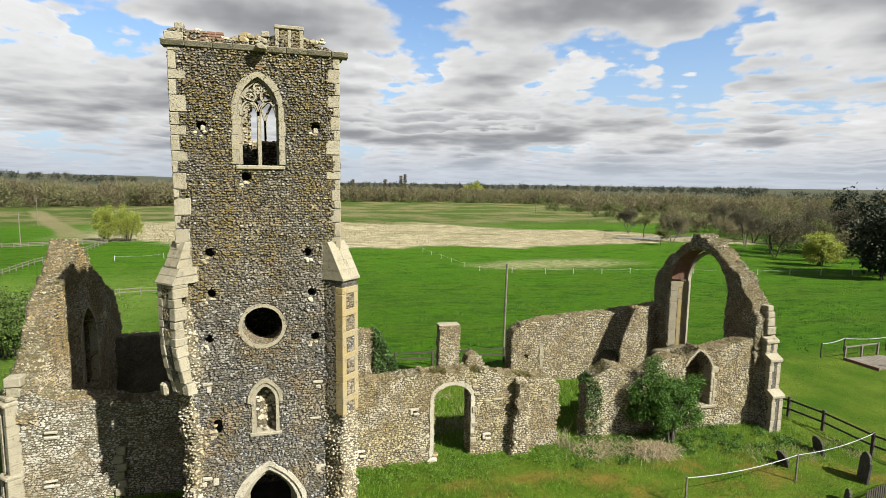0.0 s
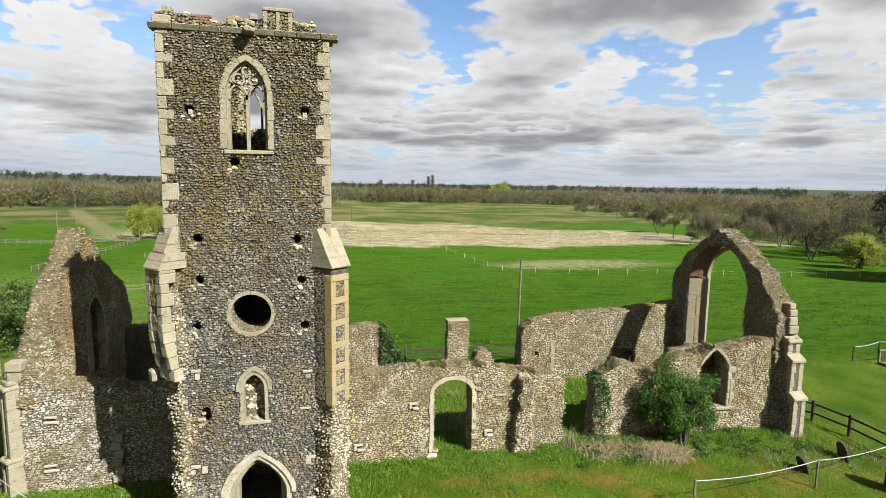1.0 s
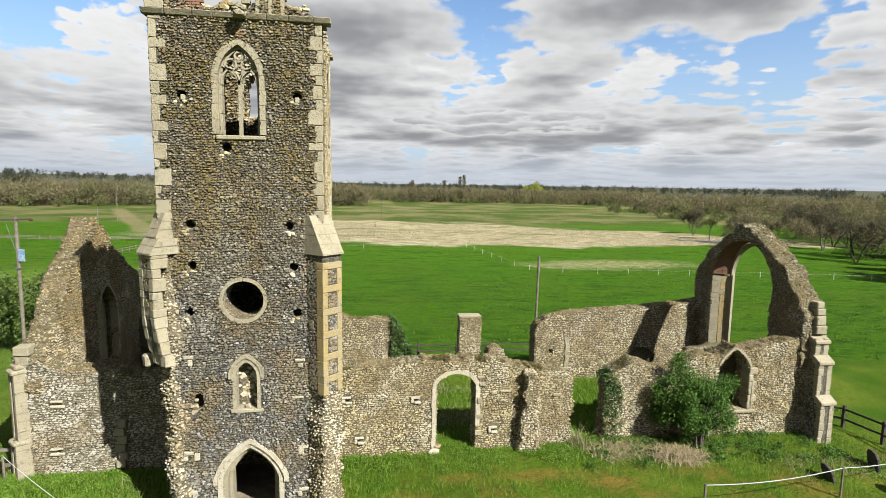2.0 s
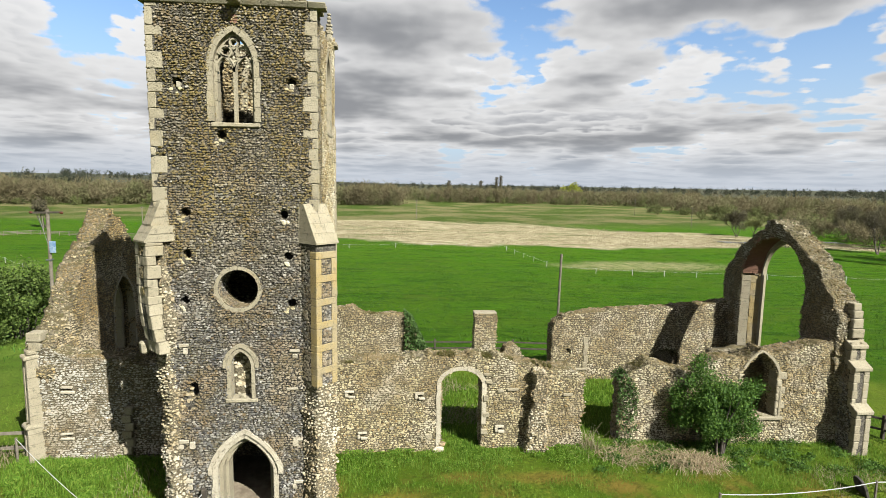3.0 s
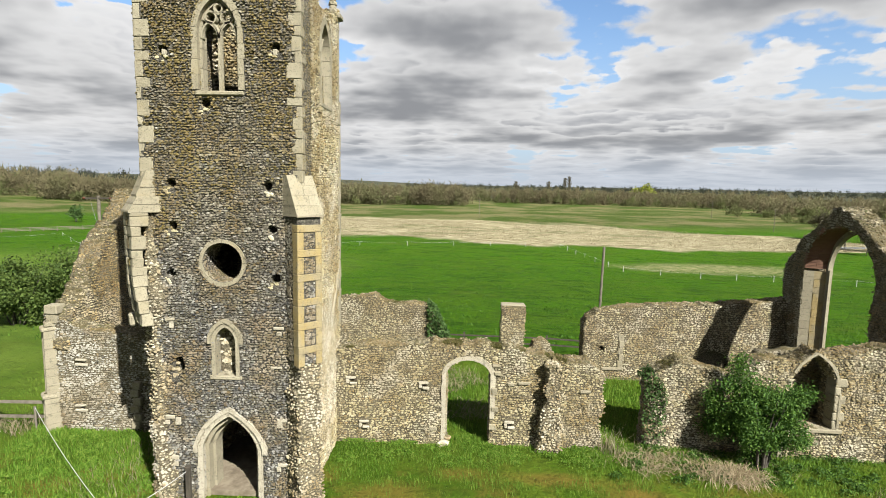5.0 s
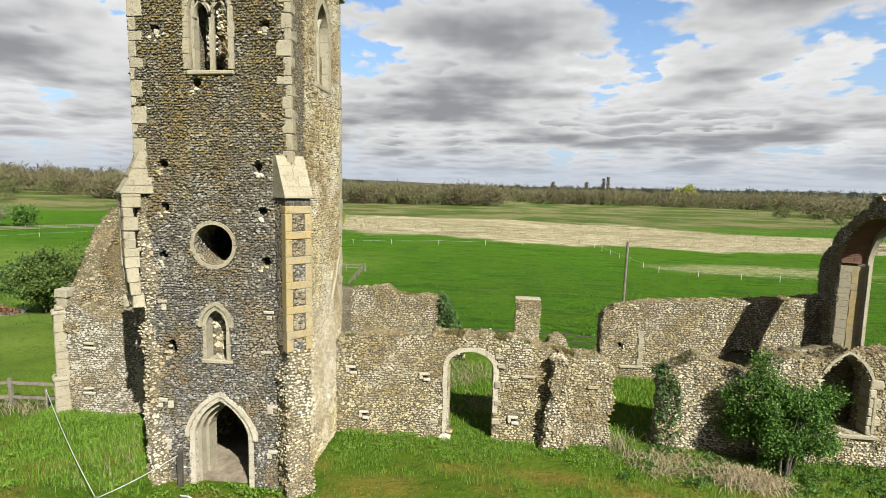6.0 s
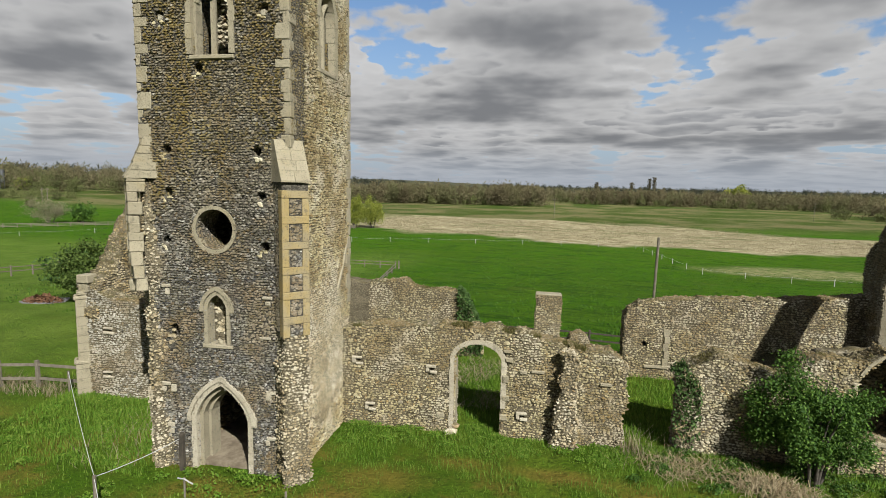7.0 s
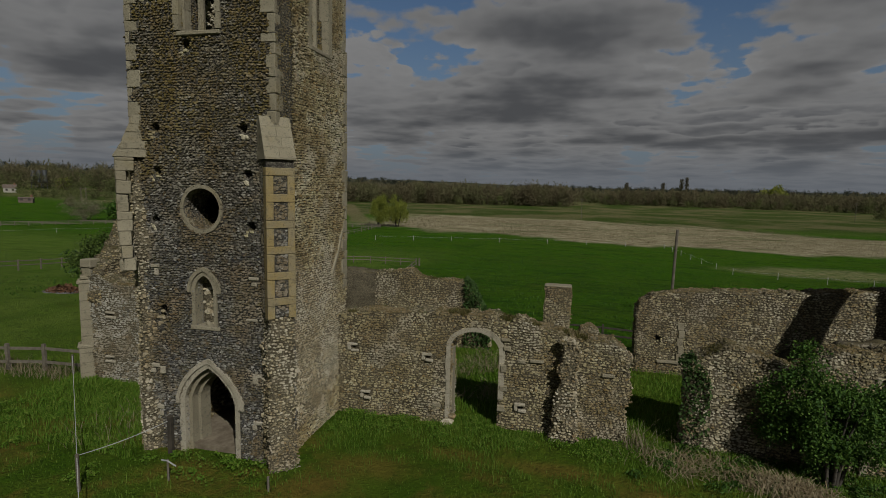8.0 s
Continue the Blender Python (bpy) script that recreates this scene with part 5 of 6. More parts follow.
# pointed opening in the chancel wall, with old masonry standing in the shade behind it
w_back = Wall((0, 6.3, 0), (1, 0, 0), (0, 1, 0), 19.0, 22.4, -1.2, 3.8, 0.35, profile(19.2, 22.2, [(19, 3.45), (20.6, 3.6), (22.4, 3.4)], 0.06, 401, 0.05), 0.1, 0.04, 402)
back = child("recess_wall", w_back.core("recess_wall", M_mortar_buff), chancel_south, "brown rubble wall behind the opening")
child("rubble_face", w_back.flints("rubble_face", M_buff_shaded, "f"), back, "", "stuff")
on_chancel = lambda u, v, w: (u, 4.8 + w, v)
blocks("hood_mould", chancel_south, on_chancel, pointed_path(20.6, 0.82, 2.75, 2.87, 3.84, 0.10), 0.10, -0.05, 0.25, 0.36, M_stone, skip=(0,))
for k in range(6):
    stone(chancel_south, (21.36, 4.74, 0.95 + 0.33 * k), (21.6 + 0.2 * (k % 2), 5.3, 1.27 + 0.33 * k), "jamb_stone", 0.03)
stone(chancel_south, (21.5, 4.72, 1.0), (21.62, 4.85, 2.35), "jamb_shaft", 0.02)
for k in (0, 1, 3):
    stone(chancel_south, (19.5 + 0.1 * (k % 2), 4.74, 1.6 + 0.33 * k), (19.75, 5.2, 1.9 + 0.33 * k), "jamb_stone", 0.03)
stone(chancel_south, (19.85, 4.7, 0.78), (21.75, 5.5, 0.95), "sill", 0.03)
stone(chancel_south, (24.0, 4.74, 3.2), (24.35, 4.95, 3.4))
stone(chancel_south, (19.35, 4.6, -0.2), (19.55, 4.85, 0.4))
for k in range(5):
    stone(chancel_north, (15.42 + 0.06 * (k % 2), 12.33, 0.55 + 0.36 * k), (15.68 + 0.05 * (k % 2), 12.6, 0.9 + 0.36 * k), "jamb_stone", 0.02)
stone(chancel_north, (14.6, 12.3, 0.42), (15.7, 12.55, 0.56))
part("recess_back", box_bm((19.2, 12.62, -0.5), (21.5, 13.1, 2.0)), M_mortar_buff, chancel_north)
# dark plug as in the tower holes, shade in its colour
part("recess_back", box_bm((14.2, 12.75, 1.2), (15.0, 13.0, 2.0)), M_dark, chancel_north)
part("coping", box_bm((9.36, 13.46, 3.42), (10.66, 14.26, 3.5), None, 0.03, 0.02), M_stone, wall_pier)

# ---------------------------------------------------------------- leaves, grass and trees
def cards(c, size, mat, name, upright=0.0, slim=0.55):
    """Small bent leaf-like pieces at the rows of c, turned at random."""
    k = len(c)
    a = rng.normal(size=(k, 3))
    b = rng.normal(size=(k, 3))
    a[:, 2] += upright * np.sign(a[:, 2] + 1e-9)
    a /= np.linalg.norm(a, axis=1)[:, None]
    b -= (a * b).sum(1)[:, None] * a
    b /= np.linalg.norm(b, axis=1)[:, None]
    s = np.broadcast_to(size, (k,))[:, None] * rng.uniform(0.6, 1.4, (k, 1))
    n = np.cross(a, b)
    v = np.stack([c - a * s, c + b * s * slim + n * s * 0.15, c + a * s, c - b * s * slim + n * s * 0.15], 1).reshape(-1, 3)
    i = (np.arange(k) * 4)[:, None]
    return mesh_np(name, v, [np.concatenate([i + [0, 1, 2], i + [0, 2, 3]], 1).reshape(-1, 3)], mat)


def blades(foot, high, wide, lean, mat, name):
    """Grass: a bent two-piece blade at each row of foot."""
    k = len(foot)
    h = np.broadcast_to(high, (k,))[:, None] * rng.uniform(0.5, 1.3, (k, 1))
    ang = rng.uniform(0, 2 * np.pi, k)
    d = np.stack([np.cos(ang), np.sin(ang), 0 * ang], 1)
    side = np.stack([-np.sin(ang), np.cos(ang), 0 * ang], 1) * np.broadcast_to(wide, (k,))[:, None] / 2
    bend = h * lean * rng.uniform(0.2, 1.2, (k, 1))
    up = np.array([0, 0, 1.0])
    mid = foot + up * h * 0.55 + d * bend * 0.35
    tip = foot + up * h + d * bend
    v = np.stack([foot - side - up * 0.03, foot + side - up * 0.03, mid + side * 0.8, mid - side * 0.8, tip], 1).reshape(-1, 3)
    i = (np.arange(k) * 5)[:, None]
    return mesh_np(name, v, [i + [0, 1, 2, 3], i + [3, 2, 4]], mat)


def limbs(start, ahead, length, radius, depth, local, segs, tips, spread=0.75, up=0.15):
    """Tapered branches, listed as (from, to, radius, radius)."""
    p, d = Vector(start), Vector(ahead).normalized()
    steps = 3
    for k in range(steps):
        q = p + d * length / steps
        r0, r1 = radius * (1 - 0.45 * k / steps), radius * (1 - 0.45 * (k + 1) / steps)
        segs.append((p.copy(), q.copy(), r0, r1))
        d = (d + Vector([local.uniform(-0.22, 0.22) for _ in range(3)]) + Vector((0, 0, up * 0.3))).normalized()
        p = q
        if depth > 0 and k > 0:
            side = (d + Vector([local.uniform(-1, 1) for _ in range(3)]) * spread + Vector((0, 0, up))).normalized()
            limbs(p, side, length * local.uniform(0.5, 0.75), r1 * 0.6, depth - 1, local, segs, tips, spread, up)
    if depth == 0:
        tips.append(p.copy())
    else:
        for _ in range(2):
            side = (d + Vector([local.uniform(-1, 1) for _ in range(3)]) * spread + Vector((0, 0, up))).normalized()
            limbs(p, side, length * local.uniform(0.55, 0.8), radius * 0.5, depth - 1, local, segs, tips, spread, up)


def limb_mesh(name, segs, mat, sides=5):
    v, f = [], []
    for p, q, r0, r1 in segs:
        d = (q - p).normalized()
        a = d.orthogonal().normalized()
        b = d.cross(a)
        base = len(v)
        for c, r in ((p, r0), (q, r1)):
            for k in range(sides):
                t = 2 * math.pi * k / sides
                v.append(c + (a * math.cos(t) + b * math.sin(t)) * r)
        f += [(base + k, base + (k + 1) % sides, base + sides + (k + 1) % sides, base + sides + k) for k in range(sides)]
    return mesh_np(name, np.array([tuple(c) for c in v]), [np.array(f)], mat, True)


def tree(name, label, x, y, h, spread, leaf, per_tip, leaf_size, seed, category="tree", stems=1, depth=3, group="", fuzz=0.35, droop=0.0, clear=0.25):
    """A tree with a tapered trunk, limbs and a crown of small leaf pieces round the twigs."""
    local = random.Random(seed)
    z = float(height(x, y)) - 0.1
    t = thing(name, label, category, group, at=(x, y, z))
    segs, tips = [], []
    for k in range(stems):
        a = local.uniform(0, 6.28)
        out = 0.0 if stems == 1 else 0.45
        limbs((0.15 * math.cos(a) * (stems > 1), 0.15 * math.sin(a) * (stems > 1), 0), (out * math.cos(a), out * math.sin(a), 1), h * (clear + 0.18), 0.028 * h / (1 if stems == 1 else 1.6), depth, local, segs, tips, spread, 0.22)
    top = max(p.z for p in tips)
    k = h / top
    segs = [(p * k, q * k, a, b) for p, q, a, b in segs]
    child("trunk", limb_mesh("trunk", segs, M_bark, 3), t)
    pts = np.array([tuple(p * k) for p in tips])
    c = np.repeat(pts, per_tip, 0)
    c = c + rng.normal(0, fuzz * leaf_size * 3, c.shape)
    if droop:
        c[:, 2] -= np.abs(rng.normal(0, droop, len(c)))
        c[:, 2] = np.maximum(c[:, 2], 0.4)
    child("crown", cards(c, leaf_size, leaf, "crown", 1.2 if droop else 0.4, 0.3 if droop else 0.5), t)
    return t


def bush(name, label, x, y, h, r, leaf, count, size, seed, category="bush", group="", stems=9, flat=1.0, base=None):
    """A shrub: many thin stems from the ground and a dense uneven cover of leaves."""
    local = random.Random(seed)
    z = float(height(x, y)) if base is None else base
    t = thing(name, label, category, group, at=(x, y, z))
    segs = []
    for k in range(stems):
        a, o = local.uniform(0, 6.28), local.uniform(0.1, 0.85) * r
        p = Vector((0.12 * r * math.cos(a), 0.12 * r * math.sin(a), -0.1))
        q = Vector((o * math.cos(a) * 0.5, o * math.sin(a) * 0.5 * flat, 0.45 * h))
        e = Vector((o * math.cos(a), o * math.sin(a) * flat, h * local.uniform(0.7, 0.95)))
        segs += [(p, q, 0.03 * h ** 0.5, 0.02 * h ** 0.5), (q, e, 0.02 * h ** 0.5, 0.006)]
    child("stem", limb_mesh("stem", segs, M_bark), t)
    clumps = max(18, int(34 * min(r, 4)))
    cc = rng.normal(size=(clumps, 3))
    cc /= np.linalg.norm(cc, axis=1)[:, None]
    cc *= rng.uniform(0.35, 1.0, (clumps, 1)) * (1 + 0.42 * vnoise(cc * 1.7 + seed, seed))[:, None]
    pick = cc[rng.integers(0, clumps, count)] + rng.normal(0, 0.11, (count, 3))
    pos = pick * [r, r * flat, 0.48 * h] + [0, 0, 0.54 * h]
    pos[:, 2] = np.maximum(pos[:, 2], 0.08 * h * rng.random(count))
    child("crown", cards(pos, size, leaf, "crown", 0.0, 0.6), t)
    return t


def belt(a0, a1, d0, d1, count, h0, h1):
    a = np.radians(rng.uniform(a0, a1, count))
    d = rng.uniform(d0, d1, count)
    x, y = 5 + d * np.sin(a), -16 + d * np.cos(a)
    h = rng.uniform(h0, h1, count)
    return np.stack([x, y, height(x, y) - 0.5, h, h * rng.uniform(0.36, 0.52, count)], 1)


def wood(name, label, trees, each, size, mat, clumps=9):
    """A far wood as one mesh: fine upswept sprays fanning out of each crown."""
    out_c, out_d = [], []
    for x, y, z, h, r in trees:
        mid = rng.normal(size=(clumps, 3))
        mid /= np.linalg.norm(mid, axis=1)[:, None]
        mid *= rng.uniform(0.35, 0.8, (clumps, 1))
        q = mid[rng.integers(0, clumps, each)] + rng.normal(0, 0.2, (each, 3))
        low = rng.random(each) < 0.22
        q[low] = rng.normal(0, 0.5, (low.sum(), 3)) + [0, 0, -0.75]
        out_c.append(np.array([x, y, z + 0.50 * h]) + q * [r, r, 0.46 * h])
        out_d.append(q * [0.7, 0.7, 0.5] + [0, 0, 0.45] + rng.normal(0, 0.5, (each, 3)))
    c, ahead = np.concatenate(out_c), np.concatenate(out_d)
    ahead /= np.linalg.norm(ahead, axis=1)[:, None]
    side = np.cross(ahead, rng.normal(size=ahead.shape))
    side /= np.linalg.norm(side, axis=1)[:, None]
    k = len(c)
    sz = size * rng.uniform(0.6, 1.4, (k, 1))
    v = np.stack([c - ahead * sz * 0.5 - side * sz * 0.19, c - ahead * sz * 0.4 + side * sz * 0.19, c + ahead * sz], 1).reshape(-1, 3)
    ob = new(name, mesh_np(name, v, [np.arange(3 * k).reshape(-1, 3)], mat))
    tagged(ob, label, "trees", kind="stuff")


wood("bare_woodland", "distant bare brown woodland in early spring", np.concatenate([belt(-66, -36, 440, 600, 200, 16, 22), belt(-38, 1, 395, 470, 460, 14, 19), belt(-2, 30, 520, 640, 330, 13, 18), belt(28, 66, 400, 540, 380, 11, 16)]), 230, 1.4, M_crown_brown)
wood("mixed_woodland", "olive and green trees mixed into the far woods", np.concatenate([belt(-64, -36, 420, 560, 90, 9, 16), belt(-36, 0, 388, 420, 60, 4, 9), belt(0, 30, 505, 600, 90, 4, 12), belt(26, 66, 370, 450, 130, 4, 10)]), 190, 1.05, M_crown_olive)
wood("dark_ridge_wood", "dark wooded ridge on the far skyline", np.concatenate([belt(-66, -28, 640, 800, 260, 14, 20), belt(-30, -14, 1200, 1400, 90, 14, 19), belt(-6, 46, 1150, 1500, 380, 14, 20), belt(44, 66, 480, 700, 150, 13, 18)]), 90, 2.4, M_crown_dark)
wood("river_trees", "bare and budding trees massed along the river", np.concatenate([belt(37, 48, 215, 330, 60, 7, 11), belt(46, 60, 170, 300, 80, 9, 14)]), 420, 0.7, M_crown_brown)
wood("hedge_line", "low dark hedges dividing the far fields", np.concatenate([belt(-66, -44, 352, 372, 90, 4, 8), belt(30, 50, 330, 345, 60, 3, 6)]), 150, 0.7, M_crown_olive)

# standing trees of the middle distance
for x, y, h, sd in ((-49.5, 151.0, 9.6, 1), (-44.0, 152.0, 9.0, 2)):
    bush("willow_tree", "yellow-green budding willow with a rounded crown", x, y, h, 3.6, M_willow, 6000, 0.17, sd, "tree", "willows by the meadow fence", stems=12)
bush("weeping_willow", "bright green weeping willow with hanging twigs", 119, 80, 8.2, 4.2, M_willow, 8000, 0.2, 5, "tree", stems=10)
BARE = ((129, 170, 10, 11, 0.7), (123, 152, 8, 12, 0.8), (121, 134, 9, 13, 0.8), (137, 120, 13, 14, 0.8), (131, 105, 14, 15, 0.9), (124, 97, 12, 16, 0.9), (140, 96, 15, 17, 0.8), (127, 88, 11, 18, 0.9), (136, 82, 13, 19, 0.8), (150, 130, 13, 20, 0.8), (158, 108, 15, 21, 0.8), (150, 84, 16, 22, 0.7), (165, 160, 12, 23, 0.7), (112, 128, 5, 24, 0.9))
for x, y, h, sd, sp in BARE:
    tree("bare_tree", "leafless tree with spreading grey branches", x, y, h, sp, M_spring if sd % 3 == 0 else M_wood_far, 7, 0.17, sd, group="bare trees by the river", stems=1 + sd % 3, depth=4, fuzz=0.8, clear=0.1)
for x, y, h, r, sd in ((107, 57, 13, 5.5, 31), (116, 62, 15, 6, 32), (124, 58, 14, 6, 34), (150, 96, 17, 6, 33)):
    bush("dark_evergreen", "dense dark evergreen tree", x, y, h, r, M_pine, 9000, 0.34, sd, "tree", "dark evergreens", stems=5)
tree("bare_tree", "small bare tree with upright red-brown twigs", -108, 168, 9.5, 0.35, M_wood_far, 10, 0.3, 41, stems=4, clear=0.1)
bush("dark_bush", "small rounded dark green bush", -126, 166, 5.5, 2.3, M_ivy, 900, 0.3, 42)
bush("blossom_bush", "pale blossoming thorn bush, bare at the edges", -140, 128, 7.5, 6.5, M_blossom, 5200, 0.15, 43)
bush("green_bush", "rounded green thorn bush in new leaf", -132, 131, 6.5, 4.0, M_bush, 1500, 0.3, 44)
for x, y, h, r, sd in ((225, 640, 20, 9, 45), (214, 648, 17, 7, 46)):
    bush("green_tree", "fresh green domed tree at the field edge", x, y, h, r, M_willow, 2400, 1.0, sd, "tree", "green trees at the field edge")
for x, y, h, sd in ((137, 690, 27, 51), (143, 692, 29, 52), (116, 688, 22, 53), (74, 690, 22, 54)):
    z = float(height(x, y))
    t = thing("poplar_tree", "tall narrow bare poplar", "tree", "poplars on the skyline", at=(x, y, z))
    child("trunk", limb_mesh("trunk", [(Vector((0, 0, 0)), Vector((0, 0, h)), 0.5, 0.1)], M_bark), t)
    pts = rng.normal(size=(420, 3)) * [1.2, 1.2, 1.0]
    pts[:, 2] = rng.uniform(0.3, 1.0, 420) * h
    child("crown", cards(pts, 0.9, M_wood_far, "crown", 2.0, 0.35), t)

# bushes by the church
for x, y, h, r, sd in ((-20.0, 29.5, 4.6, 3.4, 61), (-22.5, 25.0, 5.2, 3.8, 62), (-24.6, 21.4, 4.6, 3.2, 63)):
    bush("hawthorn_bush", "large spreading hawthorn in fresh leaf", x, y, h, r, M_thorn, 12000, 0.10, sd, group="hawthorns behind the church")
bush("thorn_bush", "low dark thorn bush in rough grass", -36, 32, 3.2, 3.8, M_ivy, 3600, 0.16, 64)
elder = bush("elder_bush", "bushy elder in full green leaf against a wall", 18.2, 3.75, 3.75, 1.75, M_bush, 30000, 0.045, 65, flat=0.62, stems=14)

# ivy
def drape(u0, u1, tops, y0, y1, count):
    """Leaf points over a sloping wall end."""
    u = rng.uniform(u0, u1, count)
    z = np.interp(u, *zip(*tops)) * rng.uniform(0.0, 1.03, count) ** 0.6
    front = rng.random(count) < 0.6
    y = np.where(front, y0 - rng.uniform(0.02, 0.16, count), rng.uniform(y0, y1, count))
    z = np.where(front, z, np.interp(u, *zip(*tops)) + rng.uniform(0, 0.15, count))
    return np.stack([u, y, z], 1)


t = thing("ivy", "dark green ivy over a broken wall end", "ivy", "ivy on the ruins")
child("leaf_cover", cards(drape(5.35, 6.75, [(5.3, 3.5), (5.8, 3.1), (6.7, 1.2)], 13.25, 14.2, 1800), 0.075, M_ivy, "leaf_cover", 0.0, 0.7), t)
t = thing("ivy", "ivy hanging down a rounded wall stump", "ivy", "ivy on the ruins")
child("leaf_cover", cards(drape(14.2, 15.1, [(14.2, 2.6), (14.6, 2.9), (15.1, 2.3)], 4.75, 5.6, 1000), 0.055, M_ivy, "leaf_cover", 0.0, 0.7), t)

# ---------------------------------------------------------------- grass
def keep_out(x, y):
    """True where masonry stands."""
    inside = (x > -2.5) & (x < 2.6) & (y > 0.1) & (y < 5.0)
    inside |= (y > 4.3) & (y < 5.25) & (x > -9) & (x < 12.5) & ~((x > 6.7) & (x < 8.3))
    inside |= (y > 4.8) & (y < 5.75) & (x > 14.4) & (x < 25)
    return inside


def lawn(name, label, x0, x1, y0, y1, count, high, wide, mat=None, lean=0.7, clump=0.0, hug=1.0):
    x, y = rng.uniform(x0, x1, count), y1 - (y1 - y0) * rng.random(count) ** hug
    if clump:
        ok = n2(x, y, 0.9, 14) + 0.5 * n2(x, y, 2.7, 15) > clump
        x, y = x[ok], y[ok]
    ok = ~keep_out(x, y)
    for sx, sy, rx, ry in SCORCHED:
        ok &= np.hypot((x - sx) / rx, (y - sy) / ry) > 1.1 + 0.5 * n2(x, y, 1.7, 16) - 1.3 * rng.random(len(x))
    x, y = x[ok], y[ok]
    near = np.exp(-np.hypot(x - 5, y) / 60)
    z = height(x, y) + 0.05 * n2(x, y, 0.8, 4) * near + 0.10 * n2(x, y, 0.23, 5) * near
    ob = new(name, blades(np.stack([x, y, z], 1), high, wide, lean, mat or M_grass, name))
    tagged(ob, label, "grass", kind="stuff")


lawn("short_grass", "short mown grass round the church", -14, 30, -7, 14, 46000, 0.075, 0.013)
lawn("rough_grass", "taller rough grass in clumps", -14, 30, -6, 16, 42000, 0.15, 0.016, clump=0.25)
lawn("wall_foot_grass", "lush grass and nettles along the wall foot", 2.6, 26, 1.2, 4.75, 30000, 0.15, 0.015, clump=-0.1, hug=2.0)
lawn("wall_foot_grass", "lush grass and weeds in front of the low wall", -9.5, -2.0, -0.8, 4.4, 15000, 0.18, 0.017, clump=0.0, hug=1.7)
lawn("nave_grass", "long grass inside the roofless nave", 3.0, 24, 5.3, 13.2, 19000, 0.22, 0.02)
lawn("field_tufts", "tufts over the grazed field, darkened as their small shadows", -40, 75, 16, 95, 80000, 0.17, 0.06, M_tuft_shade, clump=0.2)
lawn("dry_stalks", "bleached dead stalks at the gap in the wall", 12.2, 15.4, 2.9, 5.2, 120, 0.34, 0.012, M_dry, 2.4)
lawn("dry_stalks", "flattened straw-coloured dead grass", 13.6, 19.3, 2.4, 4.6, 200, 0.3, 0.011, M_dry, 3.4, hug=1.2)
lawn("dry_stalks", "pale dead grass tussocks in the nave", 5.5, 9.5, 6.5, 12.8, 2000, 0.24, 0.022, M_dry, 3.0, 0.1)
lawn("dry_stalks", "bleached grass among the graves", 21, 27, 0.6, 2.6, 900, 0.25, 0.012, M_dry, 1.5, 0.2)
lawn("dry_stalks", "dead stalks by the boundary fence", -15, -9.5, 3.6, 5.0, 700, 0.36, 0.02, M_dry, 1.4)
lawn("dry_stalks", "sparse dead stalks in the shade of the tower", -5.2, -2.4, -1.2, 3.6, 260, 0.34, 0.014, M_dry, 1.6, 0.05)


def bramble(name, label, cx, cy, rx, ry, tall, count, mat):
    """A collapsed heap of dead stems: thin arching ribbons lying over one another on a low mound."""
    a, q = rng.uniform(0, 2 * np.pi, count), np.sqrt(rng.random(count))
    x, y = cx + rx * q * np.cos(a), cy + ry * q * np.sin(a)
    foot = np.stack([x, y, height(x, y) + tall * (1 - q * q) * rng.uniform(0.2, 1.0, count)], 1)
    turn = rng.uniform(0, 2 * np.pi, count)
    ahead = np.stack([np.cos(turn), np.sin(turn), rng.normal(0, 0.15, count)], 1) * rng.uniform(0.3, 0.9, (count, 1))
    side = np.stack([-np.sin(turn), np.cos(turn), 0 * turn], 1) * 0.010
    rise = np.array([0, 0, 1.0]) * rng.uniform(0.02, 0.22, (count, 1))
    mid, tip = foot + ahead * 0.5 + rise, foot + ahead - rise * 0.4
    v = np.stack([foot - side, foot + side, mid + side, mid - side, tip], 1).reshape(-1, 3)
    i = (np.arange(count) * 5)[:, None]
    ob = new(name, mesh_np(name, v, [i + [0, 1, 2, 3], i + [3, 2, 4]], mat))
    tagged(ob, label, "dead stems", kind="stuff")


bramble("dead_bramble", "collapsed heap of tan dead bramble stems", 16.7, 2.95, 1.25, 0.6, 0.26, 1000, M_straw)
bramble("dead_bramble", "thin scatter of bleached dead stems", 14.4, 3.6, 1.7, 0.8, 0.12, 380, M_straw)
lawn("dead_reeds", "upright pale dead stalks at the wall end", 12.45, 13.2, 3.8, 4.5, 110, 0.75, 0.016, M_dry, 0.8)


def weeds(name, label, x0, x1, y0, y1, patches, each, high, size, mat, hug=1.0):
    """Leafy weeds in uneven patches."""
    cx, cy = rng.uniform(x0, x1, patches), y1 - (y1 - y0) * rng.random(patches) ** hug
    cr = rng.uniform(0.15, 0.5, patches)
    k = rng.integers(0, patches, patches * each)
    x, y = cx[k] + rng.normal(0, 0.5, len(k)) * cr[k], cy[k] + rng.normal(0, 0.4, len(k)) * cr[k]
    ok = ~keep_out(x, y)
    x, y, k = x[ok], y[ok], k[ok]
    r = np.hypot(x - cx[k], y - cy[k]) / cr[k]
    z = height(x, y) + high * np.clip(1.1 - 0.6 * r, 0.1, 1) * rng.uniform(0.3, 1.1, len(x)) + 0.04
    ob = new(name, cards(np.stack([x, y, z], 1), size, mat, name, 0.0, 0.6))
    tagged(ob, label, "weeds", kind="stuff")


weeds("nettle_patch", "green nettles and docks in rough patches", -9.5, -2.2, -2.5, 4.3, 90, 110, 0.16, 0.036, M_grass, 1.3)
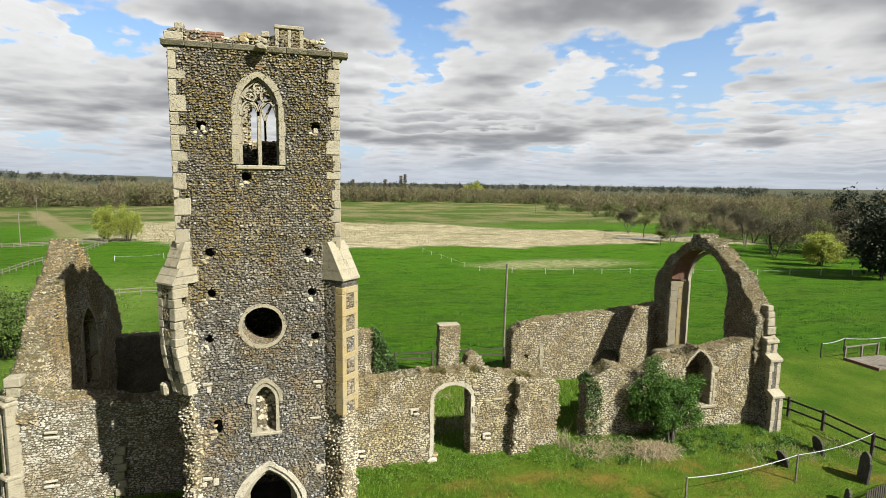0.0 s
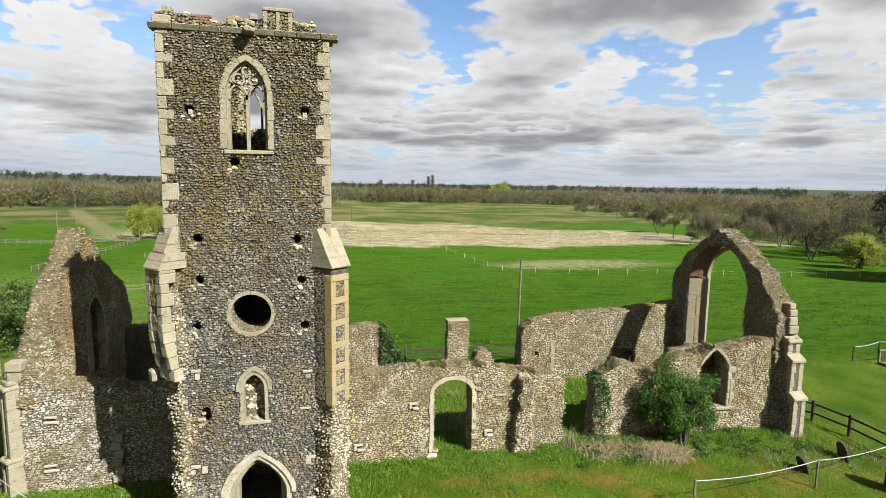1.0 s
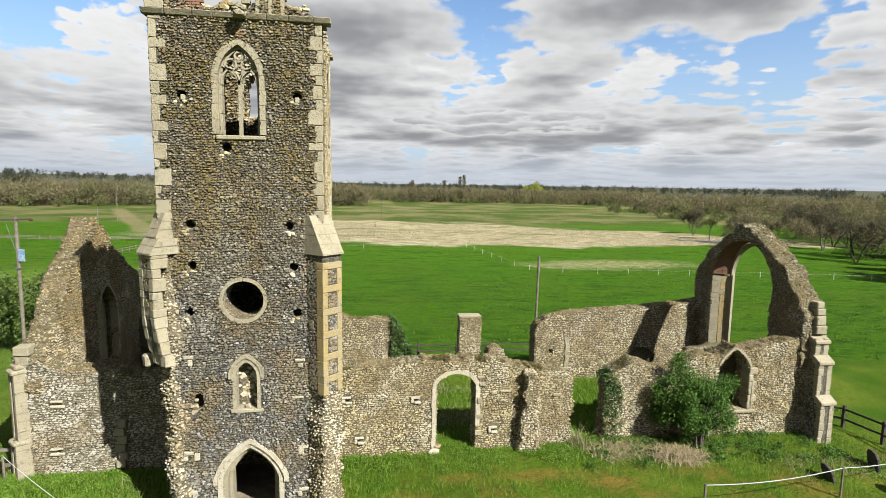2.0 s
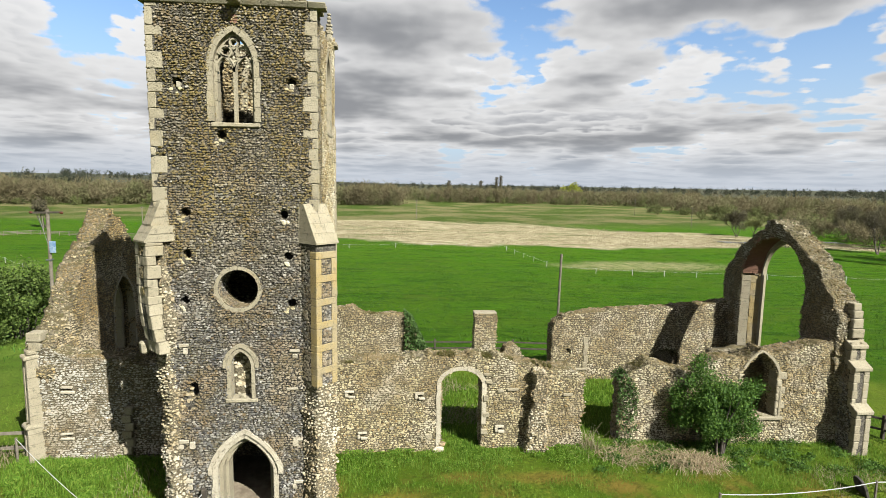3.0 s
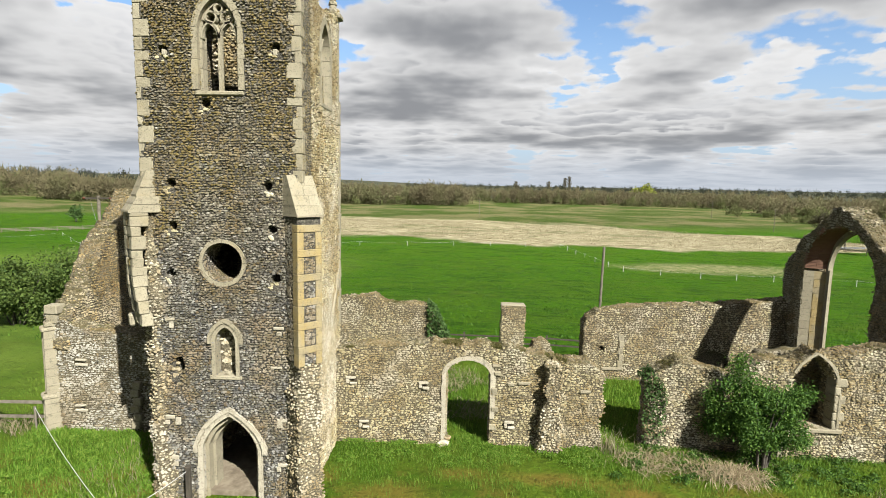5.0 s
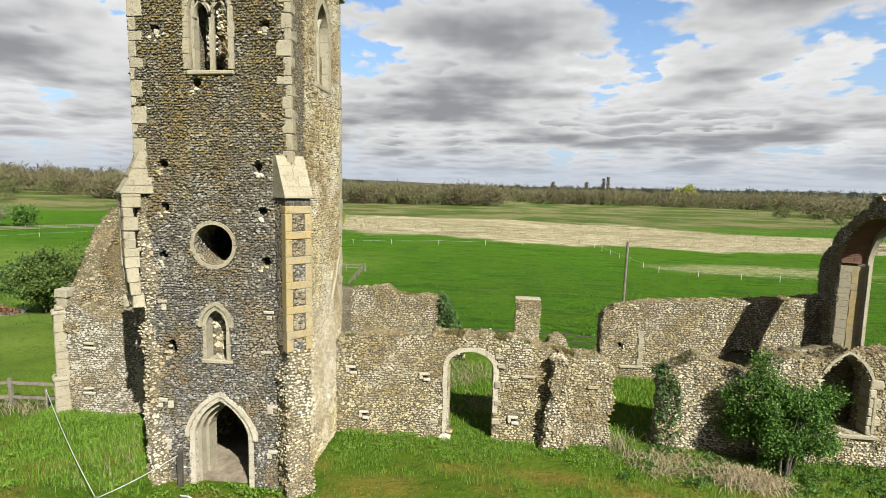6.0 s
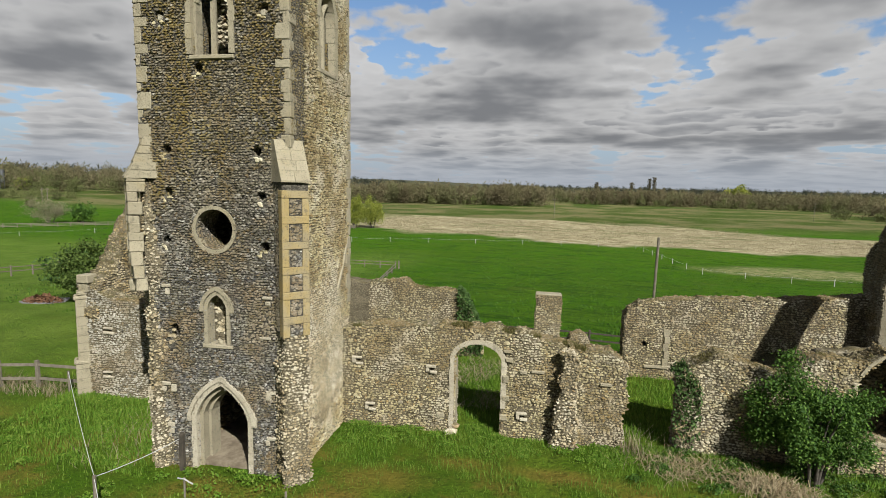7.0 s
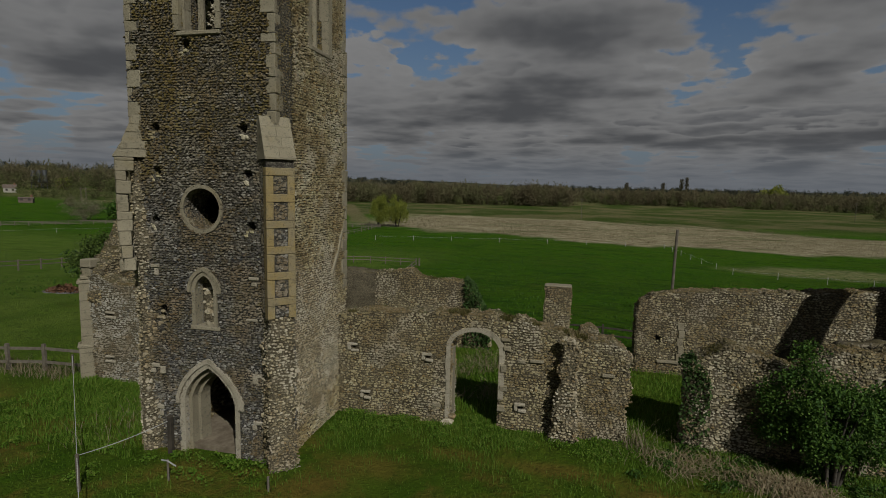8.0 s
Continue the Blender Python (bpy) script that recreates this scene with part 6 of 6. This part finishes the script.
weeds("nettle_patch", "bright fresh weeds along the wall foot", 2.7, 13.5, 2.6, 4.3, 80, 100, 0.14, 0.032, M_grass, 1.5)
weeds("nettle_patch", "dark weeds under the broken wall", 12.5, 24.5, 2.2, 4.8, 70, 110, 0.20, 0.040, M_bush, 1.2)
weeds("nettle_patch", "weeds round the foot of the tower door", -1.6, 2.2, -1.4, 0.1, 14, 60, 0.16, 0.04, M_grass, 1.5)


def on_top(name, label, x0, x1, y0, y1, tops, count, high, mat, cross=False, bare=0.12):
    """Turf on a wall top; cross: the wall runs along y, so tops and the x range count along y."""
    x, y = rng.uniform(x0, x1, count), rng.uniform(y0, y1, count)
    ok = n2(x, y, 1.3, 24) > bare
    x, y = x[ok], y[ok]
    z = np.interp(x, *zip(*tops)) - 0.05
    ob = new(name, blades(np.stack([y, x, z] if cross else [x, y, z], 1), high, 0.018, 1.3, mat, name))
    tagged(ob, label, "grass", kind="stuff")


on_top("wall_top_turf", "brownish turf along a broken wall top", 2.6, 12.2, 4.32, 5.15, [(2.4, 3.75), (4.8, 3.85), (6.1, 4.0), (8.1, 3.95), (9.5, 3.75), (10.9, 3.5), (12.0, 3.4)], 9000, 0.11, M_topgrass)
on_top("wall_top_turf", "olive turf on the wall beside the tower", -8.2, -2.6, 4.45, 5.2, [(-9, 4.75), (-8.3, 4.5), (-7.6, 4.2), (-6, 3.95), (-5, 3.75), (-2, 3.6)], 6500, 0.11, M_topgrass)
on_top("wall_top_turf", "turf on the chancel wall top", 14.9, 24.4, 4.85, 5.6, [(14.7, 3.0), (15.6, 3.45), (16.6, 3.1), (17.6, 2.9), (18.2, 3.3), (18.9, 3.6), (19.75, 3.3), (20.55, 3.95), (21.6, 3.85), (22.5, 4.05), (24.5, 4.3)], 6000, 0.10, M_topgrass)
on_top("wall_top_turf", "turf along the north wall top", -7.5, 5.4, 13.35, 14.0, [(-8, 3.9), (0, 3.7), (2.4, 3.95), (2.9, 3.55), (5.3, 3.35)], 4200, 0.10, M_topgrass)
on_top("wall_top_turf", "thin turf along the chancel north wall", 14.0, 23.6, 12.45, 13.2, [(14.3, 3.5), (15.5, 3.75), (17, 3.9), (20.2, 4.0), (22, 4.15), (24.1, 4.4)], 3600, 0.09, M_topgrass)
on_top("wall_top_turf", "brown turf down the slope of the west gable", 4.6, 13.8, -8.95, -8.0, WEST_TOPS, 5200, 0.09, M_topgrass, True, 0.15)

# the dry reed belt
k = 26000
x = rng.uniform(-60, 190, k)
edge0 = 134 + 0.35 * np.maximum(-x, 0) + 9 * n2(x, 0 * x, 0.035, 33)
edge1 = 226 - 0.9 * np.maximum(x - 60, 0) + 12 * n2(x, 0 * x, 0.02, 34)
y = edge0 + rng.random(k) * np.maximum(edge1 - edge0, 1)
ok = (edge1 > edge0) & (n2(x, y, 0.05, 35) + 0.6 * n2(x, y, 0.16, 36) > -0.35)
x, y = x[ok], y[ok]
ob = new("reed_bed", blades(np.stack([x, y, height(x, y)], 1), 0.34, 0.13, 2.2, M_dry, "reed_bed"))
tagged(ob, "wide belt of dry straw-coloured reeds", "reeds", kind="stuff")


# ---------------------------------------------------------------- fences, poles and other things
def gz(x, y):
    return float(height(x, y))


def rod(p, q, r, sides=6):
    bm = bmesh.new()
    p, q = Vector(p), Vector(q)
    d = (q - p).normalized()
    a = d.orthogonal().normalized()
    b = d.cross(a)
    rings = [[bm.verts.new(c + (a * math.cos(6.2832 * k / sides) + b * math.sin(6.2832 * k / sides)) * r) for k in range(sides)] for c in (p, q)]
    for k in range(sides):
        bm.faces.new((rings[0][k], rings[0][(k + 1) % sides], rings[1][(k + 1) % sides], rings[1][k]))
    bm.faces.new(rings[0][::-1])
    bm.faces.new(rings[1])
    return bm


def plank(p, q, wide, thick):
    """A board from p to q, standing on edge."""
    p, q = Vector(p), Vector(q)
    d = q - p
    side = d.cross(Z).normalized() * thick / 2
    up = side.cross(d).normalized() * wide / 2
    bm = bmesh.new()
    vs = [bm.verts.new(c + s_ * side + u_ * up) for c in (p, q) for s_, u_ in ((-1, -1), (1, -1), (1, 1), (-1, 1))]
    for f in ((0, 1, 2, 3), (7, 6, 5, 4), (0, 4, 5, 1), (1, 5, 6, 2), (2, 6, 7, 3), (3, 7, 4, 0)):
        bm.faces.new([vs[k] for k in f])
    bmesh.ops.recalc_face_normals(bm, faces=bm.faces)
    return bm


def fence(label, line, step, rails, tall, mat, post=0.1, board=0.11, group=""):
    """Posts and rails along a line of points on the ground."""
    t = thing("post_and_rail_fence", label, "fence", group)
    pts = []
    for (x0, y0), (x1, y1) in zip(line, line[1:]):
        k = max(1, round(math.hypot(x1 - x0, y1 - y0) / step))
        pts += [(x0 + (x1 - x0) * i / k, y0 + (y1 - y0) * i / k) for i in range(k)]
    pts.append(line[-1])
    local = random.Random(len(pts))
    for x, y in pts:
        z, w = gz(x, y), post / 2
        part("post", box_bm((x - w, y - w, z - 0.3), (x + w, y + w, z + tall + local.uniform(-0.03, 0.05)), None, 0.01 if post > 0.09 else 0.0, 0.006), mat, t)
    for (x0, y0), (x1, y1) in zip(pts, pts[1:]):
        for h in rails:
            part("rail", plank((x0, y0, gz(x0, y0) + h), (x1, y1, gz(x1, y1) + h), board, 0.04), mat, t)
    return t


fence("dark weathered timber field fence with two rails", [(25.6, 6.6), (27.2, 5.3), (27.5, 3.5), (27.4, 0.9), (28.2, -2.5)], 2.2, (0.45, 0.95), 1.1, M_darkwood, 0.13, 0.1)
fence("grey timber boundary fence meeting the nave corner", [(-9.35, 4.75), (-11.4, 4.65), (-12.9, 4.25), (-17, 3.4)], 1.7, (0.35, 0.95), 1.12, M_timber, 0.14, 0.12)
fence("dark low field fence behind the north wall", [(4.0, 17.6), (7.4, 17.4), (15.0, 17.0), (22, 16.6)], 2.4, (0.5, 0.9), 1.05, M_darkwood, 0.12, 0.09)
fence("grey timber fence across the rough pasture", [(-46, 26), (-47, 42), (-34, 59), (-20, 66), (-12.5, 66)], 2.6, (0.55, 1.0), 1.15, M_timber, 0.13, 0.1, "field fences")
fence("pale timber fence along the far paddock", [(-165, 82), (-141, 102), (-120, 124), (-98, 146), (-66, 139), (-47.5, 146)], 3.0, (0.4, 0.75, 1.1), 1.25, M_timber, 0.16, 0.14, "field fences")
fence("pale timber fence running beside the willows", [(-49, 92), (-49.5, 108), (-47, 124), (-47.5, 144)], 2.8, (0.55, 1.05), 1.2, M_timber, 0.14, 0.12, "field fences")

# gate with sloping hand rails
t = thing("field_gate", "grey timber gate with sloping side rails", "gate")
part("post", box_bm((-12.1, 65.9, -5.2), (-11.9, 66.1, -2.9)), M_timber, t)
for q in (0.3, 0.6):
    x, y = -12 + 2.4 * q, 64.5 - 16.5 * q
    part("post", box_bm((x - 0.08, y - 0.08, gz(x, y) - 0.3), (x + 0.08, y + 0.08, gz(x, y) + 1.1 - 0.6 * q)), M_timber, t)
for h in (0.5, 1.0):
    part("hand_rail", plank((-12, 64.5, gz(-12, 64.5) + h), (-9.6, 48, gz(-9.6, 48) + h * 0.4), 0.12, 0.06), M_timber, t)


def wire(points, r):
    """A sagging line through points, as one swept bmesh."""
    bm = bmesh.new()
    rings = []
    for a, b in zip(points, points[1:]):
        n_ = 8
        for k in range(n_ + (b is points[-1])):
            f = k / n_
            p = Vector(a).lerp(Vector(b), f) - Z * 0.22 * 4 * f * (1 - f) * min(1.0, (Vector(b) - Vector(a)).length / 8)
            rings.append(p)
    loops = []
    for k, p in enumerate(rings):
        d = (rings[min(k + 1, len(rings) - 1)] - rings[max(k - 1, 0)]).normalized()
        a = d.cross(Z).normalized()
        b = a.cross(d)
        loops.append([bm.verts.new(p + (a * math.cos(t_) + b * math.sin(t_)) * r) for t_ in (0.78, 2.36, 3.93, 5.5)])
    for l0, l1 in zip(loops, loops[1:]):
        for k in range(4):
            bm.faces.new((l0[k], l0[(k + 1) % 4], l1[(k + 1) % 4], l1[k]))
    return bm


def stake_line(label, spots, tall, stake_mat, r, tape_r, group=""):
    """Thin stakes with a tape or wire strung between them."""
    t = thing("tape_barrier", label, "fence", group)
    tops = []
    for x, y, *h in spots:
        z, k = gz(x, y), (h[0] if h else tall)
        part("stake", rod((x, y, z - 0.2), (x, y, z + k), r), stake_mat, t)
        tops.append((x, y, z + k - 0.04))
    part("tape", wire(tops, tape_r), M_white, t)
    return t


stake_line("white barrier tape strung on rough wooden stakes", [(15.3, -1.0, 1.15), (21.4, -0.35, 1.2), (27.4, 0.9, 1.1)], 1.1, M_timber, 0.045, 0.014, "tape barriers")
stake_line("white barrier tape sagging between wooden stakes", [(-9.4, 4.2, 1.0), (-1.93, -2.48, 1.05), (-1.15, 0.02, 1.05)], 1.0, M_timber, 0.045, 0.011, "tape barriers")
stake_line("loose white rope tied to a leaning stake", [(-1.93, -2.48, 1.0), (0.2, -4.4, 0.7), (2.9, -5.2, 0.7)], 0.9, M_timber, 0.04, 0.011, "tape barriers")
t = thing("wooden_stake", "short pointed wooden stake in the lawn", "stake", "stakes")
part("shaft", rod((2.88, -1.14, -0.2), (2.88, -1.14, 0.42), 0.035), M_timber, t)
t = thing("wooden_stake", "short stake tied with white rope", "stake", "stakes")
part("shaft", rod((-0.05, -1.4, -0.2), (-0.05, -1.4, 0.62), 0.03), M_timber, t)
part("rope_knot", wire([(-0.3, -1.35, 0.55), (-0.05, -1.42, 0.6), (0.25, -1.45, 0.5)], 0.02), M_white, t)
t = thing("door_post", "old timber post leaning beside the tower door", "post")
part("shaft", box_bm((-1.22, -0.05, -0.2), (-1.08, 0.09, 1.15), None, 0.015, 0.02), M_darkwood, t)

# electric fences with white posts
def white_fence(label, line, step):
    t = thing("electric_fence", label, "fence", "electric fences")
    tops = []
    for (x0, y0), (x1, y1) in zip(line, line[1:]):
        k = max(1, round(math.hypot(x1 - x0, y1 - y0) / step))
        for i in range(k):
            x, y = x0 + (x1 - x0) * i / k, y0 + (y1 - y0) * i / k
            part("post", rod((x, y, gz(x, y) - 0.1), (x, y, gz(x, y) + 1.15), 0.05, 5), M_white, t)
            tops.append((x, y, gz(x, y) + 1.0))
    part("wire", wire(tops, 0.012), M_white, t)


white_fence("white posts with thin electric wire across the field", [(-36, 111), (-18, 116), (5, 120), (33, 128)], 9.5)
white_fence("white posts with thin electric wire down the slope", [(33, 128), (36, 102), (38, 88)], 6.5)
white_fence("white posts with thin electric wire along the meadow", [(38, 88), (50, 82), (67, 78), (97, 68), (125, 58)], 6.2)
white_fence("white posts with thin electric wire in the paddock", [(-118, 76), (-112, 93), (-96, 120), (-58, 80), (-40, 76)], 13.0)

# right-hand pole
t = thing("utility_pole", "plain dark wooden pole standing in the field", "pole")
part("shaft", rod((16.5, 20.8, gz(16.5, 20.8) - 0.3), (16.62, 20.8, 6.0), 0.085, 10), M_timber, t)

# utility pole with cross-arm behind the west end
px, py = -17.3, 20.0
t = thing("utility_pole", "wooden utility pole with cross-arm and blue notice", "pole")
part("shaft", rod((px, py, -0.6), (px + 0.05, py, 8.75), 0.105, 10), M_timber, t)
arm = part("cross_arm", plank((px - 0.95, py - 0.05, 8.55), (px + 0.98, py - 0.05, 8.6), 0.12, 0.1), M_darkwood, t)
for dx in (-0.9, 0.93):
    bm = bmesh.new()
    bmesh.ops.create_uvsphere(bm, u_segments=10, v_segments=6, radius=0.1)
    bm.transform(Matrix.Translation((px + dx, py - 0.08, 8.57)) @ Matrix.Diagonal((1.25, 1, 0.85, 1)))
    part("insulator", bm, M_insulator, arm, "brown ceramic insulator")
part("notice", box_bm((px + 0.12, py - 0.17, 6.0), (px + 0.5, py - 0.13, 6.75), None, 0.01), M_blue, t, "pale blue notice plate")
part("bracket", box_bm((px - 0.16, py - 0.16, 5.5), (px + 0.16, py + 0.16, 5.58)), M_iron, t)
part("stay_wire", rod((px - 0.5, py, 8.3), (px + 0.1, py - 0.1, 6.2), 0.012), M_iron, t)
for x, y, h, tall in ((14.6, 235, 0, 9), (133, 208, 0, 9), (152, 306, 0, 10), (-65.7, 141.7, 0, 8.5), (-88.9, 211, 0, 11), (-102, 158, 0, 4.5)):
    t = thing("far_pole", "thin grey wooden pole out in the fields", "pole", "far poles")
    part("shaft", rod((x, y, gz(x, y)), (x, y, gz(x, y) + tall), 0.12, 6), M_timber, t)
    part("cross_arm", plank((x - 0.8, y, gz(x, y) + tall - 0.3), (x + 0.8, y, gz(x, y) + tall - 0.3), 0.12, 0.1), M_timber, t)

# headstones
def headstone(label, x, y, turn, tall, wide, lean):
    t = thing("headstone", label, "headstone", "headstones")
    bm = bmesh.new()
    w = wide / 2
    prof = [(-w, -0.3), (w, -0.3), (w, tall * 0.72), (w * 0.8, tall * 0.78)] + [(w * 0.8 * math.cos(a), tall * 0.78 + tall * 0.22 * math.sin(a)) for a in np.linspace(0.25, math.pi - 0.25, 7)] + [(-w * 0.8, tall * 0.78), (-w, tall * 0.72)]
    f = bm.faces.new([bm.verts.new((a, -0.05, b)) for a, b in prof])
    g = bmesh.ops.extrude_face_region(bm, geom=[f])
    bmesh.ops.translate(bm, vec=(0, 0.1, 0), verts=[v for v in g["geom"] if isinstance(v, bmesh.types.BMVert)])
    bmesh.ops.recalc_face_normals(bm, faces=bm.faces)
    bmesh.ops.bevel(bm, geom=bm.edges[:], offset=0.012, segments=1, affect="EDGES")
    bm.transform(pose(x, y, gz(x, y), lean, 0, turn))
    part("slab", bm, M_grave, t)


headstone("dark lichened headstone with a shaped top", 24.5, -0.85, 60, 1.25, 0.85, 4)
headstone("small leaning dark headstone", 22.2, 0.95, 75, 0.6, 0.75, -18)
headstone("weathered low headstone beside dead grass", 25.0, 1.6, 70, 0.75, 0.8, -10)
headstone("low rounded headstone in rough grass", 22.0, -2.1, 50, 0.55, 0.6, 6)
t = thing("picket_fence", "low dark picket fence at the churchyard edge", "fence")
for k in range(16):
    x, y = 22.7 + 0.17 * k, -2.35 + 0.035 * k
    part("picket", box_bm((x - 0.035, y - 0.012, gz(x, y) - 0.1), (x + 0.035, y + 0.012, gz(x, y) + 0.55)), M_darkwood, t)
part("rail", plank((22.6, -2.33, gz(22.7, -2.3) + 0.35), (25.4, -1.75, gz(25.4, -1.8) + 0.35), 0.06, 0.03), M_darkwood, t)

# timber landing by the ditch
t = thing("timber_landing", "low plank landing with a simple timber rail", "platform")
for k in range(9):
    part("plank", box_bm((41.6 + 0.42 * k, 10.9, -1.0), (42.0 + 0.42 * k, 13.4, -0.88), pose(0, 0, 0), 0.01, 0.01), M_timber, t)
part("kerb", plank((41.5, 13.4, -0.95), (41.6, 10.8, -0.95), 0.3, 0.08), M_brick, t)
for x, y in ((41.6, 13.4), (43.4, 13.5), (45.2, 13.6), (43.0, 10.9)):
    part("post", box_bm((x - 0.06, y - 0.06, -1.3), (x + 0.06, y + 0.06, 0.1)), M_timber, t)
part("rail", plank((41.6, 13.4, 0.0), (45.2, 13.6, 0.0), 0.1, 0.05), M_timber, t)
stake_line("thin white tape on short stakes by the landing", [(40.2, 14.2), (43.8, 15.2), (47.5, 14.6)], 1.15, M_darkwood, 0.06, 0.02, "tape barriers")

# earth heap
t = thing("earth_heap", "small heap of red-brown earth on grey ash", "heap")
c = np.array([-27.5, 19.9, gz(-27.5, 19.9)])
k = 700
a, r = rng.uniform(0, 6.283, k), np.sqrt(rng.random(k))
pts = c + np.stack([1.5 * r * np.cos(a), 1.1 * r * np.sin(a), 0.75 * (1 - r) * rng.random(k)], 1)
M_earth = material("red_earth", leaf_of((0.066, 0.030, 0.015), (0.112, 0.053, 0.026), (0.158, 0.086, 0.046), 0.0))
M_ash = material("grey_ash", plain((0.106, 0.102, 0.099), (0.172, 0.165, 0.162), 2.0, 0.95, 0.5))
child("loose_earth", cards(pts, 0.16, M_earth, "loose_earth", 0.0, 0.8), t, "", "stuff")
bm = bmesh.new()
bmesh.ops.create_cone(bm, cap_ends=True, segments=28, radius1=1.9, radius2=1.1, depth=0.16)
for v in bm.verts:
    v.co *= 1 + 0.12 * math.sin(v.co.x * 5 + v.co.y * 3)
bm.transform(Matrix.Translation(tuple(c + [0, -0.1, 0.05])))
part("ash_bed", bm, M_ash, t)

# silos, cottages and roofs far off
t = thing("grain_silos", "row of three pale grain silos on steel legs", "silo", at=(-346, 286, gz(-346, 286)))
for k in (-1, 0, 1):
    silo = part("silo", rod((k * 2.6, k * 2.0, 4.6), (k * 2.6, k * 2.0, 12.6), 1.5, 14), M_iron, t)
    part("hopper", box_bm((k * 2.6 - 0.7, k * 2.0 - 0.7, 3.6), (k * 2.6 + 0.7, k * 2.0 + 0.7, 4.6)), M_iron, silo)
    for a in (-1.2, 1.2):
        part("leg", rod((k * 2.6 + a, k * 2.0 + a * 0.4, -1), (k * 2.6 + a, k * 2.0 + a * 0.4, 4.8), 0.18, 6), M_iron, t)
bush("willow_tree", "yellow-green budding tree among the far hedges", -333, 293, 8.5, 4.6, M_willow, 1500, 0.6, 71, "tree", stems=7)
t = thing("power_pole", "pair of timber power poles joined by a crossbar", "pole", at=(-237.4, 218.6, gz(-237.4, 218.6)))
for a in (-0.9, 0.9):
    part("shaft", rod((a, 0.7 * a, -0.5), (a, 0.7 * a, 6.8), 0.2, 6), M_timber, t)
part("crossbar", plank((-1.6, -1.1, 6.1), (1.6, 1.1, 6.1), 0.3, 0.2), M_timber, t)
bush("thorn_bush", "small leaning thorn bush in the far pasture", -207, 183, 4.2, 2.2, M_spring, 500, 0.3, 72)


def cottage(label, x, y, turn, wide, deep, eaves, ridge, wall_mat, roof_mat):
    t = thing("far_house", label, "house", "far houses", at=(x, y, gz(x, y)))
    m = pose(0, 0, 0, 0, 0, turn)
    part("wall", box_bm((-wide / 2, -deep / 2, -0.5), (wide / 2, deep / 2, eaves), m), wall_mat, t)
    bm = bmesh.new()
    w, d = wide / 2 + 0.3, deep / 2 + 0.3
    vs = [bm.verts.new(v) for v in ((-w, -d, eaves), (w, -d, eaves), (w, d, eaves), (-w, d, eaves), (-w, 0, ridge), (w, 0, ridge))]
    for f in ((0, 1, 5, 4), (2, 3, 4, 5), (0, 4, 3), (1, 2, 5), (3, 2, 1, 0)):
        bm.faces.new([vs[k] for k in f])
    bm.transform(m)
    roof = part("roof", bm, roof_mat, t)
    part("chimney", box_bm((wide * 0.3, -0.4, ridge - 0.8), (wide * 0.3 + 0.8, 0.4, ridge + 1.0), m), M_brick, roof)
    for k in range(max(2, int(wide / 3))):
        u = -wide / 2 + wide * (k + 0.5) / max(2, int(wide / 3))
        part("window", box_bm((u - 0.5, -deep / 2 - 0.04, 1.0), (u + 0.5, -deep / 2 + 0.05, 2.2), m), M_dark, t)


M_render = material("pale_render", plain((0.330, 0.310, 0.264), (0.409, 0.383, 0.330), 1.0, 0.9, 0.2))
M_tile = material("grey_roof_tiles", plain((0.106, 0.079, 0.066), (0.172, 0.132, 0.106), 2.0, 0.9, 0.3))
cottage("small pale cottage among far trees", 152, 615, 10, 14, 7, 3.2, 6.2, M_render, M_tile)
cottage("long low pale barn at the field edge", 283, 585, -15, 20, 8, 3.4, 6.4, M_render, M_tile)
cottage("white cottage seen between trees", -308, 236, 50, 6, 5, 2.6, 4.6, M_render, M_tile)
cottage("low grey shed in the pasture", -235, 186, 40, 5.5, 3.5, 1.9, 2.6, M_tile, M_tile)

# a reach of the river
M_water = material("river_water", lambda n: ((0.10, 0.115, 0.12), 0.12, n.noise(where(n), 1.2, 3.0), {"strength": 0.08, "spec": 0.6}))
bm = bmesh.new()
bmesh.ops.create_grid(bm, x_segments=16, y_segments=2, size=1.0)
for v in bm.verts:
    u = v.co.x
    v.co = Vector((131 + 21 * u, 150 + 5 * math.sin(2.4 * u) + 2.6 * v.co.y - 4 * u, 0))
    v.co.z = gz(v.co.x, v.co.y) + 0.12
river = part("river", bm, M_water, None)
tagged(river, "narrow still river reflecting the grey sky", "river", kind="structure")
